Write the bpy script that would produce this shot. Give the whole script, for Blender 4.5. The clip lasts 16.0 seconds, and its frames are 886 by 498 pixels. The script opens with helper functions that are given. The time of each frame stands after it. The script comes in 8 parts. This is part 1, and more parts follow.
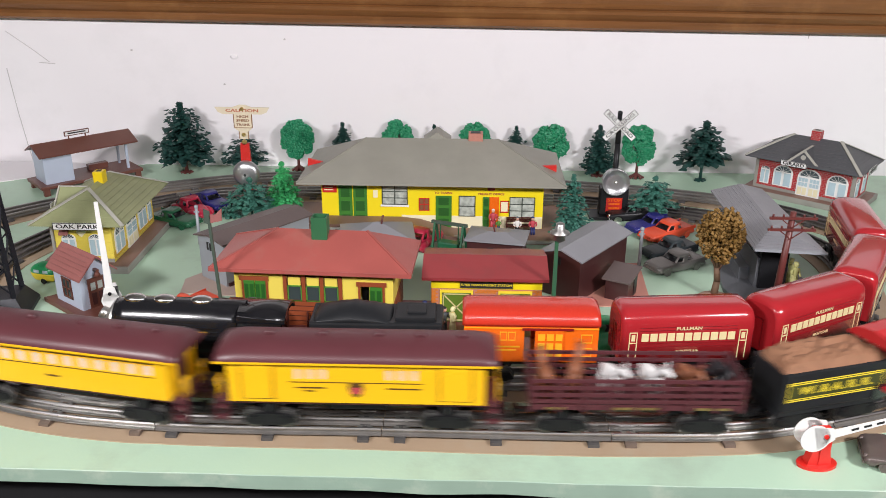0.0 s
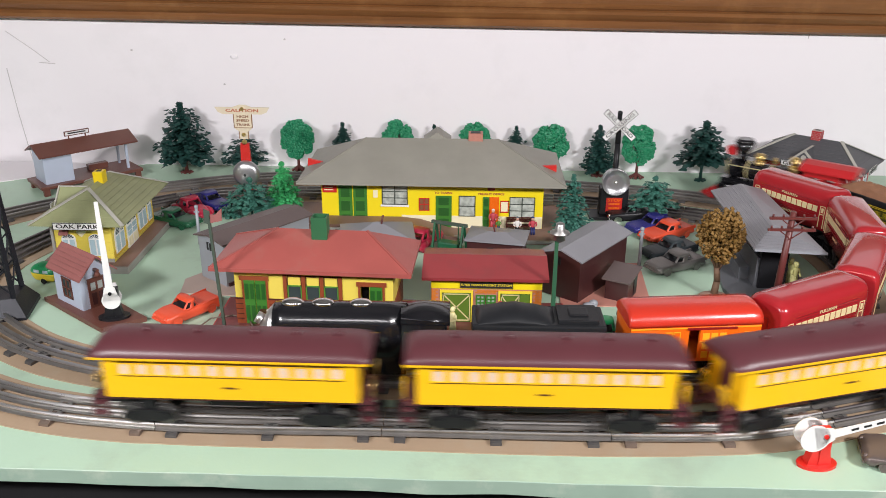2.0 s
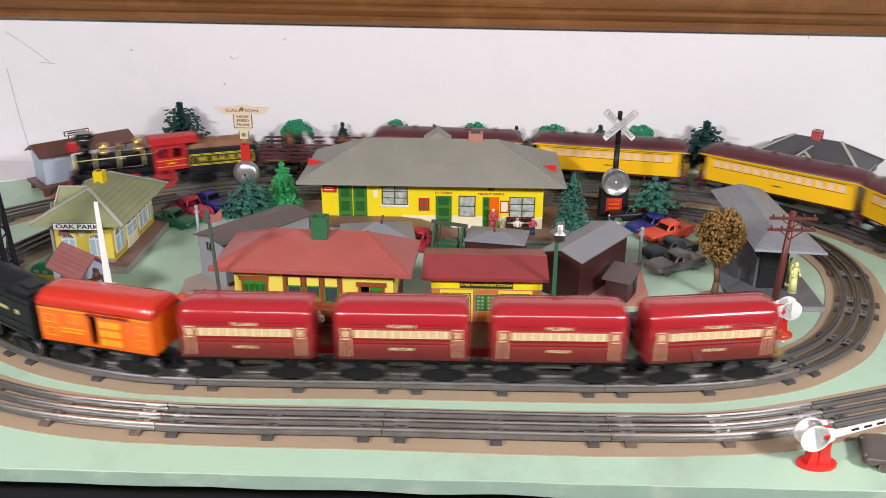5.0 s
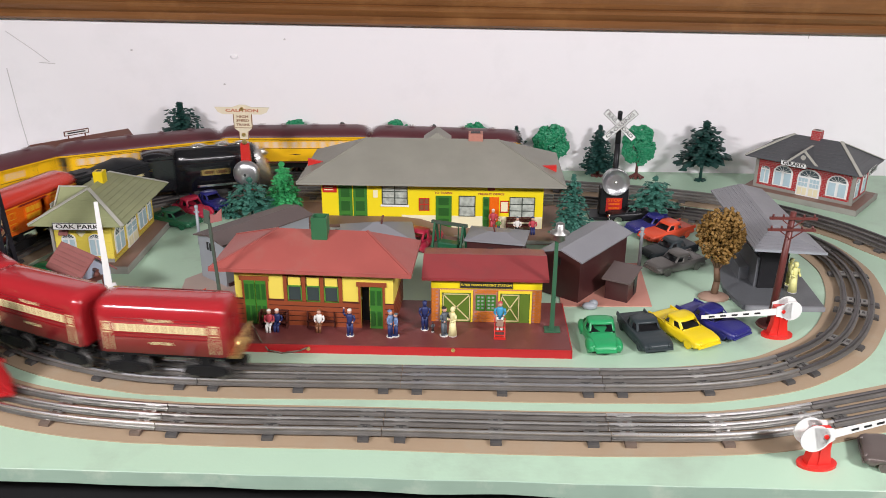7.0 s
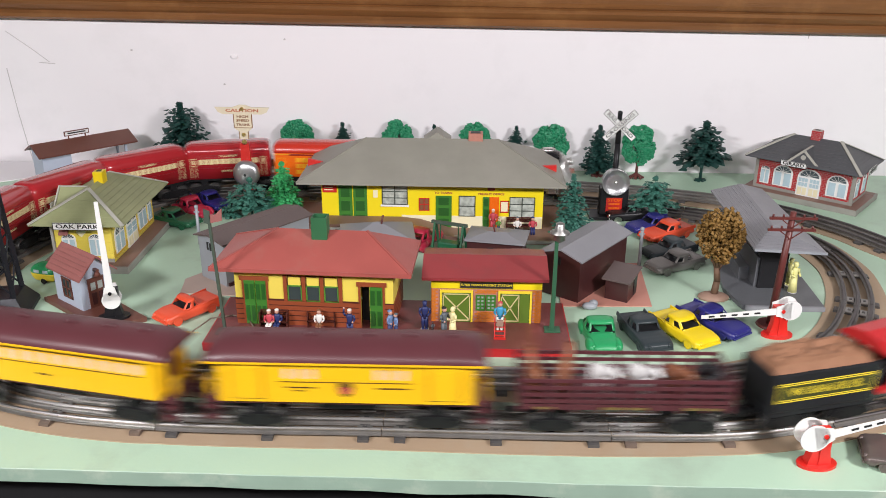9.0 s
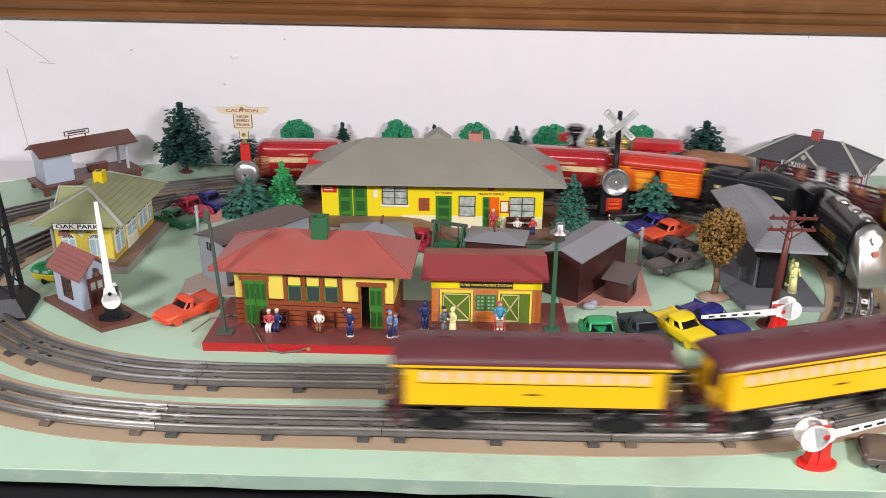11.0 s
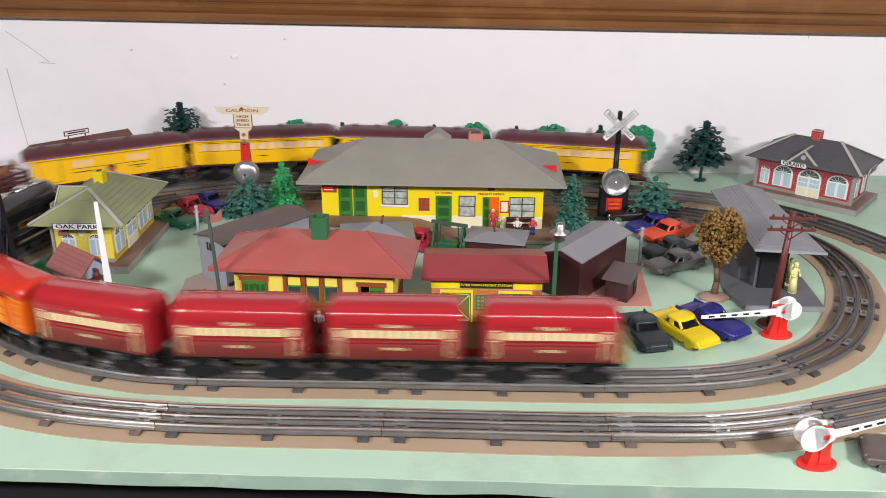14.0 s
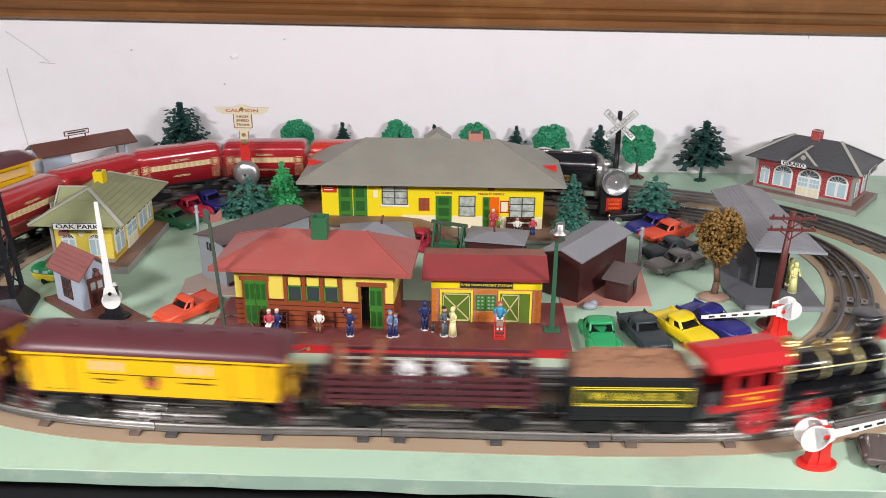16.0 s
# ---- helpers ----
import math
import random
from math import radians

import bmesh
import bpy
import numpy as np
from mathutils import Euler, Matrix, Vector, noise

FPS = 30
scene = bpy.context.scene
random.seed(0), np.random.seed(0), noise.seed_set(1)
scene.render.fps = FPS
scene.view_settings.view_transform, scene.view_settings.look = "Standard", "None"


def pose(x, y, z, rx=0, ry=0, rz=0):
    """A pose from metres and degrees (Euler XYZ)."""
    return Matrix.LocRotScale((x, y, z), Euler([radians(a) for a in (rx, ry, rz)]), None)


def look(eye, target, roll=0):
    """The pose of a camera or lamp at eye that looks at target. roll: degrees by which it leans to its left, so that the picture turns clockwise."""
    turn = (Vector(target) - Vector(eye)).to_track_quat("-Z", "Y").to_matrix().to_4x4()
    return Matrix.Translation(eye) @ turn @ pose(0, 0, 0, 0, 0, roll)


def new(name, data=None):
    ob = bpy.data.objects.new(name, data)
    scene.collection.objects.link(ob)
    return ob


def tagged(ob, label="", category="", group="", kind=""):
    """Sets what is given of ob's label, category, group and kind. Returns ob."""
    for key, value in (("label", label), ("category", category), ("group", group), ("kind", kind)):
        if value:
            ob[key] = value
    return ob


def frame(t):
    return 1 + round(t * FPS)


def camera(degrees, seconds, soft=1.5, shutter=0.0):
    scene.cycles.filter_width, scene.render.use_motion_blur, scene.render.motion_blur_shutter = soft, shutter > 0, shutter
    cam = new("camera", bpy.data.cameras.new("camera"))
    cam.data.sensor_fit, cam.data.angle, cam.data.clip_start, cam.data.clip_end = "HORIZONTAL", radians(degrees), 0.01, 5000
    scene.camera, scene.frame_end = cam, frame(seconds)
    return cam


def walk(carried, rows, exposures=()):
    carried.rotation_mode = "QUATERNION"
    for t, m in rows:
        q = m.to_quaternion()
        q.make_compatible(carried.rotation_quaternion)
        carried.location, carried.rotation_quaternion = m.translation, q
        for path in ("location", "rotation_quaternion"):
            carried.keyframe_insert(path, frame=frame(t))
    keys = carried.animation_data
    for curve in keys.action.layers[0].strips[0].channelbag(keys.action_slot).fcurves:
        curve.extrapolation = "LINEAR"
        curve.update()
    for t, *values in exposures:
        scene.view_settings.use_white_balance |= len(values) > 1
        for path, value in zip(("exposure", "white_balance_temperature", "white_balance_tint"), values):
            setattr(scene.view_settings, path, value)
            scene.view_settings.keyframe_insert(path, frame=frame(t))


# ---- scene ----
cam = camera(54.57, 16.0, soft=0.9, shutter=0.75)
EYE = pose(0, -0.724, 0.4936, 67.6, 0, 1.92) @ pose(0, 0, 0, 0, 0, 0.31)
walk(cam, [(0.0, EYE), (16.0, EYE)])

# ---- world and room light ----
world = bpy.data.worlds.new("room_world")
scene.world = world
world.use_nodes = True
world.node_tree.nodes["Background"].inputs[0].default_value = (0.85, 0.9, 1.0, 1)
world.node_tree.nodes["Background"].inputs[1].default_value = 0.015
scene.view_settings.exposure = 0.28


def lamp(name, eye, target, sx, sy, watts, colour):
    data = bpy.data.lights.new(name, "AREA")
    data.shape, data.size, data.size_y, data.energy, data.color = "RECTANGLE", sx, sy, watts, colour
    ob = new(name, data)
    ob.matrix_world = look(eye, target)
    return ob


# side lamps set low, well under the ceiling, for the paired shadows on the wall
lamp("side_lamp_right", (1.0, -0.75, 0.84), (0.15, 0.6, 0.08), 0.30, 0.12, 16.5, (1.0, 0.965, 0.985))
lamp("side_lamp_left", (-0.95, -0.80, 0.84), (-0.15, 0.6, 0.08), 0.30, 0.12, 14, (1.0, 0.965, 0.985))
# added fill light behind the camera, brightens the house fronts; no fixture stands there
lamp("front_fill_lamp", (0.0, -0.95, 0.85), (0.0, 0.15, 0.0), 1.2, 0.12, 6.0, (1.0, 0.965, 0.985))


# ---- materials ----
def material(name, colour, rough=0.5, metal=0.0, vary=0.12, scale=60.0, bump=0.15, fine=900.0, island=False, alpha=1.0, coat=0.0, emit=0.0, stain=None, stain_amount=0.0, stain_scale=8.0, stretch=None, gloss=0.5):
    m = bpy.data.materials.new(name)
    m.use_nodes = True
    t = m.node_tree
    n, ln = t.nodes, t.links
    b = n["Principled BSDF"]
    b.inputs["Roughness"].default_value, b.inputs["Metallic"].default_value = rough, metal
    b.inputs["Coat Weight"].default_value = coat
    b.inputs["Specular IOR Level"].default_value = gloss
    co = n.new("ShaderNodeTexCoord")
    big, small = n.new("ShaderNodeTexNoise"), n.new("ShaderNodeTexNoise")
    big.inputs["Scale"].default_value, big.inputs["Detail"].default_value = scale, 4
    small.inputs["Scale"].default_value, small.inputs["Detail"].default_value = fine, 3
    if stretch:
        mp = n.new("ShaderNodeMapping")
        mp.inputs["Scale"].default_value = stretch
        ln.new(co.outputs["Object"], mp.inputs["Vector"])
    for tex in (big, small):
        ln.new(mp.outputs["Vector"] if stretch else co.outputs["Object"], tex.inputs["Vector"])
    mix = n.new("ShaderNodeMix")
    mix.data_type = "RGBA"
    dark = [c * (1 - vary) for c in colour[:3]]
    lite = [min(1, c * (1 + vary)) for c in colour[:3]]
    mix.inputs["A"].default_value, mix.inputs["B"].default_value = (*dark, 1), (*lite, 1)
    ln.new(big.outputs["Fac"], mix.inputs["Factor"])
    out = mix.outputs["Result"]
    if stain:
        st, ramp, mx = n.new("ShaderNodeTexNoise"), n.new("ShaderNodeValToRGB"), n.new("ShaderNodeMix")
        st.inputs["Scale"].default_value, st.inputs["Detail"].default_value, st.inputs["Roughness"].default_value = stain_scale, 6, 0.65
        ln.new(co.outputs["Object"], st.inputs["Vector"])
        ramp.color_ramp.elements[0].position, ramp.color_ramp.elements[1].position = 0.52, 0.72
        ramp.color_ramp.elements[1].color = (stain_amount,) * 3 + (1,)
        ln.new(st.outputs["Fac"], ramp.inputs["Fac"])
        mx.data_type = "RGBA"
        ln.new(ramp.outputs["Color"], mx.inputs["Factor"])
        ln.new(out, mx.inputs["A"])
        mx.inputs["B"].default_value = (*stain, 1)
        out = mx.outputs["Result"]
    if island:
        geo, hsv, rng = n.new("ShaderNodeNewGeometry"), n.new("ShaderNodeHueSaturation"), n.new("ShaderNodeMapRange")
        ln.new(geo.outputs["Random Per Island"], rng.inputs["Value"])
        rng.inputs["To Min"].default_value, rng.inputs["To Max"].default_value = 0.82, 1.15
        ln.new(rng.outputs["Result"], hsv.inputs["Value"])
        ln.new(out, hsv.inputs["Color"])
        out = hsv.outputs["Color"]
    ln.new(out, b.inputs["Base Color"])
    rr = n.new("ShaderNodeMapRange")
    rr.inputs["To Min"].default_value, rr.inputs["To Max"].default_value = max(0.03, rough - 0.1), min(1, rough + 0.12)
    ln.new(small.outputs["Fac"], rr.inputs["Value"])
    ln.new(rr.outputs["Result"], b.inputs["Roughness"])
    if bump:
        bp = n.new("ShaderNodeBump")
        bp.inputs["Strength"].default_value, bp.inputs["Distance"].default_value = bump, 0.0006
        ln.new(small.outputs["Fac"], bp.inputs["Height"])
        ln.new(bp.outputs["Normal"], b.inputs["Normal"])
    if emit:
        b.inputs["Emission Color"].default_value, b.inputs["Emission Strength"].default_value = (*colour[:3], 1), emit
    return m


M = {}


def mat(name, *a, **k):
    M[name] = material(name, *a, **k)


mat("table_paint", (0.44, 0.61, 0.46), 0.45, vary=0.06, scale=9, bump=0.2, fine=220, stain=(0.32, 0.39, 0.31), stain_amount=0.6, stain_scale=7)
# front edge and underside: darker green than the top, with paler blotches
mat("edge_green", (0.31, 0.43, 0.34), 0.5, vary=0.12, scale=30, bump=0.5, fine=160, stain=(0.55, 0.62, 0.50), stain_amount=0.8, stain_scale=14)
mat("ballast_paint", (0.39, 0.285, 0.19), 0.6, vary=0.12, scale=14, bump=0.2, fine=300, stain=(0.40, 0.33, 0.24), stain_amount=0.6, stain_scale=18)
mat("wall_paint", (0.86, 0.83, 0.85), 0.6, vary=0.02, scale=5, bump=0.12, fine=120, stain=(0.70, 0.68, 0.69), stain_amount=0.35, stain_scale=5)
mat("crack", (0.55, 0.52, 0.52), 0.8)
mat("black_cloth", (0.012, 0.012, 0.013), 0.9, gloss=0.25)
mat("room_paint", (0.32, 0.31, 0.30), 0.8)
mat("rail_dull", (0.38, 0.37, 0.355), 0.38, metal=0.9, vary=0.35, scale=35, bump=0.015)
mat("rail_bright", (0.74, 0.73, 0.72), 0.30, metal=1.0, vary=0.25, scale=40, bump=0.015)
mat("nose_silver", (0.70, 0.69, 0.67), 0.30, metal=0.9, vary=0.08)
mat("door_panel_dark", (0.018, 0.095, 0.015), 0.4, vary=0.12)
mat("rail_dark", (0.16, 0.15, 0.15), 0.42, metal=0.85, vary=0.3, scale=30, bump=0.015)
mat("tie_metal", (0.125, 0.12, 0.118), 0.45, metal=0.6, vary=0.3)
mat("tie_brown", (0.20, 0.15, 0.12), 0.5, metal=0.5, vary=0.3)
mat("insulator", (0.03, 0.03, 0.03), 0.6, gloss=0.25)
mat("coach_yellow", (0.92, 0.52, 0.010), 0.35, vary=0.05, scale=20, bump=0.05)
mat("coach_line", (0.10, 0.045, 0.01), 0.5)
mat("maroon", (0.10, 0.028, 0.034), 0.38, vary=0.2, scale=25, bump=0.1)
mat("coach_pane", (0.74, 0.60, 0.52), 0.3, vary=0.05)
mat("truck_black", (0.012, 0.012, 0.013), 0.4, vary=0.2, gloss=0.25)
mat("wheel_steel", (0.16, 0.155, 0.15), 0.35, metal=0.8)
mat("loco_black", (0.010, 0.010, 0.012), 0.18, vary=0.2, coat=0.4, bump=0.05)
mat("tender_black", (0.016, 0.017, 0.019), 0.42, vary=0.2, gloss=0.25)
mat("chrome", (0.80, 0.79, 0.77), 0.16, metal=1.0, vary=0.08)
mat("brass", (0.72, 0.52, 0.20), 0.28, metal=0.9, vary=0.1)
mat("cream_gold", (0.80, 0.70, 0.36), 0.35, metal=0.3)
mat("loco_red", (0.50, 0.020, 0.024), 0.32, vary=0.08)
mat("wheel_red", (0.60, 0.03, 0.04), 0.35)
mat("coal_brown", (0.27, 0.13, 0.07), 0.8, vary=0.3, scale=160, bump=0.8, fine=400)
mat("line_yellow", (0.80, 0.62, 0.04), 0.45)
mat("pullman_red", (0.38, 0.020, 0.026), 0.16, vary=0.12, scale=25, coat=0.5, bump=0.05)
mat("pullman_dark", (0.22, 0.008, 0.012), 0.3)
mat("pullman_cream", (0.74, 0.62, 0.34), 0.4)
mat("express_orange", (0.80, 0.14, 0.008), 0.28, vary=0.06, coat=0.3)
mat("express_red", (0.55, 0.035, 0.018), 0.25, vary=0.08, coat=0.4)
mat("express_yellow", (0.83, 0.40, 0.02), 0.35)
mat("animal_white", (0.80, 0.79, 0.78), 0.5)
mat("animal_brown", (0.26, 0.095, 0.045), 0.5)
mat("animal_black", (0.015, 0.015, 0.018), 0.5)
mat("oak_moulding", (0.20, 0.082, 0.026), 0.36, vary=0.6, scale=110, bump=0.5, fine=500, stretch=(0.03, 1, 1), stain=(0.34, 0.16, 0.055), stain_amount=0.6, stain_scale=9)
mat("station_yellow", (0.83, 0.66, 0.012), 0.4, vary=0.04, scale=25)
mat("station_cream", (0.80, 0.74, 0.50), 0.45, vary=0.04)
mat("pale_yellow", (0.77, 0.62, 0.10), 0.4, vary=0.04)
mat("grey_roof", (0.285, 0.275, 0.232), 0.5, vary=0.16, scale=18, stain=(0.33, 0.31, 0.27), stain_amount=0.5, stain_scale=16)
mat("slate_roof", (0.085, 0.088, 0.095), 0.45, vary=0.12, scale=40)
mat("silver_roof", (0.25, 0.25, 0.27), 0.42, vary=0.12, scale=25)
mat("green_roof", (0.28, 0.30, 0.155), 0.5, vary=0.14, scale=45, stain=(0.33, 0.33, 0.17), stain_amount=0.5, stain_scale=20)
mat("hip_strip", (0.44, 0.43, 0.38), 0.5)
mat("freight_roof", (0.29, 0.042, 0.045), 0.36, vary=0.14, scale=25, stain=(0.20, 0.05, 0.05), stain_amount=0.7, stain_scale=20)
mat("rail_web", (0.25, 0.235, 0.22), 0.5, metal=0.65, vary=0.35, scale=40, bump=0.05)
# strong light and dark mottling paints reflections into the window glass
mat("glass_scene", (0.40, 0.43, 0.38), 0.15, vary=0.85, scale=130)
mat("fan_glass", (0.10, 0.13, 0.14), 0.2, vary=0.2)
mat("litho_mustard", (0.62, 0.40, 0.03), 0.42, vary=0.1, scale=200)
mat("rail_mid", (0.46, 0.46, 0.48), 0.36, metal=0.95, vary=0.25, scale=40, bump=0.015)
mat("silver_matt", (0.50, 0.50, 0.51), 0.32, metal=0.85, vary=0.1)
mat("red_roof", (0.38, 0.092, 0.078), 0.38, vary=0.18, scale=20, coat=0.1, stain=(0.33, 0.15, 0.12), stain_amount=0.6, stain_scale=15)
mat("red_edge", (0.42, 0.012, 0.016), 0.35, vary=0.1)
mat("maroon_floor", (0.16, 0.042, 0.040), 0.38, vary=0.15, scale=30, stain=(0.26, 0.08, 0.08), stain_amount=0.6, stain_scale=25)
mat("litho_brown", (0.26, 0.060, 0.022), 0.4, vary=0.08)
mat("litho_brown_dark", (0.075, 0.018, 0.012), 0.45)
mat("door_green", (0.045, 0.185, 0.025), 0.38, vary=0.1)
mat("door_green_light", (0.085, 0.24, 0.035), 0.4)
mat("moss_green", (0.10, 0.17, 0.02), 0.42)
mat("chimney_green", (0.03, 0.13, 0.055), 0.42)
mat("panel_olive", (0.045, 0.050, 0.010), 0.4)
mat("glass_dark", (0.045, 0.06, 0.06), 0.12)
mat("glass_grey", (0.36, 0.40, 0.38), 0.12, vary=0.3, scale=120)
mat("glass_blue", (0.46, 0.60, 0.66), 0.15)
mat("frame_dark", (0.04, 0.05, 0.04), 0.5)
mat("white_paint", (0.80, 0.80, 0.78), 0.4, vary=0.03)
mat("sign_cream", (0.66, 0.58, 0.43), 0.45, vary=0.08)
mat("sign_red", (0.55, 0.02, 0.015), 0.4)
mat("print_black", (0.02, 0.02, 0.02), 0.5)
mat("print_red", (0.42, 0.10, 0.05), 0.5)
mat("brick_orange", (0.56, 0.17, 0.02), 0.45, vary=0.12, scale=300)
mat("brick_red", (0.42, 0.022, 0.028), 0.42, vary=0.15, scale=300)
mat("brick_mortar", (0.52, 0.40, 0.36), 0.5)
mat("brick_pale", (0.46, 0.20, 0.15), 0.5, vary=0.2, scale=200)
mat("blue_plastic", (0.47, 0.53, 0.64), 0.4, vary=0.05)
mat("brown_plastic", (0.135, 0.048, 0.034), 0.4, vary=0.12)
mat("dark_brown_plastic", (0.055, 0.018, 0.018), 0.36, vary=0.15)
mat("dull_roof", (0.30, 0.115, 0.105), 0.4, vary=0.12)
mat("grey_brown_roof", (0.115, 0.085, 0.080), 0.45, vary=0.12)
mat("grey_plastic", (0.31, 0.33, 0.36), 0.4, vary=0.06)
mat("dark_grey_plastic", (0.11, 0.115, 0.125), 0.4, vary=0.1)
mat("black_plastic", (0.014, 0.014, 0.016), 0.35, gloss=0.25)
mat("steel_black", (0.018, 0.019, 0.024), 0.4, metal=0.2, gloss=0.25)
mat("pink_board", (0.55, 0.245, 0.19), 0.6, vary=0.08, scale=20)
mat("pale_board", (0.47, 0.36, 0.31), 0.6, vary=0.08, scale=20)
mat("platform_brown", (0.22, 0.125, 0.095), 0.5, vary=0.12, scale=40)
mat("stone_grey", (0.28, 0.27, 0.24), 0.6, vary=0.15, scale=60)
mat("orange_plastic", (0.72, 0.085, 0.035), 0.38, vary=0.05)
mat("green_plastic", (0.025, 0.31, 0.11), 0.3, vary=0.06)
mat("dark_green_plastic", (0.012, 0.10, 0.045), 0.3, vary=0.08)
mat("crimson_plastic", (0.42, 0.018, 0.05), 0.3, vary=0.06)
mat("navy_plastic", (0.022, 0.022, 0.17), 0.3, vary=0.06)
mat("yellow_plastic", (0.82, 0.60, 0.012), 0.32, vary=0.04)
mat("charcoal_plastic", (0.035, 0.045, 0.050), 0.32, vary=0.08, gloss=0.25)
mat("pewter", (0.19, 0.18, 0.17), 0.35, metal=0.5)
mat("brown_cast", (0.15, 0.12, 0.11), 0.35, metal=0.3)
mat("gate_red", (0.66, 0.022, 0.016), 0.32)
mat("pole_green", (0.035, 0.115, 0.06), 0.4, vary=0.15)
mat("pole_dark", (0.060, 0.085, 0.065), 0.45, vary=0.2)
mat("pole_brown", (0.12, 0.028, 0.024), 0.4)
mat("needle_dark", (0.013, 0.055, 0.046), 0.5, vary=0.2, island=True, bump=0)
mat("needle_teal", (0.045, 0.16, 0.12), 0.5, vary=0.2, island=True, bump=0)
mat("needle_bright", (0.055, 0.40, 0.135), 0.45, vary=0.15, island=True, bump=0)
mat("leaf_green", (0.008, 0.23, 0.10), 0.45, vary=0.15, bump=0)
mat("leaf_autumn", (0.23, 0.125, 0.026), 0.7, vary=0.25, island=True, bump=0)
mat("bark", (0.15, 0.085, 0.05), 0.7, vary=0.25, bump=0.5)
mat("trunk_red", (0.12, 0.035, 0.030), 0.5)
mat("clay", (0.33, 0.21, 0.155), 0.7)
mat("skin_pink", (0.60, 0.34, 0.26), 0.5)
mat("cloth_navy", (0.02, 0.03, 0.12), 0.5)
mat("cloth_blue", (0.16, 0.24, 0.42), 0.5)
mat("cloth_grey", (0.10, 0.12, 0.14), 0.5)
mat("cloth_red", (0.50, 0.06, 0.08), 0.5)
mat("cloth_cream", (0.80, 0.73, 0.38), 0.5)
mat("cloth_white", (0.74, 0.72, 0.68), 0.5)
mat("cloth_teal", (0.05, 0.30, 0.50), 0.5)
mat("cloth_brown", (0.22, 0.09, 0.04), 0.5)
mat("figure_yellow", (0.74, 0.72, 0.30), 0.45)
mat("wire_brown", (0.16, 0.12, 0.09), 0.6)


# ---- mesh helpers ----
def bx(bm, x0, x1, y0, y1, z0, z1, mi=0, m=None):
    vs = [bm.verts.new(((x0, x1)[i & 1], (y0, y1)[i >> 1 & 1], (z0, z1)[i >> 2])) for i in range(8)]
    if m is not None:
        for v in vs:
            v.co = m @ v.co
    for f in ((0, 2, 3, 1), (4, 5, 7, 6), (0, 1, 5, 4), (2, 6, 7, 3), (0, 4, 6, 2), (1, 3, 7, 5)):
        bm.faces.new([vs[i] for i in f]).material_index = mi
    return vs


def rbx(bm, x0, x1, y0, y1, z0, z1, r, mi=0):
    """A box with all edges chamfered by r."""
    b2 = bmesh.new()
    bx(b2, x0, x1, y0, y1, z0, z1)
    bmesh.ops.bevel(b2, geom=b2.edges[:], offset=r, segments=2, profile=0.6, affect="EDGES")
    merge(bm, b2, None, mi)


def merge(bm, other, m=None, mi=None):
    table = {v: bm.verts.new(m @ v.co if m is not None else v.co) for v in other.verts}
    for f in other.faces:
        g = bm.faces.new([table[v] for v in f.verts])
        g.material_index = f.material_index if mi is None else mi
        g.smooth = f.smooth
    other.free()


def cyl(bm, a, b, ra, rb=None, n=14, mi=0, smooth=True):
    rb = ra if rb is None else rb
    a, b = Vector(a), Vector(b)
    q = (b - a).to_track_quat("Z", "Y")
    rings = []
    for p, r in ((a, ra), (b, rb)):
        rings.append([bm.verts.new(p + q @ Vector((r * math.cos(6.28318 * i / n), r * math.sin(6.28318 * i / n), 0))) for i in range(n)])
    for i in range(n):
        f = bm.faces.new((rings[0][i], rings[0][(i + 1) % n], rings[1][(i + 1) % n], rings[1][i]))
        f.material_index, f.smooth = mi, smooth
    bm.faces.new(rings[0][::-1]).material_index = mi
    bm.faces.new(rings[1]).material_index = mi


def ball(bm, c, rx, ry=None, rz=None, mi=0, n=12, m=8):
    ry, rz = rx if ry is None else ry, rx if rz is None else rz
    c = Vector(c)
    rings = [[bm.verts.new(c + Vector((rx * math.sin(math.pi * j / m) * math.cos(6.28318 * i / n), ry * math.sin(math.pi * j / m) * math.sin(6.28318 * i / n), rz * math.cos(math.pi * j / m)))) for i in range(n)] for j in range(1, m)]
    top, low = bm.verts.new(c + Vector((0, 0, rz))), bm.verts.new(c - Vector((0, 0, rz)))
    fs = []
    for i in range(n):
        k = (i + 1) % n
        fs.append(bm.faces.new((top, rings[0][i], rings[0][k])))
        fs.append(bm.faces.new((low, rings[-1][k], rings[-1][i])))
        for j in range(m - 2):
            fs.append(bm.faces.new((rings[j][i], rings[j + 1][i], rings[j + 1][k], rings[j][k])))
    for f in fs:
        f.material_index, f.smooth = mi, True


def prism(bm, poly, a, b, axis="x", mi=0, smooth=False):
    """Extrudes a closed outline along an axis from a to b. Outline in (y, z), (x, z) or (x, y)."""
    def at(u, v, t):
        return {"x": (t, u, v), "y": (u, t, v), "z": (u, v, t)}[axis]
    r0, r1 = [[bm.verts.new(at(u, v, t)) for u, v in poly] for t in (a, b)]
    n = len(poly)
    for i in range(n):
        f = bm.faces.new((r0[i], r0[(i + 1) % n], r1[(i + 1) % n], r1[i]))
        f.material_index, f.smooth = mi, smooth
    bm.faces.new(r0[::-1]).material_index = mi
    bm.faces.new(r1).material_index = mi


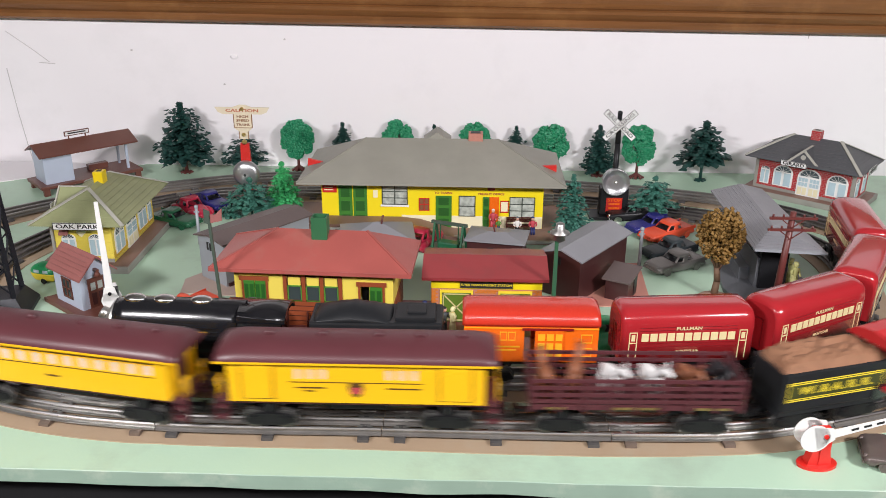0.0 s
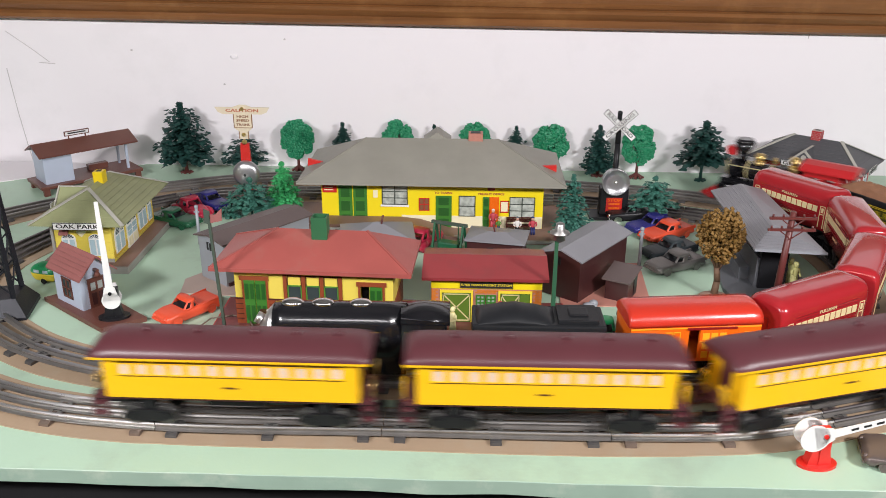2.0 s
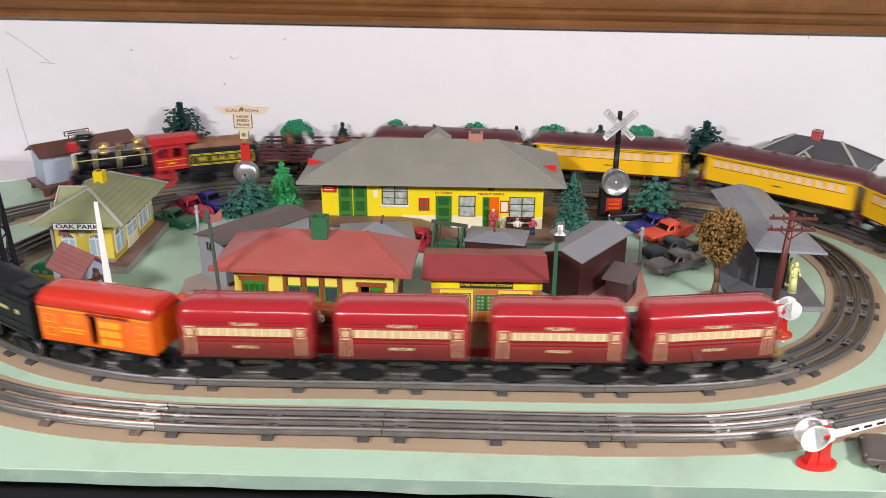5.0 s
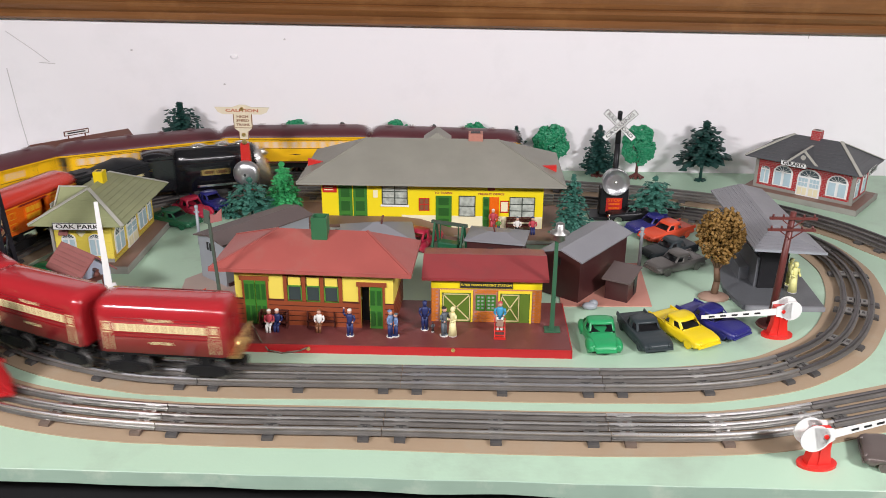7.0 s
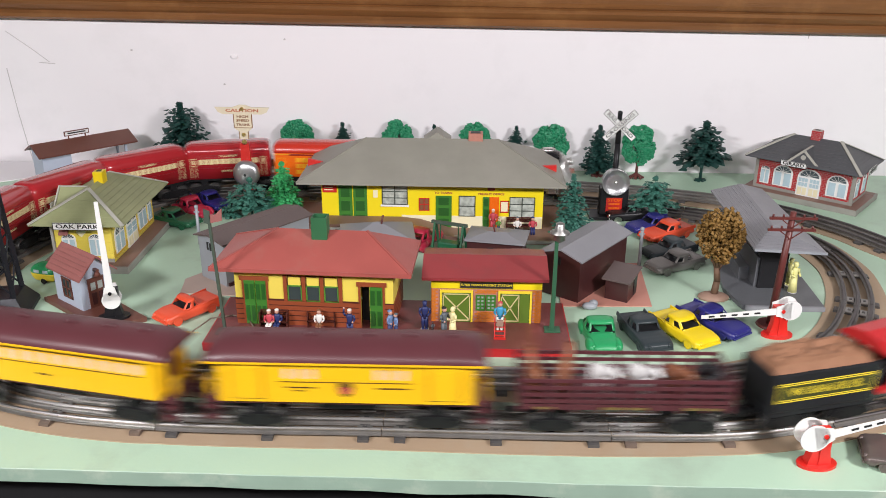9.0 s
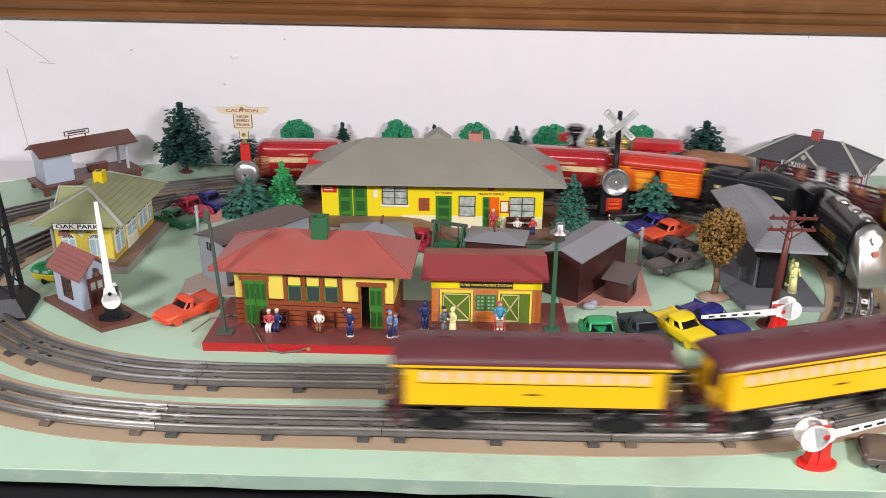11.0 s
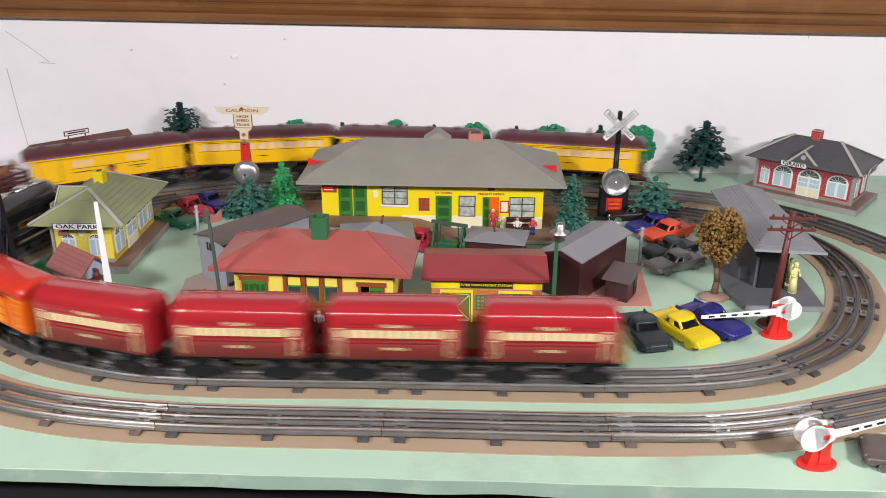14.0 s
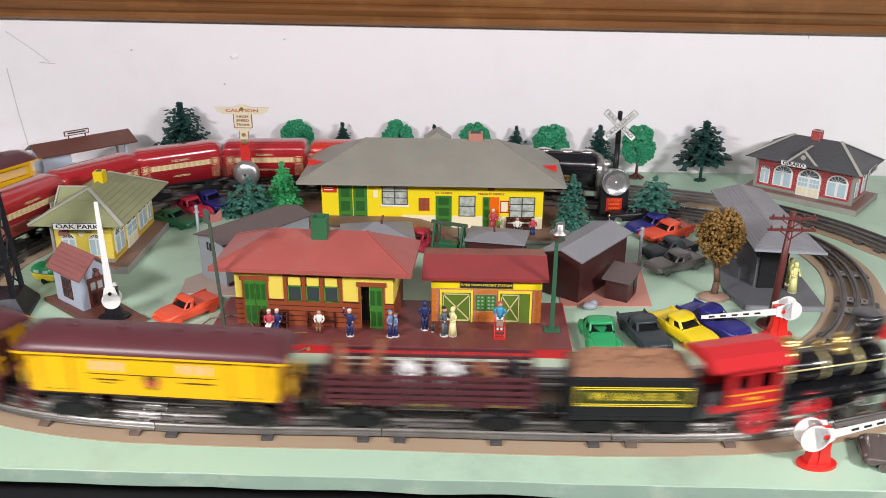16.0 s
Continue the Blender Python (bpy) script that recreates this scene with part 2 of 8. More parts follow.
def loft(bm, rings, mi=0, smooth=True, cap=True):
    rs = [[bm.verts.new(p) for p in ring] for ring in rings]
    n = len(rs[0])
    for a, b in zip(rs, rs[1:]):
        for i in range(n):
            f = bm.faces.new((a[i], a[(i + 1) % n], b[(i + 1) % n], b[i]))
            f.material_index, f.smooth = mi, smooth
    if cap:
        bm.faces.new(rs[0][::-1]).material_index = mi
        bm.faces.new(rs[-1]).material_index = mi


def hip(bm, x0, x1, y0, y1, z, xa, xb, yr, zr, thick=0.003, mi=0):
    """A hipped roof over a rectangle, its ridge from xa to xb at yr, with a soft eave edge."""
    v = [bm.verts.new(p) for p in ((x0, y0, z), (x1, y0, z), (x1, y1, z), (x0, y1, z), (x0, y0, z + thick), (x1, y0, z + thick), (x1, y1, z + thick), (x0, y1, z + thick), (xa, yr, zr), (xb, yr, zr))]
    for f in ((3, 2, 1, 0), (0, 1, 5, 4), (1, 2, 6, 5), (2, 3, 7, 6), (3, 0, 4, 7), (4, 5, 9, 8), (5, 6, 9), (6, 7, 8, 9), (7, 4, 8)):
        bm.faces.new([v[i] for i in f]).material_index = mi


def bar(bm, a, b, w, h, mi=0):
    """A square bar from a to b, w wide and h high."""
    a, b = Vector(a), Vector(b)
    q = (b - a).to_track_quat("X", "Z").to_matrix().to_4x4()
    bx(bm, 0, (b - a).length, -w / 2, w / 2, -h / 2, h / 2, mi, Matrix.Translation(a) @ q)


def part(name, bm, material_, parent, label="", m=None):
    """Links a bmesh as one mesh object under a thing or a part."""
    bmesh.ops.recalc_face_normals(bm, faces=bm.faces[:])
    me = bpy.data.meshes.new(name)
    bm.to_mesh(me)
    bm.free()
    for k in (material_ if isinstance(material_, (list, tuple)) else [material_]):
        me.materials.append(M[k])
    ob = new(name, me)
    if parent is not None:
        ob.parent = parent
    if m is not None:
        ob.matrix_basis = m
    if label:
        ob["label"] = label
    return ob


def again(ob, m, parent=None):
    """Another part on the same mesh."""
    o = new(ob.name.split(".")[0], ob.data)
    o.parent = parent or ob.parent
    o.matrix_basis = m
    if "label" in ob:
        o["label"] = ob["label"]
    return o


def thing(name, m, label, category, group="", kind=""):
    ob = new(name)
    ob.empty_display_size = 0.02
    ob.matrix_basis = m
    return tagged(ob, label, category, group, kind)


def box_part(name, material_, parent, x0, x1, y0, y1, z0, z1, label="", r=0.0):
    bm = bmesh.new()
    if r:
        rbx(bm, x0, x1, y0, y1, z0, z1, r)
    else:
        bx(bm, x0, x1, y0, y1, z0, z1)
    return part(name, bm, material_, parent, label)


def lettering(text, size, material_, parent, m, width=None, name="lettering"):
    """Words as a thin mesh, centred on the pose m (x to the right, y up)."""
    cu = bpy.data.curves.new(name, "FONT")
    cu.offset = size * 0.02
    cu.body, cu.size, cu.align_x, cu.align_y, cu.extrude, cu.resolution_u = text, size, "CENTER", "CENTER", 0.00015, 2
    tmp = bpy.data.objects.new(name, cu)
    me = bpy.data.meshes.new_from_object(tmp)
    bpy.data.objects.remove(tmp)
    xs = [v.co.x for v in me.vertices]
    if width and xs:
        k = width / (max(xs) - min(xs))
        for v in me.vertices:
            v.co.x *= k
    me.materials.clear()
    me.materials.append(M[material_])
    ob = new(name, me)
    ob.parent = parent
    ob.matrix_basis = m
    return ob


def facing(x, y, z, rz=0):
    """A pose for lettering on an upright face that looks to -y, turned by rz."""
    return pose(x, y, z, 90, 0, rz)


# ---- the two loops of track, as closed smooth lines ----
OUTER = ((-0.308, 0.0), (-0.08, 0.0), (0.145, 0.001), (0.275, 0.009), (0.398, 0.045), (0.53, 0.10), (0.635, 0.195), (0.685, 0.31), (0.67, 0.42), (0.63, 0.505), (0.585, 0.58), (0.50, 0.665), (0.376, 0.723), (0.2, 0.764), (0.0, 0.785), (-0.2, 0.797), (-0.36, 0.793), (-0.455, 0.766), (-0.545, 0.724), (-0.64, 0.676), (-0.712, 0.62), (-0.775, 0.55), (-0.82, 0.44), (-0.82, 0.32), (-0.77, 0.20), (-0.68, 0.118), (-0.56, 0.062), (-0.441, 0.018))
INNER = ((-0.306, 0.086), (-0.07, 0.088), (0.154, 0.091), (0.24, 0.097), (0.305, 0.11), (0.359, 0.132), (0.435, 0.188), (0.492, 0.272), (0.525, 0.36), (0.533, 0.45), (0.505, 0.535), (0.43, 0.60), (0.336, 0.640), (0.211, 0.678), (0.0, 0.70), (-0.2, 0.71), (-0.36, 0.708), (-0.455, 0.69), (-0.53, 0.645), (-0.60, 0.565), (-0.647, 0.47), (-0.672, 0.36), (-0.645, 0.26), (-0.58, 0.193), (-0.494, 0.134), (-0.379, 0.094))


def smooth_loop(points, steps=40):
    p = np.array(points, float)
    n = len(p)
    d = np.sqrt(np.linalg.norm(np.roll(p, -1, 0) - p, axis=1))
    out = []
    for i in range(n):
        p0, p1, p2, p3 = p[i - 1], p[i], p[(i + 1) % n], p[(i + 2) % n]
        a, b, c = d[i - 1], d[i], d[(i + 1) % n]
        m1 = b * ((p1 - p0) / a - (p2 - p0) / (a + b) + (p2 - p1) / b)
        m2 = b * ((p2 - p1) / b - (p3 - p1) / (b + c) + (p3 - p2) / c)
        for k in range(steps):
            t = k / steps
            out.append((2 * t**3 - 3 * t**2 + 1) * p1 + (t**3 - 2 * t**2 + t) * m1 + (-2 * t**3 + 3 * t**2) * p2 + (t**3 - t**2) * m2)
    q = np.array(out)
    for _ in range(30):
        q = 0.5 * q + 0.25 * (np.roll(q, 1, 0) + np.roll(q, -1, 0))
    q = np.vstack([q, q[:1]])
    s = np.concatenate([[0], np.cumsum(np.linalg.norm(np.diff(q, axis=0), axis=1))])
    return q, s


LOOPS = {"outer": smooth_loop(OUTER), "inner": smooth_loop(INNER)}


def on_loop(loop, s):
    q, t = LOOPS[loop]
    s = s % t[-1]
    return np.array([np.interp(s, t, q[:, 0]), np.interp(s, t, q[:, 1])])


def heading(loop, s):
    d = on_loop(loop, s + 0.012) - on_loop(loop, s - 0.012)
    return d / np.hypot(*d)


# ---- table, wall, room ----
def ribbon(points, half, z0, z1, seed):
    """A flat band along a closed line, with slightly uneven edges."""
    bm = bmesh.new()
    n = len(points)
    rows = []
    for i in range(n):
        p, d = points[i], points[(i + 1) % n] - points[i - 1]
        d = d / np.hypot(*d)
        nrm = np.array([d[1], -d[0]])
        w = []
        for k in (-1, 1):
            j = half + 0.0022 * noise.noise((i * 0.13, seed + k * 7.3, 0)) + 0.003 * noise.noise((i * 0.025, seed + k * 3.1, 4))
            w.append(p + nrm * k * j)
        rows.append([bm.verts.new((*w[0], z0)), bm.verts.new((*w[0], z1)), bm.verts.new((*w[1], z1)), bm.verts.new((*w[1], z0))])
    for i in range(n):
        a, b = rows[i], rows[(i + 1) % n]
        for k in range(3):
            bm.faces.new((a[k], a[k + 1], b[k + 1], b[k]))
    return bm


def build_setting():
    table = tagged(new("ground"), "pale green painted plywood tabletop of the layout", "tabletop", kind="structure")
    bm = bmesh.new()
    # the front edge is a little ragged
    xs = np.linspace(-1.15, 1.05, 90)
    top, edge, low = [], [], []
    for x in xs:
        w = 0.0012 * noise.noise((x * 14, 0, 0)) + 0.0015 * noise.noise((x * 4, 2, 0))
        top.append(bm.verts.new((x, -0.0794 + w, 0)))
        edge.append(bm.verts.new((x, -0.080 + w, -0.0007)))
        low.append(bm.verts.new((x, -0.080 + 1.2 * w, -0.0155 + 1.2 * w)))
    back = [bm.verts.new((x, 1.0, 0)) for x in xs]
    under = [bm.verts.new((x, 1.0, -0.0155)) for x in xs]
    for i in range(len(xs) - 1):
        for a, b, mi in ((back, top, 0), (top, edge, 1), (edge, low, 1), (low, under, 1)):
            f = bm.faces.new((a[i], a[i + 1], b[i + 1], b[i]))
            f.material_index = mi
    part("tabletop", bm, ["table_paint", "edge_green"], table)
    for k, seed in (("outer", 1.0), ("inner", 5.0)):
        part("painted_roadbed", ribbon(LOOPS[k][0][:-1:4], 0.037, 0.0, 0.0012, seed), "ballast_paint", table, "brown painted band under the track")
    # plain black block below the tabletop
    bm = bmesh.new()
    bx(bm, -1.15, 1.05, -0.06, 0.96, -0.9, -0.019)
    tagged(part("table_base", bm, "black_cloth", None), "black base under the layout table", "table base", kind="structure")

    # back wall: flat throughout; a panel stands in for its left return
    plan = [(-1.5, 0.885), (-0.66, 0.8852), (0.0, 0.884), (0.62, 0.882), (1.5, 0.88)]
    bm = bmesh.new()
    ring = plan + [(x * 1.02, y + 0.03) for x, y in reversed(plan)]
    prism(bm, ring, -0.05, 0.62, "z")
    wall = tagged(part("wall_back", bm, "wall_paint", None), "white painted plaster wall with hairline cracks", "wall", kind="structure")
    for pts, w in ((((-0.885, 0.185), (-0.878, 0.10), (-0.870, 0.03), (-0.866, 0.004)), 0.0012), (((-0.875, 0.255), (-0.83, 0.222), (-0.80, 0.198)), 0.0010), (((-0.82, 0.197), (-0.79, 0.195)), 0.0014), (((0.607, 0.268), (0.606, 0.256)), 0.0014), (((0.795, 0.258), (0.80, 0.252)), 0.002)):
        bm = bmesh.new()
        for (xa, za), (xb, zb) in zip(pts, pts[1:]):
            ya, yb = [np.interp(x, [p[0] for p in plan], [p[1] for p in plan]) - 0.0004 for x in (xa, xb)]
            bar(bm, (xa, ya, za), (xb, yb, zb), 0.0012, w)
        part("crack", bm, "crack", wall)
    for x, z in ((-0.448, 0.209), (-0.64, 0.222), (0.735, 0.245), (-0.35, 0.245), (0.29, 0.27), (-0.47, 0.16)):
        bm = bmesh.new()
        ball(bm, (x, 0.884, z), 0.0022, 0.0006, 0.0018, n=8, m=5)
        part("fleck", bm, "crack", wall)
    bm = bmesh.new()
    ball(bm, (-0.447, 0.884, 0.212), 0.007, 0.001, 0.005)
    part("plaster_patch", bm, "wall_paint", wall)

    # flat white sheet added on the tabletop in place of the wall's rounded corner
    bm = bmesh.new()
    prism(bm, [(-1.3, 0.47), (-0.90, 0.735), (-0.83, 0.78), (-0.70, 0.855), (-0.64, 0.883), (-1.3, 0.883)], 0.0, 0.0015, "z")
    tagged(part("trim_corner", bm, "wall_paint", None), "flat white panel on the tabletop, standing in for the wall's corner", "panel", kind="structure")

    # oak moulding along the wall
    bm = bmesh.new()
    prof = [(0.882, 0.268), (0.868, 0.268), (0.863, 0.272), (0.862, 0.279), (0.866, 0.284), (0.862, 0.288), (0.857, 0.296), (0.856, 0.302), (0.860, 0.3045), (0.857, 0.307), (0.854, 0.315), (0.852, 0.330), (0.852, 0.352), (0.862, 0.358), (0.882, 0.358)]
    prism(bm, prof, -1.35, 1.35, "x", smooth=False)
    ob = part("trim", bm, "oak_moulding", None)
    ob.matrix_basis = pose(0, 0, -0.0, 0, 0, 0) @ Matrix.Translation((0, 0, 0.004)) @ pose(0, 0, 0, 0, 0.55, 0)
    tagged(ob, "brown stained oak moulding along the wall", "moulding", kind="structure")

    # the room round the display
    bm = bmesh.new()
    bx(bm, -3.0, 3.0, -3.5, 1.2, -0.95, -0.9)
    tagged(part("floor", bm, "room_paint", None), "grey room floor below the layout", "floor", kind="structure")
    bm = bmesh.new()
    bx(bm, -3.0, 3.0, -3.5, 1.2, 1.9, 1.95)
    tagged(part("ceiling", bm, "room_paint", None), "plain pale room ceiling", "ceiling", kind="structure")
    for nm, b in (("wall_front", (-3.0, 3.0, -3.55, -3.5)), ("wall_left", (-3.05, -3.0, -3.5, 1.2)), ("wall_right", (3.0, 3.05, -3.5, 1.2)), ("wall_rear", (-3.0, 3.0, 1.2, 1.25))):
        bm = bmesh.new()
        bx(bm, *b, -0.9, 1.9)
        tagged(part(nm, bm, "room_paint", None), "plain pale room wall", "wall", kind="structure")


# ---- track ----
RAIL = [(-0.0042, 0.0050), (-0.0042, 0.0057), (-0.0007, 0.0066), (-0.0009, 0.0086), (-0.0021, 0.0094), (-0.0022, 0.0106), (-0.0010, 0.0116), (0.0010, 0.0116), (0.0022, 0.0106), (0.0021, 0.0094), (0.0009, 0.0086), (0.0007, 0.0066), (0.0042, 0.0057), (0.0042, 0.0050)]


def build_track(loop, first, label, finishes):
    total = LOOPS[loop][1][-1]
    count = round(total / 0.225)
    length = total / count
    track = thing("railway_track", pose(0, 0, 0), label, "track", "loops of track", "structure")
    bm = bmesh.new()
    # pressed sheet-metal tie: a low channel with turned-down ends
    prism(bm, [(-0.027, 0.0012), (-0.0265, 0.0040), (-0.024, 0.0050), (0.024, 0.0050), (0.0265, 0.0040), (0.027, 0.0012)], -0.0055, 0.0055, "x")
    # folded clips that hold the rails, seen as pale tabs between them
    for y in (-0.0084, 0.0084):
        rbx(bm, -0.0075, 0.0075, y - 0.0042, y + 0.0042, 0.0046, 0.0062, 0.0004, 1)
        bx(bm, -0.0022, 0.0022, y - 0.0018, y + 0.0018, 0.0060, 0.0070, 0)
    tie = None
    for c in range(count):
        finish = finishes.get(c, finishes.get(c - count, "rail_dull"))
        s0 = first + c * length
        ss = np.linspace(s0 + 0.0004, s0 + length - 0.0004, 12)
        for lateral in (-0.0168, 0.0, 0.0168):
            b2 = bmesh.new()
            rings = []
            for s in ss:
                p, d = on_loop(loop, s), heading(loop, s)
                nrm = np.array([d[1], -d[0]])
                rings.append([(*(p + nrm * (lateral + u)), v) for u, v in RAIL])
            loft(b2, rings, smooth=False)
            for f in b2.faces:
                if len(f.verts) == 4 and f.calc_center_median().z < 0.0092:
                    f.material_index = 1
            part("rail", b2, [finish, "rail_web" if finish != "rail_bright" else "rail_dull"], track)
        for k in (0.018, length / 2, length - 0.018):
            p, d = on_loop(loop, s0 + k), heading(loop, s0 + k)
            m = pose(p[0], p[1], 0, 0, 0, math.degrees(math.atan2(d[1], d[0])))
            if tie is None:
                tie = part("tie", bm, ["tie_metal", "rail_dull"], track, m=m)
            else:
                t2 = again(tie, m)
                if finish == "rail_bright":
                    t2.material_slots[0].link = "OBJECT"
                    t2.material_slots[0].material = M["tie_brown"]
            b3 = bmesh.new()
            if c == 0 and k == 0.018:
                bx(b3, -0.0052, 0.0052, -0.0062, 0.0062, 0.0050, 0.0060)
                insulator = part("insulator", b3, "insulator", track, m=m)
            else:
                b3.free()
                again(insulator, m)
    return track


build_setting()
build_track("outer", 0.0, "three-rail tinplate outer loop of track on sheet-metal ties", {2: "rail_bright", -1: "rail_bright", 3: "rail_dark", 4: "rail_dark", 5: "rail_dark", 6: "rail_dark", -2: "rail_mid"})
build_track("inner", 0.012, "three-rail tinplate inner loop of track on sheet-metal ties", {1: "rail_mid", 3: "rail_dark", 4: "rail_dark", 5: "rail_dark", 6: "rail_dark", -1: "rail_mid", -3: "rail_dark", -4: "rail_dark"})


# ---- railway cars; x points the way the car heads, z = 0 is the tabletop ----
SPINNERS = []  # wheel, loop, radius
MOVERS = []  # thing, loop, distance behind the head of the train, half the truck spacing, own pose in the car


def car(name, label, category, loop, back, half, group=""):
    ob = thing(name, pose(0, 0, 0), label, category, group)
    MOVERS.append((ob, loop, back, half, Matrix()))
    return ob


def build_truck(parent, x, scale=1.0):
    bm = bmesh.new()
    for y in (-0.0205, 0.0205):
        prism(bm, [(-0.026, 0.020), (-0.022, 0.027), (-0.008, 0.029), (0.008, 0.029), (0.022, 0.027), (0.026, 0.020), (0.012, 0.0165), (-0.012, 0.0165)], y - 0.0015, y + 0.0015, "y")
        for k in (-0.0155, 0.0155):
            bx(bm, k - 0.004, k + 0.004, y - 0.0028, y + 0.0028, 0.018, 0.026)
    bx(bm, -0.006, 0.006, -0.02, 0.02, 0.027, 0.040)
    for k in (-0.0155, 0.0155):
        cyl(bm, (k, -0.018, 0.0215), (k, 0.018, 0.0215), 0.0016, n=8)
    t = part("truck", bm, "truck_black", parent, m=pose(x, 0, 0))
    bm = bmesh.new()
    cyl(bm, (0, -0.0022, 0), (0, 0.0012, 0), 0.0098, n=20)
    cyl(bm, (0, 0.0012, 0), (0, 0.0022, 0), 0.0112, n=20)
    w = part("wheel", bm, "wheel_steel", t, m=pose(-0.0155, -0.0165, 0.0215))
    for k, y, r in ((0.0155, -0.0165, 0), (-0.0155, 0.0165, 180), (0.0155, 0.0165, 180)):
        again(w, pose(k, y, 0.0215, 0, 0, r))
    return t


def coupler(parent, x0, x1, z=0.027):
    bm = bmesh.new()
    bar(bm, (x0, 0, z), (x1, 0, z), 0.006, 0.003)
    rbx(bm, min(x1, x1 - 0.004), max(x1, x1 - 0.004) + 0.004, -0.0055, 0.0055, z - 0.004, z + 0.004, 0.001)
    part("coupler", bm, "truck_black", parent)


def arched(half, low, top, n=9):
    return [(half * math.cos(math.pi * i / (n - 1)), low + (top - low) * math.sin(math.pi * i / (n - 1)) ** 0.8) for i in range(n)]


def yellow_car(label, back, baggage, last=False):
    c = car("passenger_car", label, "toy train car", "outer", back, 0.085, "yellow cars of the old-time train")
    wins = [(-0.103 + 0.0172 * i, 0.0095) for i in range(13)] if not baggage else [(-0.056, 0.006), (-0.044, 0.006), (-0.032, 0.006), (0.032, 0.006), (0.044, 0.006), (0.056, 0.006)]
    bm = bmesh.new()
    z0, zl, zu, z1 = 0.0465, 0.0715, 0.083, 0.0915
    bx(bm, -0.124, 0.124, -0.0275, 0.0275, z0, zl)
    bx(bm, -0.124, 0.124, -0.0275, 0.0275, zu, z1)
    edges = [-0.124]
    for x, w in wins:
        edges += [x - w / 2, x + w / 2]
    edges.append(0.124)
    for a, b in zip(edges[::2], edges[1::2]):
        for y in (-0.0275, 0.0255):
            bx(bm, a, b, y, y + 0.002, zl, zu)
    for x in (-0.124, 0.122):
        bx(bm, x, x + 0.002, -0.0255, 0.0255, zl, zu)
    body = part("body", bm, "coach_yellow", c)
    pane = None
    for x, w in wins:
        for y in (-0.0258, 0.0258):
            m = pose(x, y, (zl + zu) / 2)
            if pane is None:
                bm = bmesh.new()
                bx(bm, -w / 2 - 0.0005, w / 2 + 0.0005, -0.0004, 0.0004, -0.0063, 0.0063)
                pane = part("window_pane", bm, "coach_pane", c, "pale frosted window pane", m)
            else:
                again(pane, m)
    for y in (-0.0277, 0.0277):
        if baggage:
            for a, b in ((-0.064, 0.064),):
                box_part("painted_line", "coach_line", c, a, b, y - 0.0003, y + 0.0003, 0.0685, 0.0692)
            for x in (-0.095, 0.095):
                for zz in (0.0875, 0.0500):
                    box_part("painted_line", "coach_line", c, x - 0.0155, x + 0.0155, y - 0.0003, y + 0.0003, zz, zz + 0.0008)
            for a, b in ((-0.112, -0.08), (0.08, 0.112)):
                for q in (a, b):
                    box_part("painted_line", "coach_line", c, q - 0.0004, q + 0.0004, y - 0.0003, y + 0.0003, 0.050, 0.088)
            for a, b in ((-0.058, -0.030), (0.030, 0.062)):
                box_part("painted_line", "coach_line", c, a, b, y - 0.0003, y + 0.0003, 0.0622, 0.0636)
            box_part("painted_line", "coach_line", c, -0.050, -0.040, y - 0.0003, y + 0.0003, 0.0588, 0.0600)
        else:
            for zz in (0.0700, 0.0846):
                box_part("painted_line", "coach_line", c, -0.110, 0.110, y - 0.0003, y + 0.0003, zz, zz + 0.0007)
            box_part("painted_line", "coach_line", c, -0.008, 0.006, y - 0.0003, y + 0.0003, 0.0585, 0.0603)
        bm = bmesh.new()
        for k in range(14):
            bx(bm, -0.045 + 0.006 * k, -0.0415 + 0.006 * k, y - 0.00035, y + 0.00035, 0.0876, 0.0888)
        part("worn_lettering", bm, "print_red", c, "small unreadable lettering along the eave")
        if baggage:
            bm = bmesh.new()
            prism(bm, [(-0.006, 0.0680), (0.006, 0.0680), (0.0075, 0.063), (0.004, 0.055), (0, 0.053), (-0.004, 0.055), (-0.0075, 0.063)], y - 0.0004, y + 0.0004, "y")
            part("emblem", bm, "coach_line", c, "small brown shield emblem")
            bm = bmesh.new()
            bx(bm, -0.0045, 0.0045, y - 0.0007, y + 0.0007, 0.057, 0.064)
            part("emblem_field", bm, "cloth_red", c)
            for x in (-0.096, 0.096):
                bm = bmesh.new()
                rbx(bm, x - 0.0142, x + 0.0142, y - 0.0012, y + 0.0012, 0.0508, 0.0874, 0.0006)
                bar(bm, (x - 0.013, y, 0.078), (x + 0.013, y, 0.085), 0.003, 0.0014)
                part("baggage_door", bm, "coach_yellow", c)
    bm = bmesh.new()
    prof = [(0.0315, 0.0900), (0.0318, 0.0918), (0.026, 0.0985), (0.016, 0.1035), (0, 0.1058), (-0.016, 0.1035), (-0.026, 0.0985), (-0.0318, 0.0918), (-0.0315, 0.0900)]
    loft(bm, [[(x, y * k, 0.090 + (z - 0.090) * h) for y, z in prof] for x, k, h in ((-0.136, 0.97, 0.45), (-0.128, 1, 0.85), (-0.115, 1, 1), (0.115, 1, 1), (0.128, 1, 0.85), (0.136, 0.97, 0.45))], smooth=True)
    roof = part("roof", bm, "maroon", c, "dark maroon arched roof")
    bm = bmesh.new()
    for y in (-0.0316, 0.0316):
        bx(bm, -0.1355, 0.1355, y - 0.0006, y + 0.0006, 0.0892, 0.0914)
    part("eave_strip", bm, "coach_yellow", c)
    vent = None
    for x in (-0.085, -0.035, 0.02, 0.06, 0.1):
        if vent is None:
            bm = bmesh.new()
            cyl(bm, (0, 0, 0), (0, 0, 0.005), 0.004, 0.003, n=10)
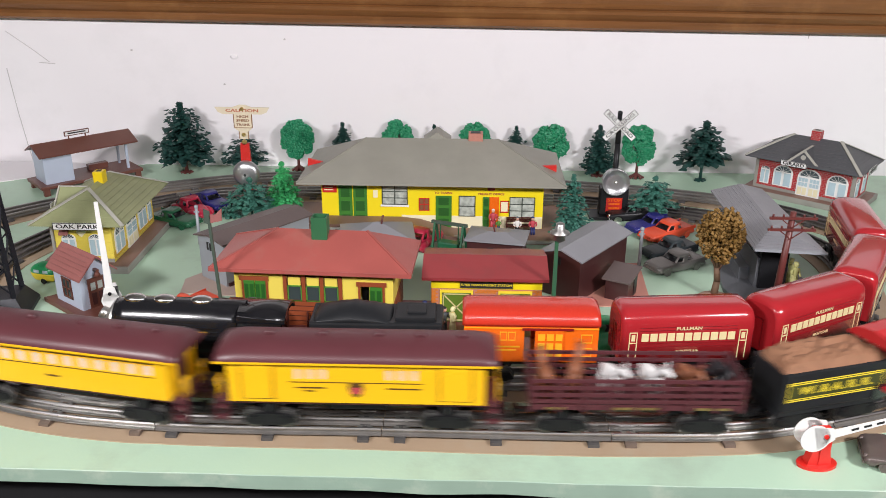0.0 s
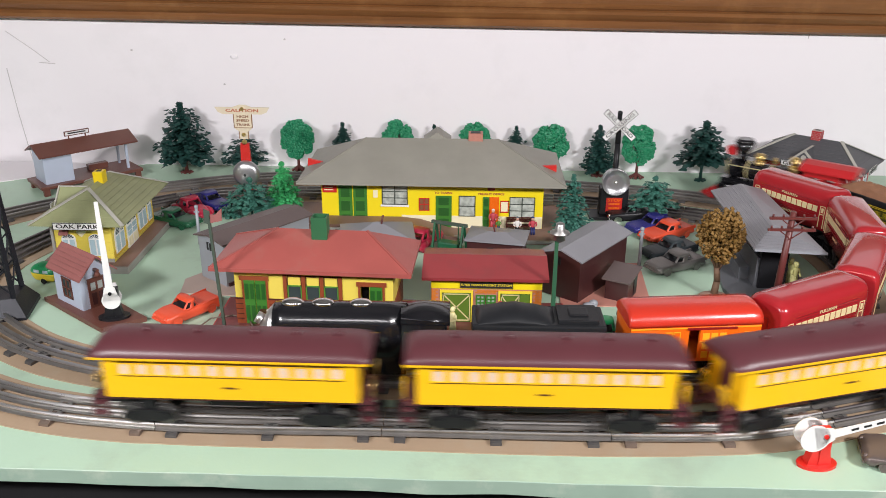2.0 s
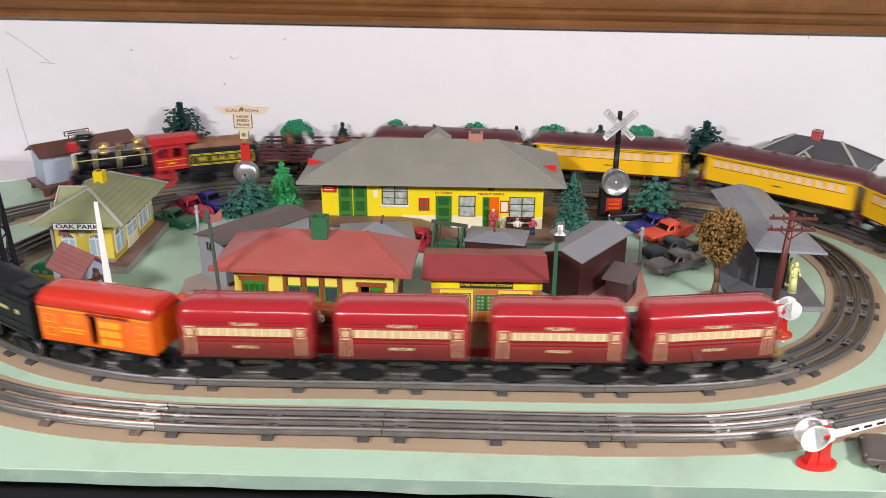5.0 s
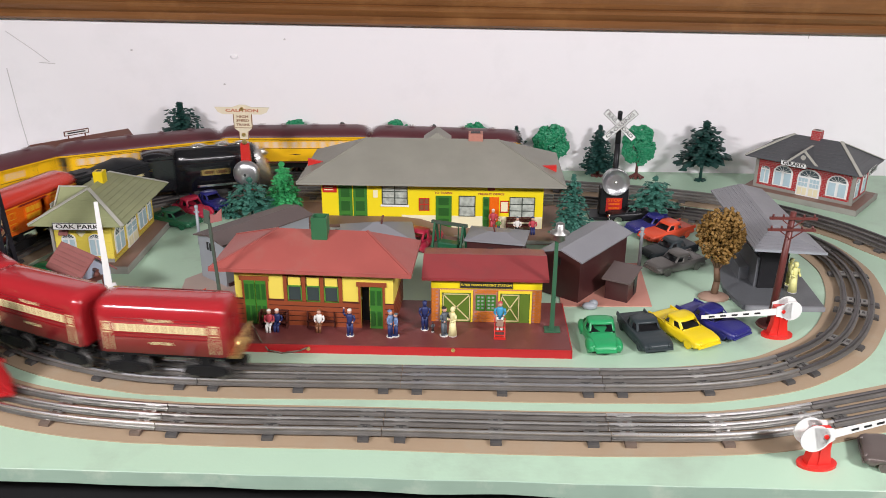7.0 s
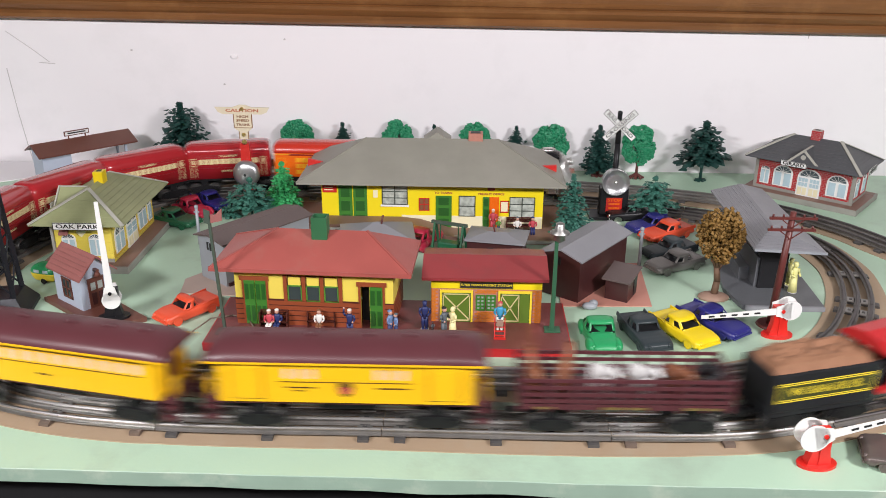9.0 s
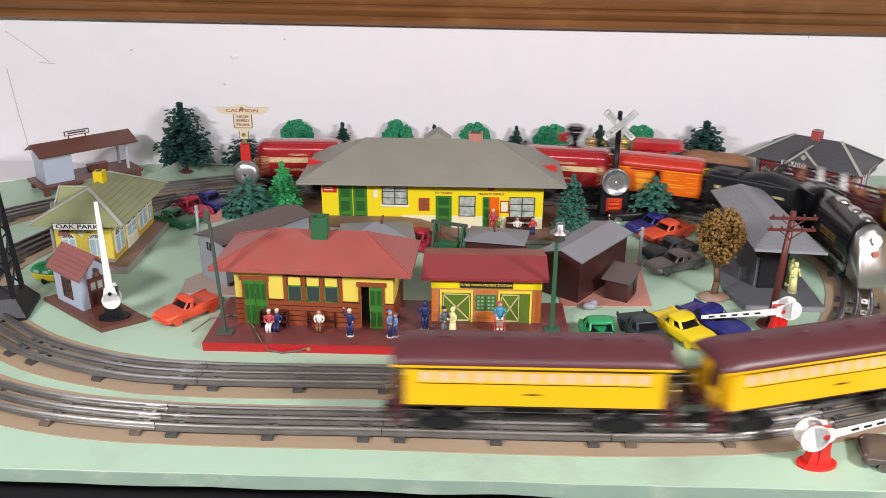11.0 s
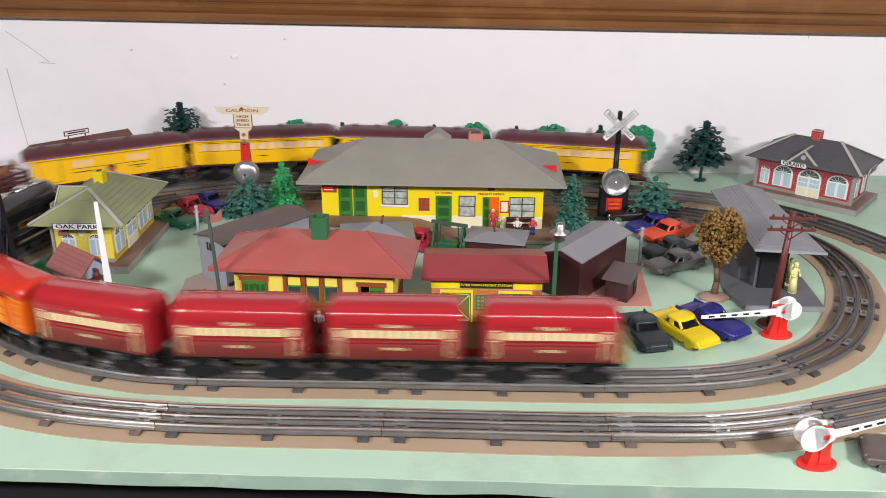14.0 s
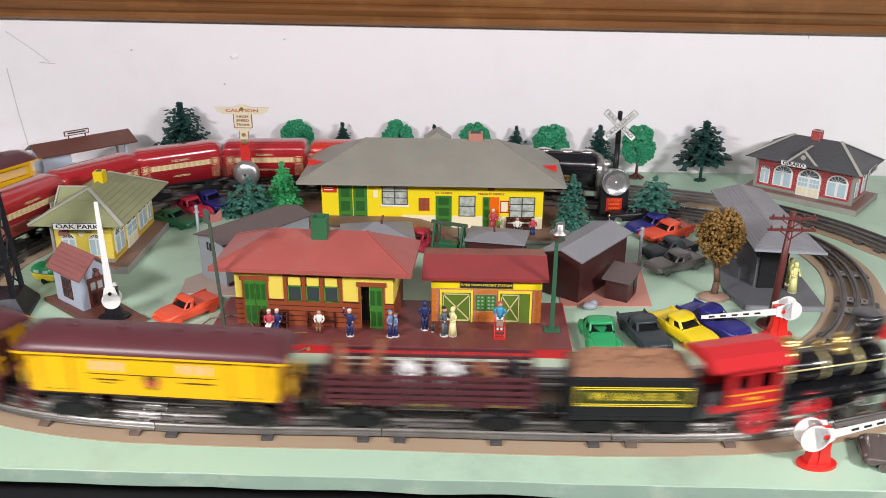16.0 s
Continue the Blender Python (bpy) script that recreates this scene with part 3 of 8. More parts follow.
            vent = part("roof_vent", bm, "maroon", roof, m=pose(x, 0.0, 0.1045))
        else:
            again(vent, pose(x, 0.0, 0.1045))
    bm = bmesh.new()
    bx(bm, -0.136, 0.136, -0.024, 0.024, 0.0425, 0.0466)
    part("underframe", bm, "maroon", c)
    bm = bmesh.new()
    bx(bm, -0.03, 0.03, -0.012, 0.012, 0.030, 0.0425)
    part("battery_box", bm, "truck_black", c)
    for e in (-1, 1):
        for y in (-1, 1):
            bm = bmesh.new()
            for k in range(3):
                bx(bm, e * 0.127, e * 0.139, y * (0.018 + 0.003 * k), y * (0.0225 + 0.003 * k), 0.046 - 0.0095 * k, 0.049 - 0.0095 * k)
            bar(bm, (e * 0.1275, y * 0.026, 0.024), (e * 0.1275, y * 0.0215, 0.0465), 0.0012, 0.007)
            bar(bm, (e * 0.1385, y * 0.026, 0.024), (e * 0.1385, y * 0.0215, 0.0465), 0.0012, 0.007)
            part("step", bm, "maroon", c, "maroon end steps")
        bm = bmesh.new()
        bm.free()
        rail_mat = "coach_yellow" if not last else "brass"
        for y in (-0.022, -0.0165, -0.011, 0.011, 0.0165, 0.022):
            bm = bmesh.new()
            cyl(bm, (e * 0.1365, y, 0.046), (e * 0.1365, y, 0.066), 0.0007, n=6)
            part("baluster", bm, rail_mat, c)
        for y0, y1 in ((-0.023, -0.010), (0.010, 0.023)):
            box_part("end_railing", rail_mat, c, e * 0.1365 - 0.0009, e * 0.1365 + 0.0009, y0, y1, 0.0655, 0.0672)
        bm = bmesh.new()
        bx(bm, e * 0.1243 - 0.0006, e * 0.1243 + 0.0006, -0.008, 0.008, 0.048, 0.082)
        part("end_door", bm, "maroon", c)
        coupler(c, e * 0.10, e * 0.143)
        build_truck(c, e * 0.088)
    return c


def animal(label, kind, x, y, turn, tall):
    """A small moulded animal, standing in the stock car."""
    bm = bmesh.new()
    ball(bm, (0, 0, 0.024), 0.0135, 0.0060, 0.0075)
    for x1 in (-0.009, 0.009):
        for y1 in (-0.0035, 0.0035):
            cyl(bm, (x1, y1, 0), (x1, y1, 0.022), 0.0017, 0.0024, n=7)
    loft(bm, [[(c.x + r * 0.8 * math.cos(a) * d.z, r * math.sin(a), c.z - r * 0.8 * math.cos(a) * d.x) for a in [6.2832 * k / 8 for k in range(8)]] for c, r, d in ((Vector((0.009, 0, 0.026)), 0.005, Vector((0.7, 0, 0.7))), (Vector((0.0145, 0, 0.026 + tall * 0.5)), 0.0036, Vector((0.6, 0, 0.8))), (Vector((0.018, 0, 0.026 + tall)), 0.0038, Vector((0.9, 0, 0.1))), (Vector((0.0265, 0, 0.022 + tall)), 0.0022, Vector((0.9, 0, -0.3))))])
    for s in (-1, 1):
        cyl(bm, (0.018, s * 0.002, 0.028 + tall), (0.017, s * 0.0038, 0.033 + tall), 0.0012, 0.0003, n=6)
    cyl(bm, (-0.013, 0, 0.027), (-0.016, 0, 0.014), 0.0012, 0.0006, n=6)
    ob = part("toy_animal", bm, kind, None)
    tagged(ob, label, "toy animal", "animals in the stock car")
    MOVERS.append((ob, "outer", 0.498, 0.065, pose(x, y, 0.0492, 0, 0, turn)))


def stock_car():
    c = car("stock_car", "maroon open stock car with slatted sides carrying toy animals", "toy train car", "outer", 0.498, 0.065)
    bm = bmesh.new()
    bx(bm, -0.1, 0.1, -0.0265, 0.0265, 0.0435, 0.0490)
    part("deck", bm, "maroon", c)
    for y in (-0.0275, 0.0275):
        for z in (0.0535, 0.0605, 0.0680, 0.0755):
            box_part("slat", "maroon", c, -0.101, 0.101, y - 0.0008, y + 0.0008, z - 0.0017, z + 0.0017)
        for i in range(9):
            x = -0.099 + 0.02475 * i
            box_part("stake", "maroon", c, x - 0.0017, x + 0.0017, y - 0.0018, y + 0.0018, 0.0430, 0.0775)
        for a, b in ((-0.085, -0.068), (-0.022, 0.020), (0.056, 0.088)):
            box_part("worn_lettering", "brass", c, a, b, y * 1.045 - 0.0004, y * 1.045 + 0.0004, 0.0455, 0.0478, "small unreadable gold lettering")
        bm = bmesh.new()
        bar(bm, (-0.045, y * 0.9, 0.043), (-0.018, y * 0.9, 0.033), 0.0014, 0.0014)
        bar(bm, (-0.018, y * 0.9, 0.033), (0.018, y * 0.9, 0.033), 0.0014, 0.0014)
        bar(bm, (0.018, y * 0.9, 0.033), (0.045, y * 0.9, 0.043), 0.0014, 0.0014)
        part("truss_rod", bm, "truck_black", c)
    for x in (-0.1, 0.1):
        for z in (0.0535, 0.0605, 0.0680, 0.0755):
            box_part("end_slat", "maroon", c, x - 0.0008, x + 0.0008, -0.027, 0.027, z - 0.0017, z + 0.0017)
        build_truck(c, x * 0.68)
        coupler(c, x * 0.8, x * 1.12)
    for lab, k, x, y, r, h in (("brown toy horse standing in the stock car", "animal_brown", -0.085, -0.008, 100, 0.014), ("brown toy horse standing in the stock car", "animal_brown", -0.055, 0.004, 70, 0.013), ("white toy cow standing in the stock car", "animal_white", -0.022, -0.006, -62, 0.010), ("white toy cow standing in the stock car", "animal_white", 0.016, -0.006, -58, 0.010), ("reddish-brown toy cow standing in the stock car", "animal_brown", 0.050, -0.006, -70, 0.009), ("black toy cow standing in the stock car", "animal_black", 0.082, 0.002, -80, 0.008)):
        animal(lab, k, x, y, r, h)


def old_tender():
    c = car("tender", "black old-time tender with yellow panel and brown fuel load", "toy train car", "outer", 0.306, 0.036)
    bm = bmesh.new()
    rbx(bm, -0.060, 0.060, -0.0255, 0.0255, 0.036, 0.078, 0.002)
    bx(bm, -0.063, 0.063, -0.024, 0.024, 0.031, 0.036)
    part("body", bm, "tender_black", c)
    bm = bmesh.new()
    n, k = 22, 10
    grid = []
    for i in range(n + 1):
        row = []
        for j in range(k + 1):
            u, v = i / n * 2 - 1, j / k * 2 - 1
            edge = max(0, 1 - max(abs(u) ** 6, abs(v) ** 6))
            z = 0.077 + 0.014 * edge ** 0.6 * (0.75 + 0.35 * noise.noise((u * 5, v * 3, 1))) + 0.0035 * noise.noise((u * 16, v * 8, 3))
            row.append(bm.verts.new((u * 0.0585, v * 0.024, z)))
        grid.append(row)
    for i in range(n):
        for j in range(k):
            bm.faces.new((grid[i][j], grid[i + 1][j], grid[i + 1][j + 1], grid[i][j + 1]))
    part("fuel_load", bm, "coal_brown", c, "heaped brown fuel load")
    for y, r in ((-0.0256, 0), (0.0256, 180)):
        bm = bmesh.new()
        for z in (0.0475, 0.0495, 0.0655, 0.0675):
            bx(bm, -0.054, 0.054, y - 0.0004, y + 0.0004, z, z + 0.0009)
        for x in (-0.054, 0.053):
            bx(bm, x, x + 0.001, y - 0.0004, y + 0.0004, 0.0475, 0.0684)
        part("panel_border", bm, "line_yellow", c)
        box_part("side_panel", "panel_olive", c, -0.053, 0.053, y - 0.0002, y + 0.0002, 0.0504, 0.0655)
        lettering("W. & A. R. R.", 0.012, "line_yellow", c, facing(0, y * 1.016, 0.058, r), 0.082)
    for x in (-0.036, 0.036):
        build_truck(c, x)
    coupler(c, -0.05, -0.07)
    return c


def old_loco():
    c = car("steam_locomotive", "old-time steam locomotive with black boiler, gold bands and red cab", "toy locomotive", "outer", 0.121, 0.05)
    # x = +0.121 is the tip of the cowcatcher
    bm = bmesh.new()
    cyl(bm, (-0.035, 0, 0.068), (0.066, 0, 0.068), 0.0150, n=24)
    cyl(bm, (0.066, 0, 0.068), (0.078, 0, 0.068), 0.0160, n=24)
    bx(bm, -0.115, 0.088, -0.0160, 0.0160, 0.036, 0.052)
    bx(bm, -0.045, -0.03, -0.018, 0.018, 0.045, 0.075)
    part("boiler", bm, "loco_black", c)
    for x in (-0.026, 0.012, 0.048):
        bm = bmesh.new()
        cyl(bm, (x, 0, 0.068), (x + 0.0022, 0, 0.068), 0.0154, n=24)
        part("boiler_band", bm, "cream_gold", c)
    bm = bmesh.new()
    cyl(bm, (0.0782, 0, 0.068), (0.080, 0, 0.068), 0.0152, n=24)
    cyl(bm, (0.080, 0, 0.067), (0.0825, 0, 0.067), 0.010, 0.007, n=20)
    part("smokebox_front", bm, "cream_gold", c)
    bm = bmesh.new()
    cyl(bm, (0.060, 0, 0.083), (0.060, 0, 0.095), 0.0065, 0.0075)
    cyl(bm, (0.060, 0, 0.095), (0.060, 0, 0.113), 0.0075, 0.0165, n=20)
    cyl(bm, (0.060, 0, 0.113), (0.060, 0, 0.120), 0.0165, 0.0125, n=20)
    part("smokestack", bm, "loco_black", c, "black flared smokestack")
    bm = bmesh.new()
    rbx(bm, 0.072, 0.084, -0.0075, 0.0075, 0.090, 0.105, 0.0012)
    cyl(bm, (0.084, 0, 0.0975), (0.0865, 0, 0.0975), 0.006)
    part("headlight", bm, "loco_red", c, "red box headlight")
    for x, h in ((-0.020, 0.022), (0.034, 0.017)):
        bm = bmesh.new()
        cyl(bm, (x, 0, 0.079), (x, 0, 0.083 + h * 0.25), 0.0095, 0.0062)
        cyl(bm, (x, 0, 0.083 + h * 0.25), (x, 0, 0.083 + h * 0.7), 0.0062, 0.0080)
        ball(bm, (x, 0, 0.083 + h * 0.7), 0.0078, None, 0.005)
        part("steam_dome", bm, "brass", c)
    bm = bmesh.new()
    for y in (-0.004, 0.004):
        bar(bm, (0.010, y, 0.083), (0.010, y, 0.096), 0.0012, 0.0012)
    cyl(bm, (0.010, 0, 0.087), (0.010, 0, 0.096), 0.0045, 0.002)
    part("bell", bm, "brass", c)
    bm = bmesh.new()
    # cab with side windows
    for y in (-0.023, 0.021):
        bx(bm, -0.092, -0.040, y, y + 0.002, 0.048, 0.066)
        bx(bm, -0.092, -0.040, y, y + 0.002, 0.082, 0.092)
        for a, b in ((-0.092, -0.085), (-0.069, -0.063), (-0.046, -0.040)):
            bx(bm, a, b, y, y + 0.002, 0.066, 0.082)
    bx(bm, -0.042, -0.040, -0.021, 0.021, 0.048, 0.092)
    bx(bm, -0.105, -0.040, -0.023, 0.023, 0.044, 0.048)
    part("cab", bm, "loco_red", c, "red cab with open side windows")
    bm = bmesh.new()
    prism(bm, [(-0.029, 0.0905), (-0.029, 0.093), (-0.018, 0.1005), (0, 0.1035), (0.018, 0.1005), (0.029, 0.093), (0.029, 0.0905)], -0.112, -0.034, "x", smooth=False)
    part("cab_roof", bm, "loco_red", c)
    for y in (-0.0234, 0.0234):
        bm = bmesh.new()
        for z in (0.0500, 0.0610):
            bx(bm, -0.090, -0.042, y - 0.0003, y + 0.0003, z, z + 0.0012)
        bx(bm, -0.072, -0.060, y - 0.0003, y + 0.0003, 0.0545, 0.0575)
        part("cab_lining", bm, "express_yellow", c)
        s = 1 if y > 0 else -1
        bm = bmesh.new()
        cyl(bm, (-0.04, s * 0.0195, 0.0765), (0.074, s * 0.0195, 0.0765), 0.0009, n=6)
        part("handrail", bm, "cream_gold", c)
        bm = bmesh.new()
        rbx(bm, 0.045, 0.072, s * 0.0225 - 0.006, s * 0.0225 + 0.006, 0.031, 0.044, 0.002)
        part("cylinder_block", bm, "chrome", c)
        bm = bmesh.new()
        bar(bm, (-0.055, s * 0.0245, 0.0285), (0.0, s * 0.0245, 0.0285), 0.0014, 0.0028)
        bar(bm, (0.0, s * 0.0260, 0.0285), (0.05, s * 0.0255, 0.036), 0.0014, 0.0022)
        part("side_rod", bm, "chrome", c)
        bm = bmesh.new()
        bar(bm, (-0.035, s * 0.023, 0.0475), (0.085, s * 0.023, 0.0475), 0.006, 0.0015)
        part("running_board", bm, "loco_black", c)
    # driving wheels with spokes
    bm = bmesh.new()
    for i in range(20):
        a, b = 6.28318 * i / 20, 6.28318 * (i + 1) / 20
        q = [(r * math.cos(t), y, r * math.sin(t)) for r in (0.0142, 0.0180) for t in (a, b) for y in (-0.002, 0.002)]
        v = [bm.verts.new(p) for p in q]
        for f in ((0, 2, 3, 1), (4, 5, 7, 6), (0, 4, 6, 2), (1, 3, 7, 5)):
            bm.faces.new([v[k] for k in f])
    for i in range(12):
        a = 6.28318 * i / 12
        bar(bm, (0, 0, 0), (0.0145 * math.cos(a), 0, 0.0145 * math.sin(a)), 0.0016, 0.0012)
    cyl(bm, (0, -0.0025, 0), (0, 0.0025, 0), 0.0035, n=12)
    driver = part("driving_wheel", bm, "wheel_red", c, "red spoked driving wheel", pose(-0.055, -0.0185, 0.0298))
    SPINNERS.append((driver, "outer", 0.0180))
    for x, y in ((0.0, -0.0185), (-0.055, 0.0185), (0.0, 0.0185)):
        SPINNERS.append((again(driver, pose(x, y, 0.0298)), "outer", 0.0180))
    bm = bmesh.new()
    cyl(bm, (0, -0.0018, 0), (0, 0.0018, 0), 0.0078, n=16)
    w = part("pilot_wheel", bm, "wheel_steel", c, m=pose(0.045, -0.0165, 0.0195))
    for x, y in ((0.073, -0.0165), (0.045, 0.0165), (0.073, 0.0165)):
        again(w, pose(x, y, 0.0195))
    bm = bmesh.new()
    bx(bm, 0.035, 0.082, -0.012, 0.012, 0.022, 0.034)
    bx(bm, 0.084, 0.089, -0.024, 0.024, 0.032, 0.042)
    part("pilot_truck", bm, "truck_black", c)
    bm = bmesh.new()
    for i in range(11):
        y = -0.021 + 0.0042 * i
        bar(bm, (0.088, y * 0.8, 0.037), (0.121 - 0.026 * abs(y) / 0.021, y, 0.0135), 0.0022, 0.0022)
    for s in (-1, 1):
        bar(bm, (0.095, s * 0.021, 0.0140), (0.121, 0, 0.0140), 0.003, 0.003)
    prism(bm, [(0.089, 0.019), (0.1155, 0.0), (0.089, -0.019)], 0.015, 0.016, "z")
    bx(bm, 0.088, 0.092, -0.021, 0.021, 0.034, 0.038)
    part("cowcatcher", bm, "loco_red", c, "red slatted cowcatcher")
    coupler(c, -0.1, -0.122)
    for o in c.children:
        if "wheel" in o.name:
            o.location.x = 0.121 + (o.location.x - 0.121) * 1.065
        else:
            o.data.transform(Matrix.Translation((0.121, 0, 0)) @ Matrix.Diagonal((1.065, 1, 1, 1)) @ Matrix.Translation((-0.121, 0, 0)))
    return c


def tin_shell(length, half, z0, zs, z1, inset=0.006):
    """A tinplate car shell with soft roof edges and slightly rounded ends."""
    prof = [(half, z0), (half, zs), (half * 0.93, zs + (z1 - zs) * 0.55), (half * 0.72, zs + (z1 - zs) * 0.88), (half * 0.35, z1), (-half * 0.35, z1), (-half * 0.72, zs + (z1 - zs) * 0.88), (-half * 0.93, zs + (z1 - zs) * 0.55), (-half, zs), (-half, z0)]
    bm = bmesh.new()
    h = length / 2
    loft(bm, [[(x, y * k, z0 + (z - z0) * g) for y, z in prof] for x, k, g in ((-h, 0.86, 0.90), (-h + inset * 0.3, 0.93, 0.95), (-h + inset, 1, 0.99), (-h + inset * 2.2, 1, 1), (h - inset * 2.2, 1, 1), (h - inset, 1, 0.99), (h - inset * 0.3, 0.93, 0.95), (h, 0.86, 0.90))], smooth=True)
    return bm


def pullman(label, back, last=False):
    c = car("pullman_car", label, "toy train car", "inner", back, 0.045, "red passenger cars")
    part("body", tin_shell(0.147, 0.0255, 0.0425, 0.086, 0.1015), "pullman_red", c)
    for s in (-1, 1):
        y, r = s * 0.0256, 0 if s < 0 else 180
        frame_, pane = None, None
        for i in range(11):
            x = -0.0475 + 0.0095 * i
            m = pose(x, y, 0.0725)
            if pane is None:
                bm = bmesh.new()
                rbx(bm, -0.0038, 0.0038, -0.0005, 0.0005, -0.0045, 0.0045, 0.0004)
                pane = part("window", bm, "pullman_cream", c, "cream printed window", m)
            else:
                again(pane, m)
        for x in (-0.0605, 0.0605):
            bm = bmesh.new()
            for a, b, z0, z1 in ((-0.0045, -0.0035, 0.046, 0.079), (0.0035, 0.0045, 0.046, 0.079), (-0.0045, 0.0045, 0.078, 0.079), (-0.0045, 0.0045, 0.066, 0.067)):
                bx(bm, x + a, x + b, y - 0.0003, y + 0.0003, z0, z1)
            part("door_outline", bm, "pullman_cream", c)
            box_part("door_window", "pullman_cream", c, x - 0.002, x + 0.002, y - 0.0003, y + 0.0003, 0.069, 0.076)
        bm = bmesh.new()
        for z in (0.0655, 0.0800, 0.0610, 0.0835):
            bx(bm, -0.053, 0.053, y - 0.0003, y + 0.0003, z, z + 0.0006)
        part("panel_line", bm, "pullman_dark", c)
        lettering("PULLMAN", 0.0052, "pullman_cream", c, facing(0, y * 1.012, 0.0855 - 0.0035, r), 0.028)
        lettering("MONTCLAIR", 0.0045, "pullman_cream", c, facing(0, y * 1.012, 0.0555, r), 0.025)
    bm = bmesh.new()
    bx(bm, -0.070, 0.070, -0.022, 0.022, 0.038, 0.0425)
    part("underframe", bm, "truck_black", c)
    for x in (-0.045, 0.045):
        build_truck(c, x)
    for e in (-1, 1):
        bm = bmesh.new()
        for y in (-0.007, 0.0055):
            bx(bm, e * 0.0715, e * 0.0738, y, y + 0.0015, 0.047, 0.080)
        bx(bm, e * 0.0715, e * 0.0738, -0.007, 0.007, 0.0785, 0.080)
        part("end_door", bm, "pullman_dark", c)
        coupler(c, e * 0.06, e * 0.082)
    if last:
        bm = bmesh.new()
        bx(bm, -0.085, -0.073, -0.022, 0.022, 0.040, 0.043)
        for y in (-0.021, -0.0105, 0, 0.0105, 0.021):
            cyl(bm, (-0.0845, y, 0.043), (-0.0845, y, 0.062), 0.0008, n=6)
        bx(bm, -0.0855, -0.0835, -0.022, 0.022, 0.0612, 0.063)
        part("observation_platform", bm, "brass", c, "brass railed observation platform")
    return c


def express_car():
    c = car("express_box_car", "orange tinplate express car with red roof and open side door", "toy train car", "inner", 0.4685, 0.045)
    h = 0.0725
    bm = bmesh.new()
    bx(bm, -h, h, -0.0245, 0.0245, 0.0425, 0.0450)
    part("floor_plate", bm, "express_orange", c)
    for s in (-1, 1):
        y0, y1 = sorted((s * 0.0255, s * 0.0235))
        bm = bmesh.new()
        bx(bm, -h, -0.004, y0, y1, 0.045, 0.086)
        bx(bm, 0.0075, h, y0, y1, 0.045, 0.086)
        bx(bm, -0.004, 0.0075, y0, y1, 0.081, 0.086)
        part("side_panel", bm, "express_orange", c)
    for x in (-h, h - 0.002):
        bm = bmesh.new()
        bx(bm, x, x + 0.002, -0.0235, 0.0235, 0.045, 0.086)
        part("end_panel", bm, "express_orange", c)
    bm = bmesh.new()
    prof = [(0.0265, 0.0845), (0.0262, 0.088), (0.024, 0.0945), (0.018, 0.0990), (0.008, 0.1010), (-0.008, 0.1010), (-0.018, 0.0990), (-0.024, 0.0945), (-0.0262, 0.088), (-0.0265, 0.0845)]
    loft(bm, [[(x, y * k, 0.0845 + (z - 0.0845) * g) for y, z in prof] for x, k, g in ((-0.0745, 0.95, 0.80), (-0.070, 1, 0.97), (-0.062, 1, 1), (0.062, 1, 1), (0.070, 1, 0.97), (0.0745, 0.95, 0.80))], smooth=True)
    part("roof", bm, "express_red", c)
    for s in (-1, 1):
        y = s * 0.0258
        bm = bmesh.new()
        def outline(a, b, z0, z1, w=0.0008):
            for q in ((a, a + w, z0, z1), (b - w, b, z0, z1), (a + w, b - w, z0, z0 + w), (a + w, b - w, z1 - w, z1)):
                bx(bm, q[0], q[1], y - 0.0004, y + 0.0004, q[2], q[3])
        for a in (0.017, 0.026):
            outline(a, a + 0.008, 0.068, 0.078)
        outline(-0.066, -0.054, 0.066, 0.076)
        outline(-0.066, -0.054, 0.050, 0.060)
        outline(0.051, 0.066, 0.066, 0.076)
        outline(0.051, 0.066, 0.050, 0.060)
        bx(bm, -h, h, y - 0.0004, y + 0.0004, 0.0818, 0.0828)
        bx(bm, 0.012, 0.046, y - 0.0004, y + 0.0004, 0.060, 0.0616)
        bx(bm, 0.016, 0.046, y - 0.0004, y + 0.0004, 0.0560, 0.0576)
        part("printed_lining", bm, "express_yellow", c, "yellow printed outlines and unreadable marks")
        bm = bmesh.new()
        bx(bm, -0.035, -0.0045, y - 0.0012, y + 0.0012, 0.0450, 0.0805)
        d = part("sliding_door", bm, "express_orange", c)
        for i in range(3):
            for j in range(3):
                box_part("door_panel", "express_yellow", d, -0.032 + 0.009 * i, -0.025 + 0.009 * i, y - 0.0016, y + 0.0016, 0.048 + 0.0105 * j, 0.0555 + 0.0105 * j)
        box_part("door_rail", "pullman_dark", c, -0.045, 0.010, y - 0.0016, y + 0.0016, 0.0806, 0.0828)
    bm = bmesh.new()
    bx(bm, -0.068, 0.068, -0.0215, 0.0215, 0.038, 0.0425)
    part("underframe", bm, "truck_black", c)
    for x in (-0.044, 0.044):
        build_truck(c, x)
        coupler(c, x * 1.3, x * 1.85)
    return c


def shorten(c, k):
    """Draws a car in along its length, its wheels kept round."""
    for o in c.children:
        if o.name.startswith("truck"):
            o.location.x *= k
        elif o.data.users == 1:
            o.data.transform(Matrix.Diagonal((k, 1, 1, 1)))
            o.location.x *= k
        else:
            o.location.x *= k
    return c


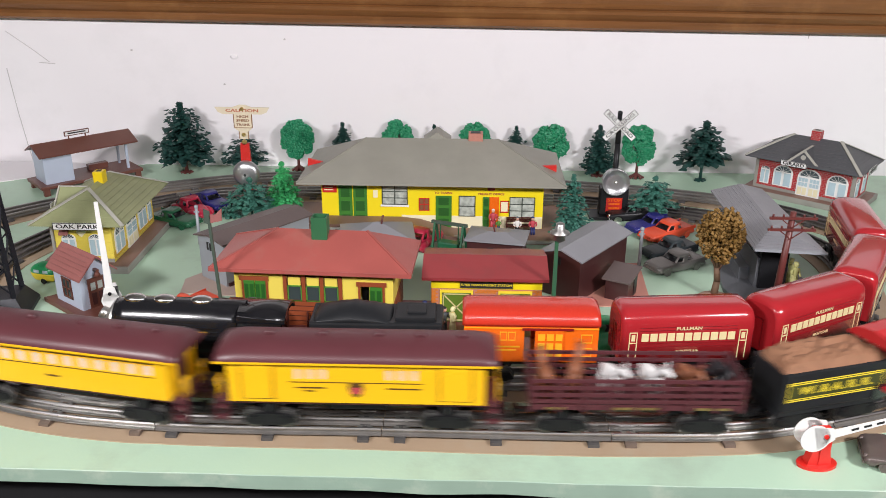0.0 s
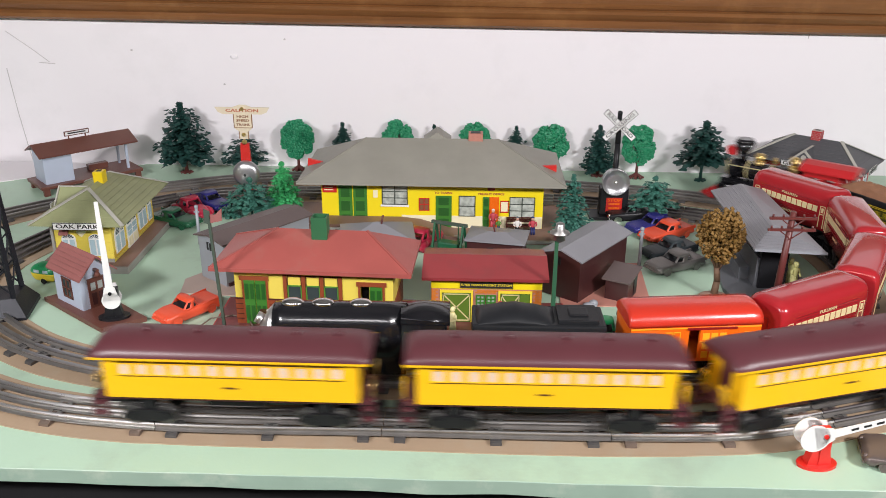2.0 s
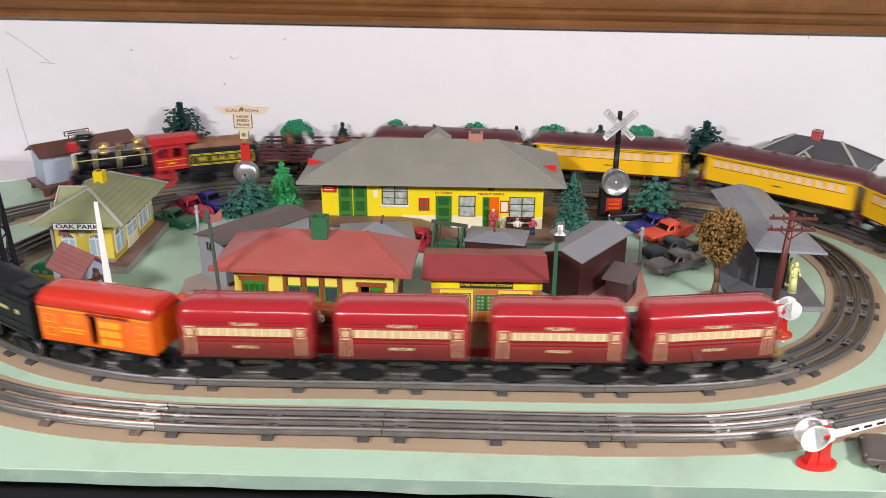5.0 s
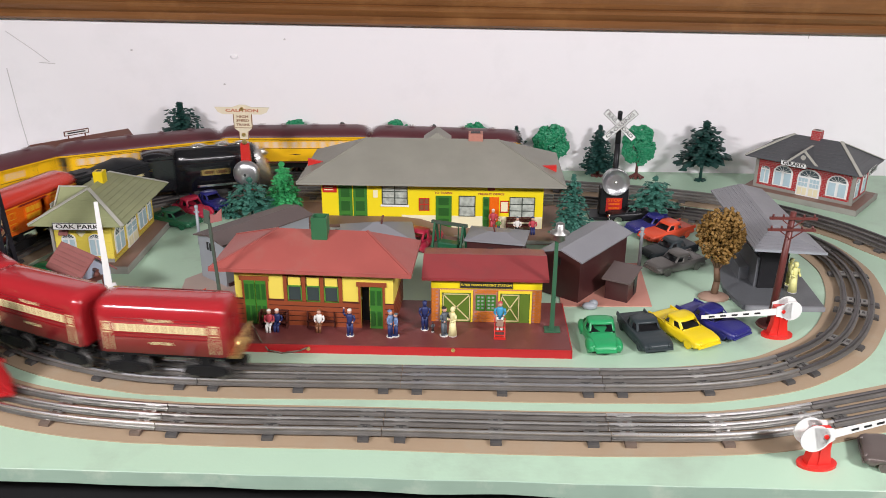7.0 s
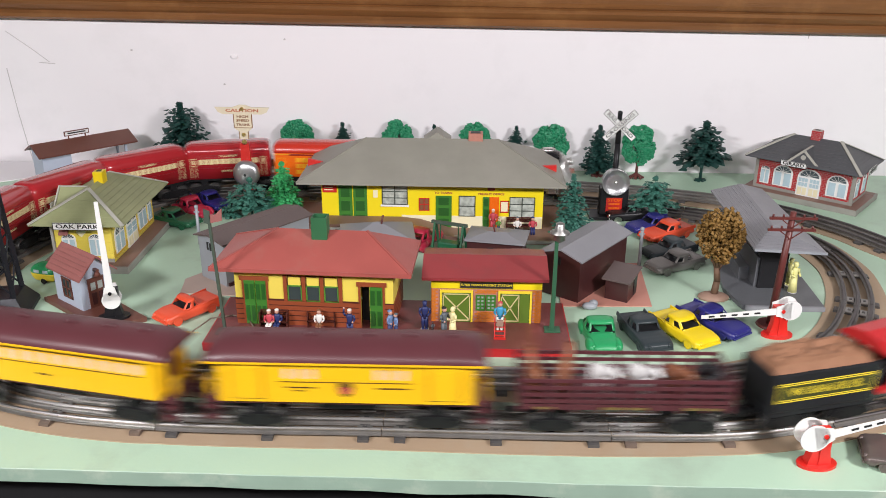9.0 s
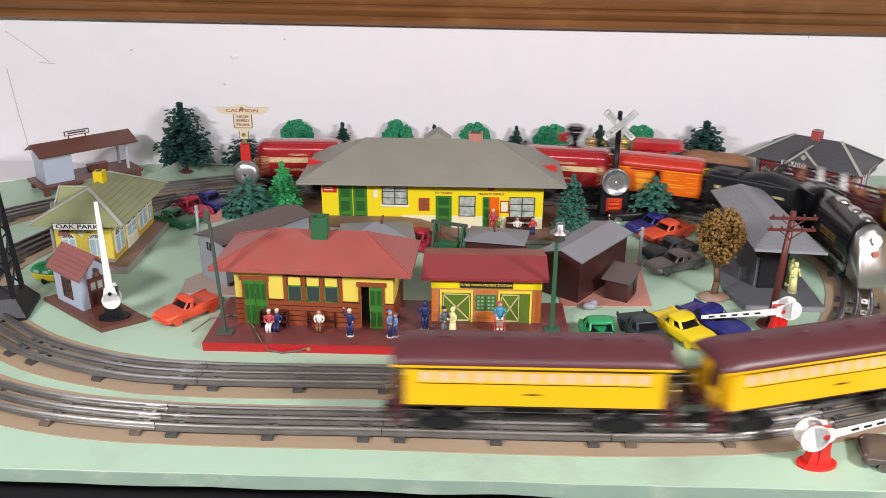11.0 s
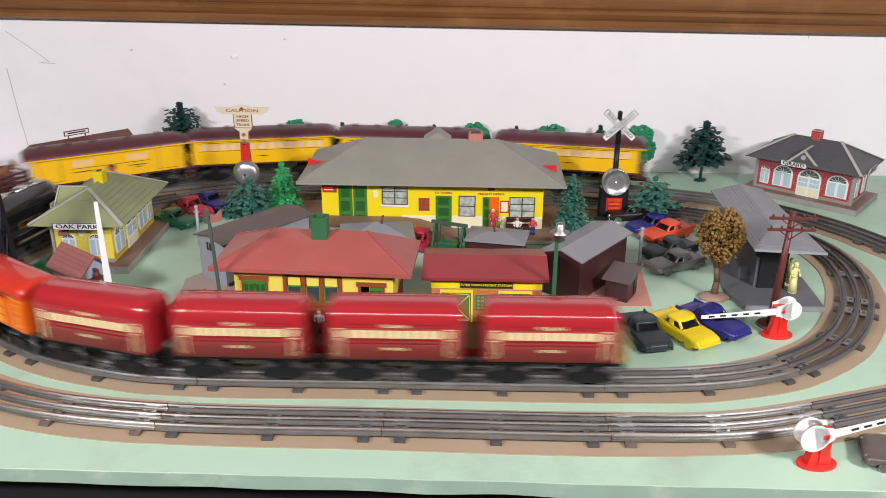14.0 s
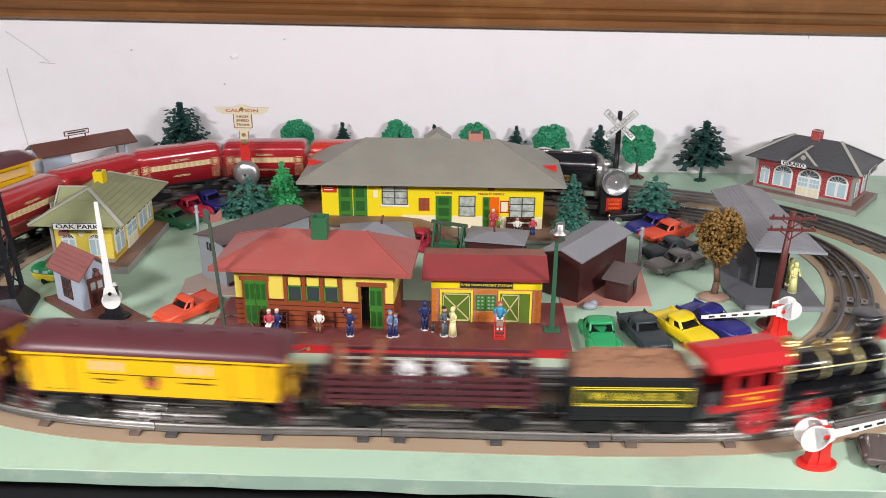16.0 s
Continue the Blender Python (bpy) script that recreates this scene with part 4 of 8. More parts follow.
def marx_tender():
    c = car("tender", "black tinplate tender with a rounded fuel hump", "toy train car", "inner", 0.3075, 0.042)
    bm = bmesh.new()
    rbx(bm, -0.0695, 0.0695, -0.0245, 0.0245, 0.0400, 0.0845, 0.0025)
    part("body", bm, "tender_black", c)
    bm = bmesh.new()
    rings = []
    for i in range(13):
        u = i / 12
        x = 0.066 - 0.083 * u
        h = 0.0845 + 0.0135 * math.sin(math.pi * min(1, u * 1.02)) ** 0.7 * (0.85 + 0.2 * noise.noise((u * 7, 0, 0)))
        rings.append([(x, 0.0235 * math.cos(t), 0.083 + (h - 0.083) * math.sin(t)) for t in np.linspace(0, math.pi, 9)])
    loft(bm, rings)
    part("fuel_hump", bm, "tender_black", c)
    bm = bmesh.new()
    rbx(bm, -0.062, -0.020, -0.019, 0.019, 0.084, 0.0885, 0.001)
    rbx(bm, -0.052, -0.032, -0.009, 0.009, 0.088, 0.0905, 0.001)
    part("water_hatch", bm, "tender_black", c)
    for s in (-1, 1):
        y = s * 0.0247
        bm = bmesh.new()
        for k in range(15):
            if k not in (3, 8):
                bx(bm, 0.050 - 0.0056 * k, 0.0545 - 0.0056 * k, y - 0.0003, y + 0.0003, 0.0645, 0.0685)
        bx(bm, -0.050, -0.043, y - 0.0003, y + 0.0003, 0.064, 0.069)
        part("worn_lettering", bm, "cream_gold", c, "worn gold lettering as plain bars")
        bm = bmesh.new()
        for z in (0.0435, 0.0530, 0.0785):
            bx(bm, -0.067, 0.067, y - 0.0007, y + 0.0007, z, z + 0.0013)
        part("rib", bm, "tender_black", c)
    bm = bmesh.new()
    bx(bm, -0.066, 0.066, -0.02, 0.02, 0.035, 0.040)
    part("underframe", bm, "truck_black", c)
    for x in (-0.042, 0.042):
        build_truck(c, x)
    coupler(c, -0.06, -0.078)
    coupler(c, 0.06, 0.078)


def streamlined_loco():
    c = car("steam_locomotive", "black streamlined tinplate steam locomotive with silver nose and domes", "toy locomotive", "inner", 0.109, 0.055)
    def section(x, half, z0, zs, z1, n=9):
        return [(x, half, z0)] + [(x, half * math.cos(t), zs + (z1 - zs) * math.sin(t)) for t in np.linspace(0, math.pi, n)] + [(x, -half, z0)]
    bm = bmesh.new()
    loft(bm, [section(-0.060, 0.0235, 0.024, 0.070, 0.0965), section(-0.030, 0.0235, 0.024, 0.070, 0.0965), section(0.068, 0.0235, 0.024, 0.070, 0.0965), section(0.080, 0.0230, 0.024, 0.066, 0.0945)])
    part("boiler_shroud", bm, "loco_black", c, "glossy black streamlined shroud")
    bm = bmesh.new()
    loft(bm, [section(0.080, 0.0231, 0.022, 0.066, 0.0946), section(0.0865, 0.0215, 0.019, 0.060, 0.0875), section(0.0965, 0.0205, 0.017, 0.050, 0.0700), section(0.106, 0.0195, 0.015, 0.036, 0.0450), section(0.1088, 0.018, 0.0145, 0.026, 0.0300)])
    nose = part("nose", bm, "nose_silver", c, "bright silver sloping nose")
    bm = bmesh.new()
    cyl(bm, (0.094, 0, 0.0755), (0.0995, 0, 0.0790), 0.0065)
    part("headlight", bm, "nose_silver", nose)
    bm = bmesh.new()
    cyl(bm, (0.100, 0, 0.0600), (0.1032, 0, 0.0612), 0.0045)
    part("badge", bm, "print_red", nose, "small round red badge")
    for x in (0.060, 0.028, -0.012):
        bm = bmesh.new()
        ball(bm, (x, 0, 0.0955), 0.0125, 0.0085, 0.0050)
        part("dome", bm, "chrome", c, "bright silver dome")
    bm = bmesh.new()
    # cab: sides with a notched rear, arched roof
    for s in (-1, 1):
        y0, y1 = sorted((s * 0.0240, s * 0.0222))
        prism(bm, [(-0.056, 0.030), (-0.056, 0.090), (-0.080, 0.088), (-0.104, 0.085), (-0.092, 0.066), (-0.088, 0.045), (-0.094, 0.030)], y0, y1, "y")
    rings = [[(x, 0.0245 * math.cos(t), 0.083 + h * math.sin(t)) for t in np.linspace(0, math.pi, 9)] + [(x, -0.0245 * 0.9 * math.cos(t), 0.0815 + (h - 0.0012) * math.sin(t)) for t in np.linspace(0, math.pi, 9)] for x, h in ((-0.055, 0.0130), (-0.106, 0.0118))]
    loft(bm, rings)
    bx(bm, -0.058, -0.056, -0.0222, 0.0222, 0.03, 0.090)
    bx(bm, -0.105, -0.056, -0.0222, 0.0222, 0.028, 0.032)
    part("cab", bm, "loco_black", c)
    for s in (-1, 1):
        y = s * 0.0237
        bm = bmesh.new()
        for z in (0.0745, 0.0700, 0.0655):
            bar(bm, (-0.035, y * (1.0 if z < 0.07 else 0.985), z), (0.082, y * (1.0 if z < 0.07 else 0.985), z), 0.0014, 0.0012)
        part("hand_rail", bm, "loco_black", c)
        box_part("name_plate", "brass", c, -0.012, 0.034, y - 0.0008, y + 0.0008, 0.050, 0.0605, "brass plate")
        bm = bmesh.new()
        bx(bm, -0.008, 0.008, y * 1.04 - 0.0004, y * 1.04 + 0.0004, 0.053, 0.058)
        bx(bm, 0.014, 0.030, y * 1.04 - 0.0004, y * 1.04 + 0.0004, 0.053, 0.058)
        part("plate_mark", bm, "coach_line", c)
        box_part("side_rod", "chrome", c, -0.02, 0.062, y * 1.05 - 0.0008, y * 1.05 + 0.0008, 0.0300, 0.0345, r=0.0006)
        bm = bmesh.new()
        rbx(bm, 0.060, 0.078, min(y * 0.9, y * 1.12), max(y * 0.9, y * 1.12), 0.026, 0.036, 0.001)
        part("cylinder_block", bm, "chrome", c)
    bm = bmesh.new()
    cyl(bm, (0, -0.002, 0), (0, 0.002, 0), 0.0125, n=20)
    cyl(bm, (0, -0.0028, 0), (0, 0.0028, 0), 0.004, n=12)
    w = part("driving_wheel", bm, "wheel_steel", c, m=pose(-0.016, -0.0175, 0.0243))
    for x, y in ((0.018, -0.0175), (0.050, -0.0175), (-0.016, 0.0175), (0.018, 0.0175), (0.050, 0.0175)):
        again(w, pose(x, y, 0.0243))
    bm = bmesh.new()
    bx(bm, -0.055, 0.085, -0.013, 0.013, 0.018, 0.03)
    part("motor_block", bm, "truck_black", c)
    coupler(c, -0.09, -0.108, 0.03)


old_loco()
old_tender()
stock_car()
shorten(yellow_car("yellow baggage car with maroon roof and small round-topped windows", 0.762, True), 0.98)
shorten(yellow_car("yellow passenger coach with maroon roof and a row of pale windows", 1.056, False), 0.98)
shorten(yellow_car("yellow passenger coach with maroon roof and a row of pale windows", 1.3535, False), 0.98)
shorten(yellow_car("last yellow passenger coach with maroon roof and railed end platform", 1.651, False, True), 0.98)
streamlined_loco()
marx_tender()
shorten(express_car(), 0.955)
shorten(pullman("glossy red tinplate passenger car with cream windows, behind the express car", 0.630), 0.96)
shorten(pullman("glossy red tinplate passenger car with cream windows", 0.793), 0.96)
shorten(pullman("glossy red tinplate passenger car with cream windows", 0.956), 0.96)
shorten(pullman("last glossy red tinplate passenger car with a brass observation platform", 1.118, True), 0.96)


# ---- buildings ----
def wall_bricks(parent, u0, u1, z0, z1, place, cw, ch, material_, name="brick", skip=()):
    """Thin printed bricks on a wall face, joined into one part; place(u, z) gives a point."""
    bm = bmesh.new()
    rows = int((z1 - z0) / ch)
    for r in range(rows):
        u = u0 - (cw / 2 if r % 2 else 0)
        while u < u1:
            a, b = max(u, u0), min(u + cw * 0.88, u1)
            z = z0 + r * ch
            if b - a > cw * 0.2 and not any(a < s[1] and b > s[0] and z < s[3] and z + ch > s[2] for s in skip):
                v = [bm.verts.new(place(*q)) for q in ((a, z, 0.0004), (b, z, 0.0004), (b, z + ch * 0.84, 0.0004), (a, z + ch * 0.84, 0.0004), (a, z, -0.0004), (b, z, -0.0004), (b, z + ch * 0.84, -0.0004), (a, z + ch * 0.84, -0.0004))]
                for f in ((0, 1, 2, 3), (0, 4, 5, 1), (1, 5, 6, 2), (2, 6, 7, 3), (3, 7, 4, 0)):
                    bm.faces.new([v[k] for k in f])
            u += cw
    ob = part(name, bm, material_, parent)
    ob["kind"] = "stuff"
    return ob


def panel_door(name, parent, x0, x1, y, z0, z1, mat_frame, mat_panel, cols=2, rows=3):
    """A door leaf on a face that looks to -y, with raised panels."""
    d = box_part(name, mat_frame, parent, x0, x1, y - 0.0012, y + 0.0008, z0, z1, r=0.0003)
    w, h = (x1 - x0) / cols, (z1 - z0) / rows
    for i in range(cols):
        for j in range(rows):
            box_part("door_panel", mat_panel, d, x0 + w * (i + 0.18), x0 + w * (i + 0.82), y - 0.0018, y - 0.0010, z0 + h * (j + 0.15), z0 + h * (j + 0.85))
    return d


def paned_window(parent, x0, x1, y, z0, z1, glass, frame_mat, cols, rows, w=0.0011):
    win = box_part("window", glass, parent, x0, x1, y - 0.0004, y + 0.0006, z0, z1)
    bm = bmesh.new()
    for i in range(cols + 1):
        x = x0 + (x1 - x0) * i / cols
        bx(bm, x - w / 2, x + w / 2, y - 0.0014, y - 0.0002, z0, z1)
    for j in range(rows + 1):
        z = z0 + (z1 - z0) * j / rows
        bx(bm, x0 - w / 2, x1 + w / 2, y - 0.0012, y - 0.0003, z - w / 2, z + w / 2)
    part("window_frame", bm, frame_mat, win)
    return win


def main_station():
    st = thing("railway_station", pose(0, 0, 0), "large yellow tinplate freight station with grey hipped roof", "toy station")
    X0, X1, Y0, Y1, Z0, Z1 = -0.234, 0.1135, 0.549, 0.68, 0.006, 0.083
    bm = bmesh.new()
    for b in ((X0, X1, Y0, Y0 + 0.003), (X0, X1, Y1 - 0.003, Y1), (X0, X0 + 0.003, Y0 + 0.003, Y1 - 0.003), (X1 - 0.003, X1, Y0 + 0.003, Y1 - 0.003)):
        bx(bm, *b, Z0, Z1)
    part("wall", bm, "station_yellow", st)
    px = lambda p: X0 + (p - 571) / 389 * (X1 - X0)
    pz = lambda r: 0.0758 - (r - 328) / 74 * (0.0758 - Z0)
    box_part("dado", "station_cream", st, px(712), X1 - 0.0005, Y0 - 0.0004, Y0 + 0.001, Z0, pz(381))
    for a, b in ((601, 625), (627, 651)):
        panel_door("freight_door", st, px(a), px(b), Y0, pz(402), pz(330), "door_green", "door_panel_dark", 1, 3)
    panel_door("door", st, px(772), px(800), Y0, Z0, pz(346), "door_green", "door_panel_dark", 1, 3)
    paned_window(st, px(678), px(722), Y0, pz(362), pz(329), "glass_scene", "frame_dark", 2, 3)
    box_part("window_sill", "white_paint", st, px(675), px(725), Y0 - 0.002, Y0 + 0.001, pz(366), pz(363))
    paned_window(st, px(813), px(841), Y0, pz(381), pz(346), "glass_scene", "frame_dark", 1, 2)
    paned_window(st, px(902), px(945), Y0, pz(382), pz(347), "glass_scene", "frame_dark", 2, 3)
    paned_window(st, px(743), px(760), Y0, pz(372), pz(351), "cloth_brown", "sign_red", 2, 2)
    box_part("poster", "station_cream", st, px(886), px(899), Y0 - 0.0006, Y0 + 0.0005, pz(373), pz(355))
    bm = bmesh.new()
    for a, b, c, d in ((885, 886.5, 374, 353), (898.5, 900, 374, 353), (885, 900, 355, 353), (885, 900, 374, 372)):
        bx(bm, px(a), px(b), Y0 - 0.001, Y0 + 0.0005, pz(c), pz(d))
    part("poster_frame", bm, "sign_red", st)
    box_part("small_notice", "station_cream", st, px(662), px(670), Y0 - 0.0006, Y0 + 0.0005, pz(351), pz(338))
    # open doorway with an orange interior and a green leaf
    box_part("doorway", "express_orange", st, px(866), px(883), Y0 - 0.0005, Y0 + 0.0005, Z0, pz(347))
    panel_door("open_door", st, px(855), px(866), Y0 - 0.0008, Z0, pz(347), "door_green", "door_panel_dark", 1, 3)
    s = box_part("wall_sign", "sign_red", st, px(573), px(598), Y0 - 0.0012, Y0 + 0.0005, pz(343), pz(331), "red arrow sign with unreadable marks")
    for z in (339, 335):
        box_part("sign_bar", "station_cream", s, px(576), px(592), Y0 - 0.0016, Y0, pz(z), pz(z - 1.6))
    lettering("TO TRAINS", 0.0048, "print_red", st, facing(px(785), Y0 - 0.0005, pz(341)), 0.028)
    lettering("FREIGHT OFFICE", 0.0048, "print_red", st, facing(px(869), Y0 - 0.0005, pz(342)), 0.040)
    bm = bmesh.new()
    prism(bm, [(px(864), pz(336)), (px(874), pz(336)), (px(876), pz(332)), (px(869), pz(329)), (px(862), pz(332))], Y0 - 0.0008, Y0, "y")
    part("crest", bm, "print_red", st)
    bm = bmesh.new()
    hip(bm, -0.268, 0.146, 0.524, 0.712, 0.0815, -0.170, 0.042, 0.628, 0.1295, 0.0030)
    roof = part("roof", bm, "grey_roof", st, "weathered grey tinplate hipped roof")
    for s in (-1, 1):
        bm = bmesh.new()
        xe = -0.170 if s < 0 else 0.042
        bar(bm, (xe, 0.628, 0.1295), ((-0.268 if s < 0 else 0.146), 0.524, 0.0850), 0.003, 0.0012)
        part("hip_seam", bm, "grey_roof", roof)
    for x, y, z in ((-0.215, 0.575, 0.1012), (-0.045, 0.575, 0.1012), (0.085, 0.56, 0.096), (0.09, 0.56, 0.096), (-0.21, 0.575, 0.1012)):
        bm = bmesh.new()
        bx(bm, x - 0.0015, x + 0.0015, y - 0.001, y + 0.001, z - 0.001, z + 0.001)
        part("roof_tab", bm, "grey_roof", roof)
    bm = bmesh.new()
    prism(bm, [(-0.080, 0.118), (-0.034, 0.118), (-0.057, 0.1335)], 0.650, 0.69, "y")
    part("ridge_gable", bm, "grey_roof", roof)
    ch = box_part("chimney", "brick_pale", st, -0.005, 0.018, 0.622, 0.640, 0.110, 0.1395, "pale red brick chimney")
    box_part("flue", "print_black", ch, -0.001, 0.014, 0.625, 0.637, 0.1385, 0.1402)
    # raised walkway that ramps down to the platform
    rw = tagged(new("ramp"), "brown raised walkway ramping down before the station", "ramp")
    bm = bmesh.new()
    loft(bm, [[(x, 0.506, 0), (x, 0.546, 0), (x, 0.546, z), (x, 0.506, z)] for x, z in ((-0.325, 0.024), (-0.11, 0.024), (-0.08, 0.021), (-0.055, 0.014), (-0.035, 0.008), (-0.02, 0.0062))], smooth=False)
    part("deck", bm, "platform_brown", rw)
    for z0, z1, mm in ((0.015, 0.0195, "white_paint"), (0.0085, 0.013, "print_black"), (0.002, 0.0065, "white_paint")):
        box_part("stripe", mm, rw, -0.24, -0.09, 0.5045, 0.5065, z0, z1)
    # red gable ends of the roof
    for tri in (((-0.2591, 0.1056), (-0.2359, 0.1004), (-0.2598, 0.0935)), ((0.1130, 0.0994), (0.1345, 0.1006), (0.1351, 0.0895))):
        bm = bmesh.new()
        prism(bm, tri, 0.583, 0.588, "y")
        part("gable", bm, "sign_red", st, "red gable end")
    # platform slab with a sweeping edge
    pl = tagged(new("station_platform"), "brown station platform with a grey stone edge", "platform")
    front = [(-0.33, 0.60), (-0.32, 0.545), (-0.29, 0.535), (-0.10, 0.535), (-0.06, 0.530), (-0.02, 0.512), (0.02, 0.500), (0.06, 0.497), (0.17, 0.497), (0.185, 0.51), (0.185, 0.56), (0.18, 0.66), (-0.33, 0.66)]
    bm = bmesh.new()
    prism(bm, front, 0.0, 0.0058, "z")
    part("slab", bm, "platform_brown", pl)
    bm = bmesh.new()
    for (xa, ya), (xb, yb) in zip(front[1:10], front[2:10]):
        bar(bm, (xa, ya - 0.001, 0.0045), (xb, yb - 0.001, 0.0045), 0.004, 0.0045)
    part("stone_edge", bm, "stone_grey", pl)


def passenger_station():
    plat = tagged(new("platform"), "maroon painted platform with bright red edge", "platform")
    bm = bmesh.new()
    rbx(bm, -0.308, 0.119, 0.149, 0.272, 0.0, 0.0110, 0.0008)
    part("deck", bm, "maroon_floor", plat)
    bm = bmesh.new()
    bx(bm, -0.3082, 0.1192, 0.1478, 0.1490, 0.0, 0.0105)
    bx(bm, 0.1190, 0.1202, 0.1478, 0.2722, 0.0, 0.0105)
    bx(bm, -0.3092, -0.3080, 0.1478, 0.2722, 0.0, 0.0105)
    part("red_border", bm, "red_edge", plat)
    for x, z in ((-0.185, 0.006), (-0.017, 0.008)):
        bm = bmesh.new()
        cyl(bm, (x, 0.1480, z), (x, 0.1472, z), 0.0025)
        part("screw_head", bm, "brass", plat)

    st = thing("railway_station", pose(-0.0922, 0.1921, 0, 0, 0, -2.53) @ Matrix.Translation((0.091, -0.193, 0)), "yellow and brown tinplate passenger station with red hipped roof", "toy station")
    X0, X1, Y0, Y1, Z0, Z1 = -0.279, -0.088, 0.193, 0.280, 0.011, 0.085
    px = lambda c: X0 + (c - 205) / 700 * (X1 - X0)
    pz = lambda c: Z0 + (555 - c) / 235 * 0.066
    bm = bmesh.new()
    bx(bm, X0, px(762), Y0, Y0 + 0.003, Z0, Z1)
    bx(bm, px(800), X1, Y0, Y0 + 0.003, Z0, Z1)
    bx(bm, px(762), px(800), Y0, Y0 + 0.003, pz(360), Z1)
    for b in ((X0, X1, Y1 - 0.003, Y1), (X0, X0 + 0.003, Y0 + 0.003, Y1 - 0.003), (X1 - 0.003, X1, Y0 + 0.003, Y1 - 0.003)):
        bx(bm, *b, Z0, Z1)
    part("wall", bm, "pale_yellow", st)
    # brown clapboards round the lower half
    for a, b in ((X0 - 0.0004, px(245)), (px(345), px(762)), (px(860), X1 + 0.0004)):
        box_part("clapboard_backing", "litho_brown_dark", st, a, b, Y0 - 0.0005, Y0 + 0.0005, Z0, pz(437))
        h = (pz(437) - Z0) / 5
        for i in range(5):
            box_part("clapboard", "litho_brown", st, a, b, Y0 - 0.0010, Y0, Z0 + i * h, Z0 + (i + 0.80) * h)
    for i in range(5):
        for x in (X0 - 0.0007, X1 - 0.0005):
            box_part("side_clapboard", "litho_brown", st, x, x + 0.0012, Y0, Y1, Z0 + i * h, Z0 + (i + 0.85) * h)
    box_part("belt_course", "litho_brown_dark", st, X0 - 0.0006, px(242), Y0 - 0.0012, Y0 + 0.0005, pz(440), pz(434))
    box_part("belt_course", "litho_brown_dark", st, px(350), px(758), Y0 - 0.0012, Y0 + 0.0005, pz(440), pz(434))
    # left door
    panel_door("door", st, px(247), px(294), Y0 - 0.0006, Z0, pz(350), "door_green", "door_panel_dark", 2, 2)
    panel_door("door", st, px(297), px(344), Y0 - 0.0006, Z0, pz(350), "door_green", "door_panel_dark", 2, 2)
    for a, b in ((237, 247), (344, 354)):
        box_part("door_jamb", "litho_brown", st, px(a), px(b), Y0 - 0.0012, Y0 + 0.0005, Z0, pz(350))
    box_part("door_lintel", "litho_brown", st, px(228), px(358), Y0 - 0.0016, Y0 + 0.0005, pz(350), pz(331))
    # open right door
    # black sheet behind the opening stands in for the darkness inside
    box_part("doorway_shade", "print_black", st, px(756), px(806), Y0 + 0.02, Y0 + 0.022, Z0, pz(355))
    panel_door("open_door", st, px(802), px(858), Y0 - 0.0006, Z0, pz(362), "door_green", "door_panel_dark", 2, 2)
    box_part("door_lintel", "litho_brown", st, px(745), px(876), Y0 - 0.0016, Y0 + 0.0005, pz(360), pz(341))
    for a, b in ((752, 762), (858, 868)):
        box_part("door_jamb", "litho_brown", st, px(a), px(b), Y0 - 0.0012, Y0 + 0.0005, Z0, pz(360))
    # three sash windows
    for a in (430, 512, 592, 674):
        box_part("mullion", "litho_brown", st, px(a - 8), px(a + 8), Y0 - 0.0014, Y0 + 0.0005, pz(440), pz(322))
    for a, b in ((440, 503), (522, 584), (602, 665)):
        w = box_part("window", "glass_dark", st, px(a), px(b), Y0 - 0.0004, Y0 + 0.0005, pz(438), pz(369))
        bm = bmesh.new()
        for q in ((a, b, 441, 435), (a, b, 372, 367), (a, a + 5, 441, 367), (b - 5, b, 441, 367)):
            bx(bm, px(q[0]), px(q[1]), Y0 - 0.0012, Y0, pz(q[2]), pz(q[3]))
        part("sash", bm, "door_green_light", w)
        bm = bmesh.new()
        bx(bm, px(a), px(b), Y0 - 0.0008, Y0, pz(327), pz(323))
        bx(bm, px(a), px(a + 3), Y0 - 0.0008, Y0, pz(367), pz(323))
        bx(bm, px(b - 3), px(b), Y0 - 0.0008, Y0, pz(367), pz(323))
        part("transom_trim", bm, "litho_brown_dark", st)
    bm = bmesh.new()
    hip(bm, -0.3046, -0.0661, 0.1815, 0.2910, 0.0838, -0.2359, -0.1257, 0.2442, 0.1160, 0.0038)
    roof = part("roof", bm, "red_roof", st, "dull red tinplate hipped roof")
    bm = bmesh.new()
    bx(bm, -0.3052, -0.0655, 0.1806, 0.1815, 0.0832, 0.0880)
    bx(bm, -0.0664, -0.0652, 0.1815, 0.291, 0.0832, 0.0880)
    part("gutter", bm, "red_roof", roof)
    for x, y in ((-0.3046, 0.1815), (-0.3046, 0.291)):
        bm = bmesh.new()
        bar(bm, (-0.2359, 0.2442, 0.1163), (x, y, 0.0878), 0.0030, 0.0012)
        part("hip_seam", bm, "red_roof", roof)
    for x in (-0.0661,):
        bm = bmesh.new()
        bar(bm, (-0.1257, 0.2442, 0.1163), (x, 0.1815, 0.0878), 0.0030, 0.0012)
        part("hip_seam", bm, "red_roof", roof)
    bm = bmesh.new()
    for b in ((-0.191, -0.172, 0.228, 0.2295), (-0.191, -0.172, 0.2435, 0.245), (-0.191, -0.1895, 0.2295, 0.2435), (-0.1735, -0.172, 0.2295, 0.2435)):
        bx(bm, *b, 0.105, 0.1365)
    bx(bm, -0.1895, -0.1735, 0.2295, 0.2435, 0.105, 0.128)
    part("chimney", bm, "chimney_green", st, "square dark green tin chimney")

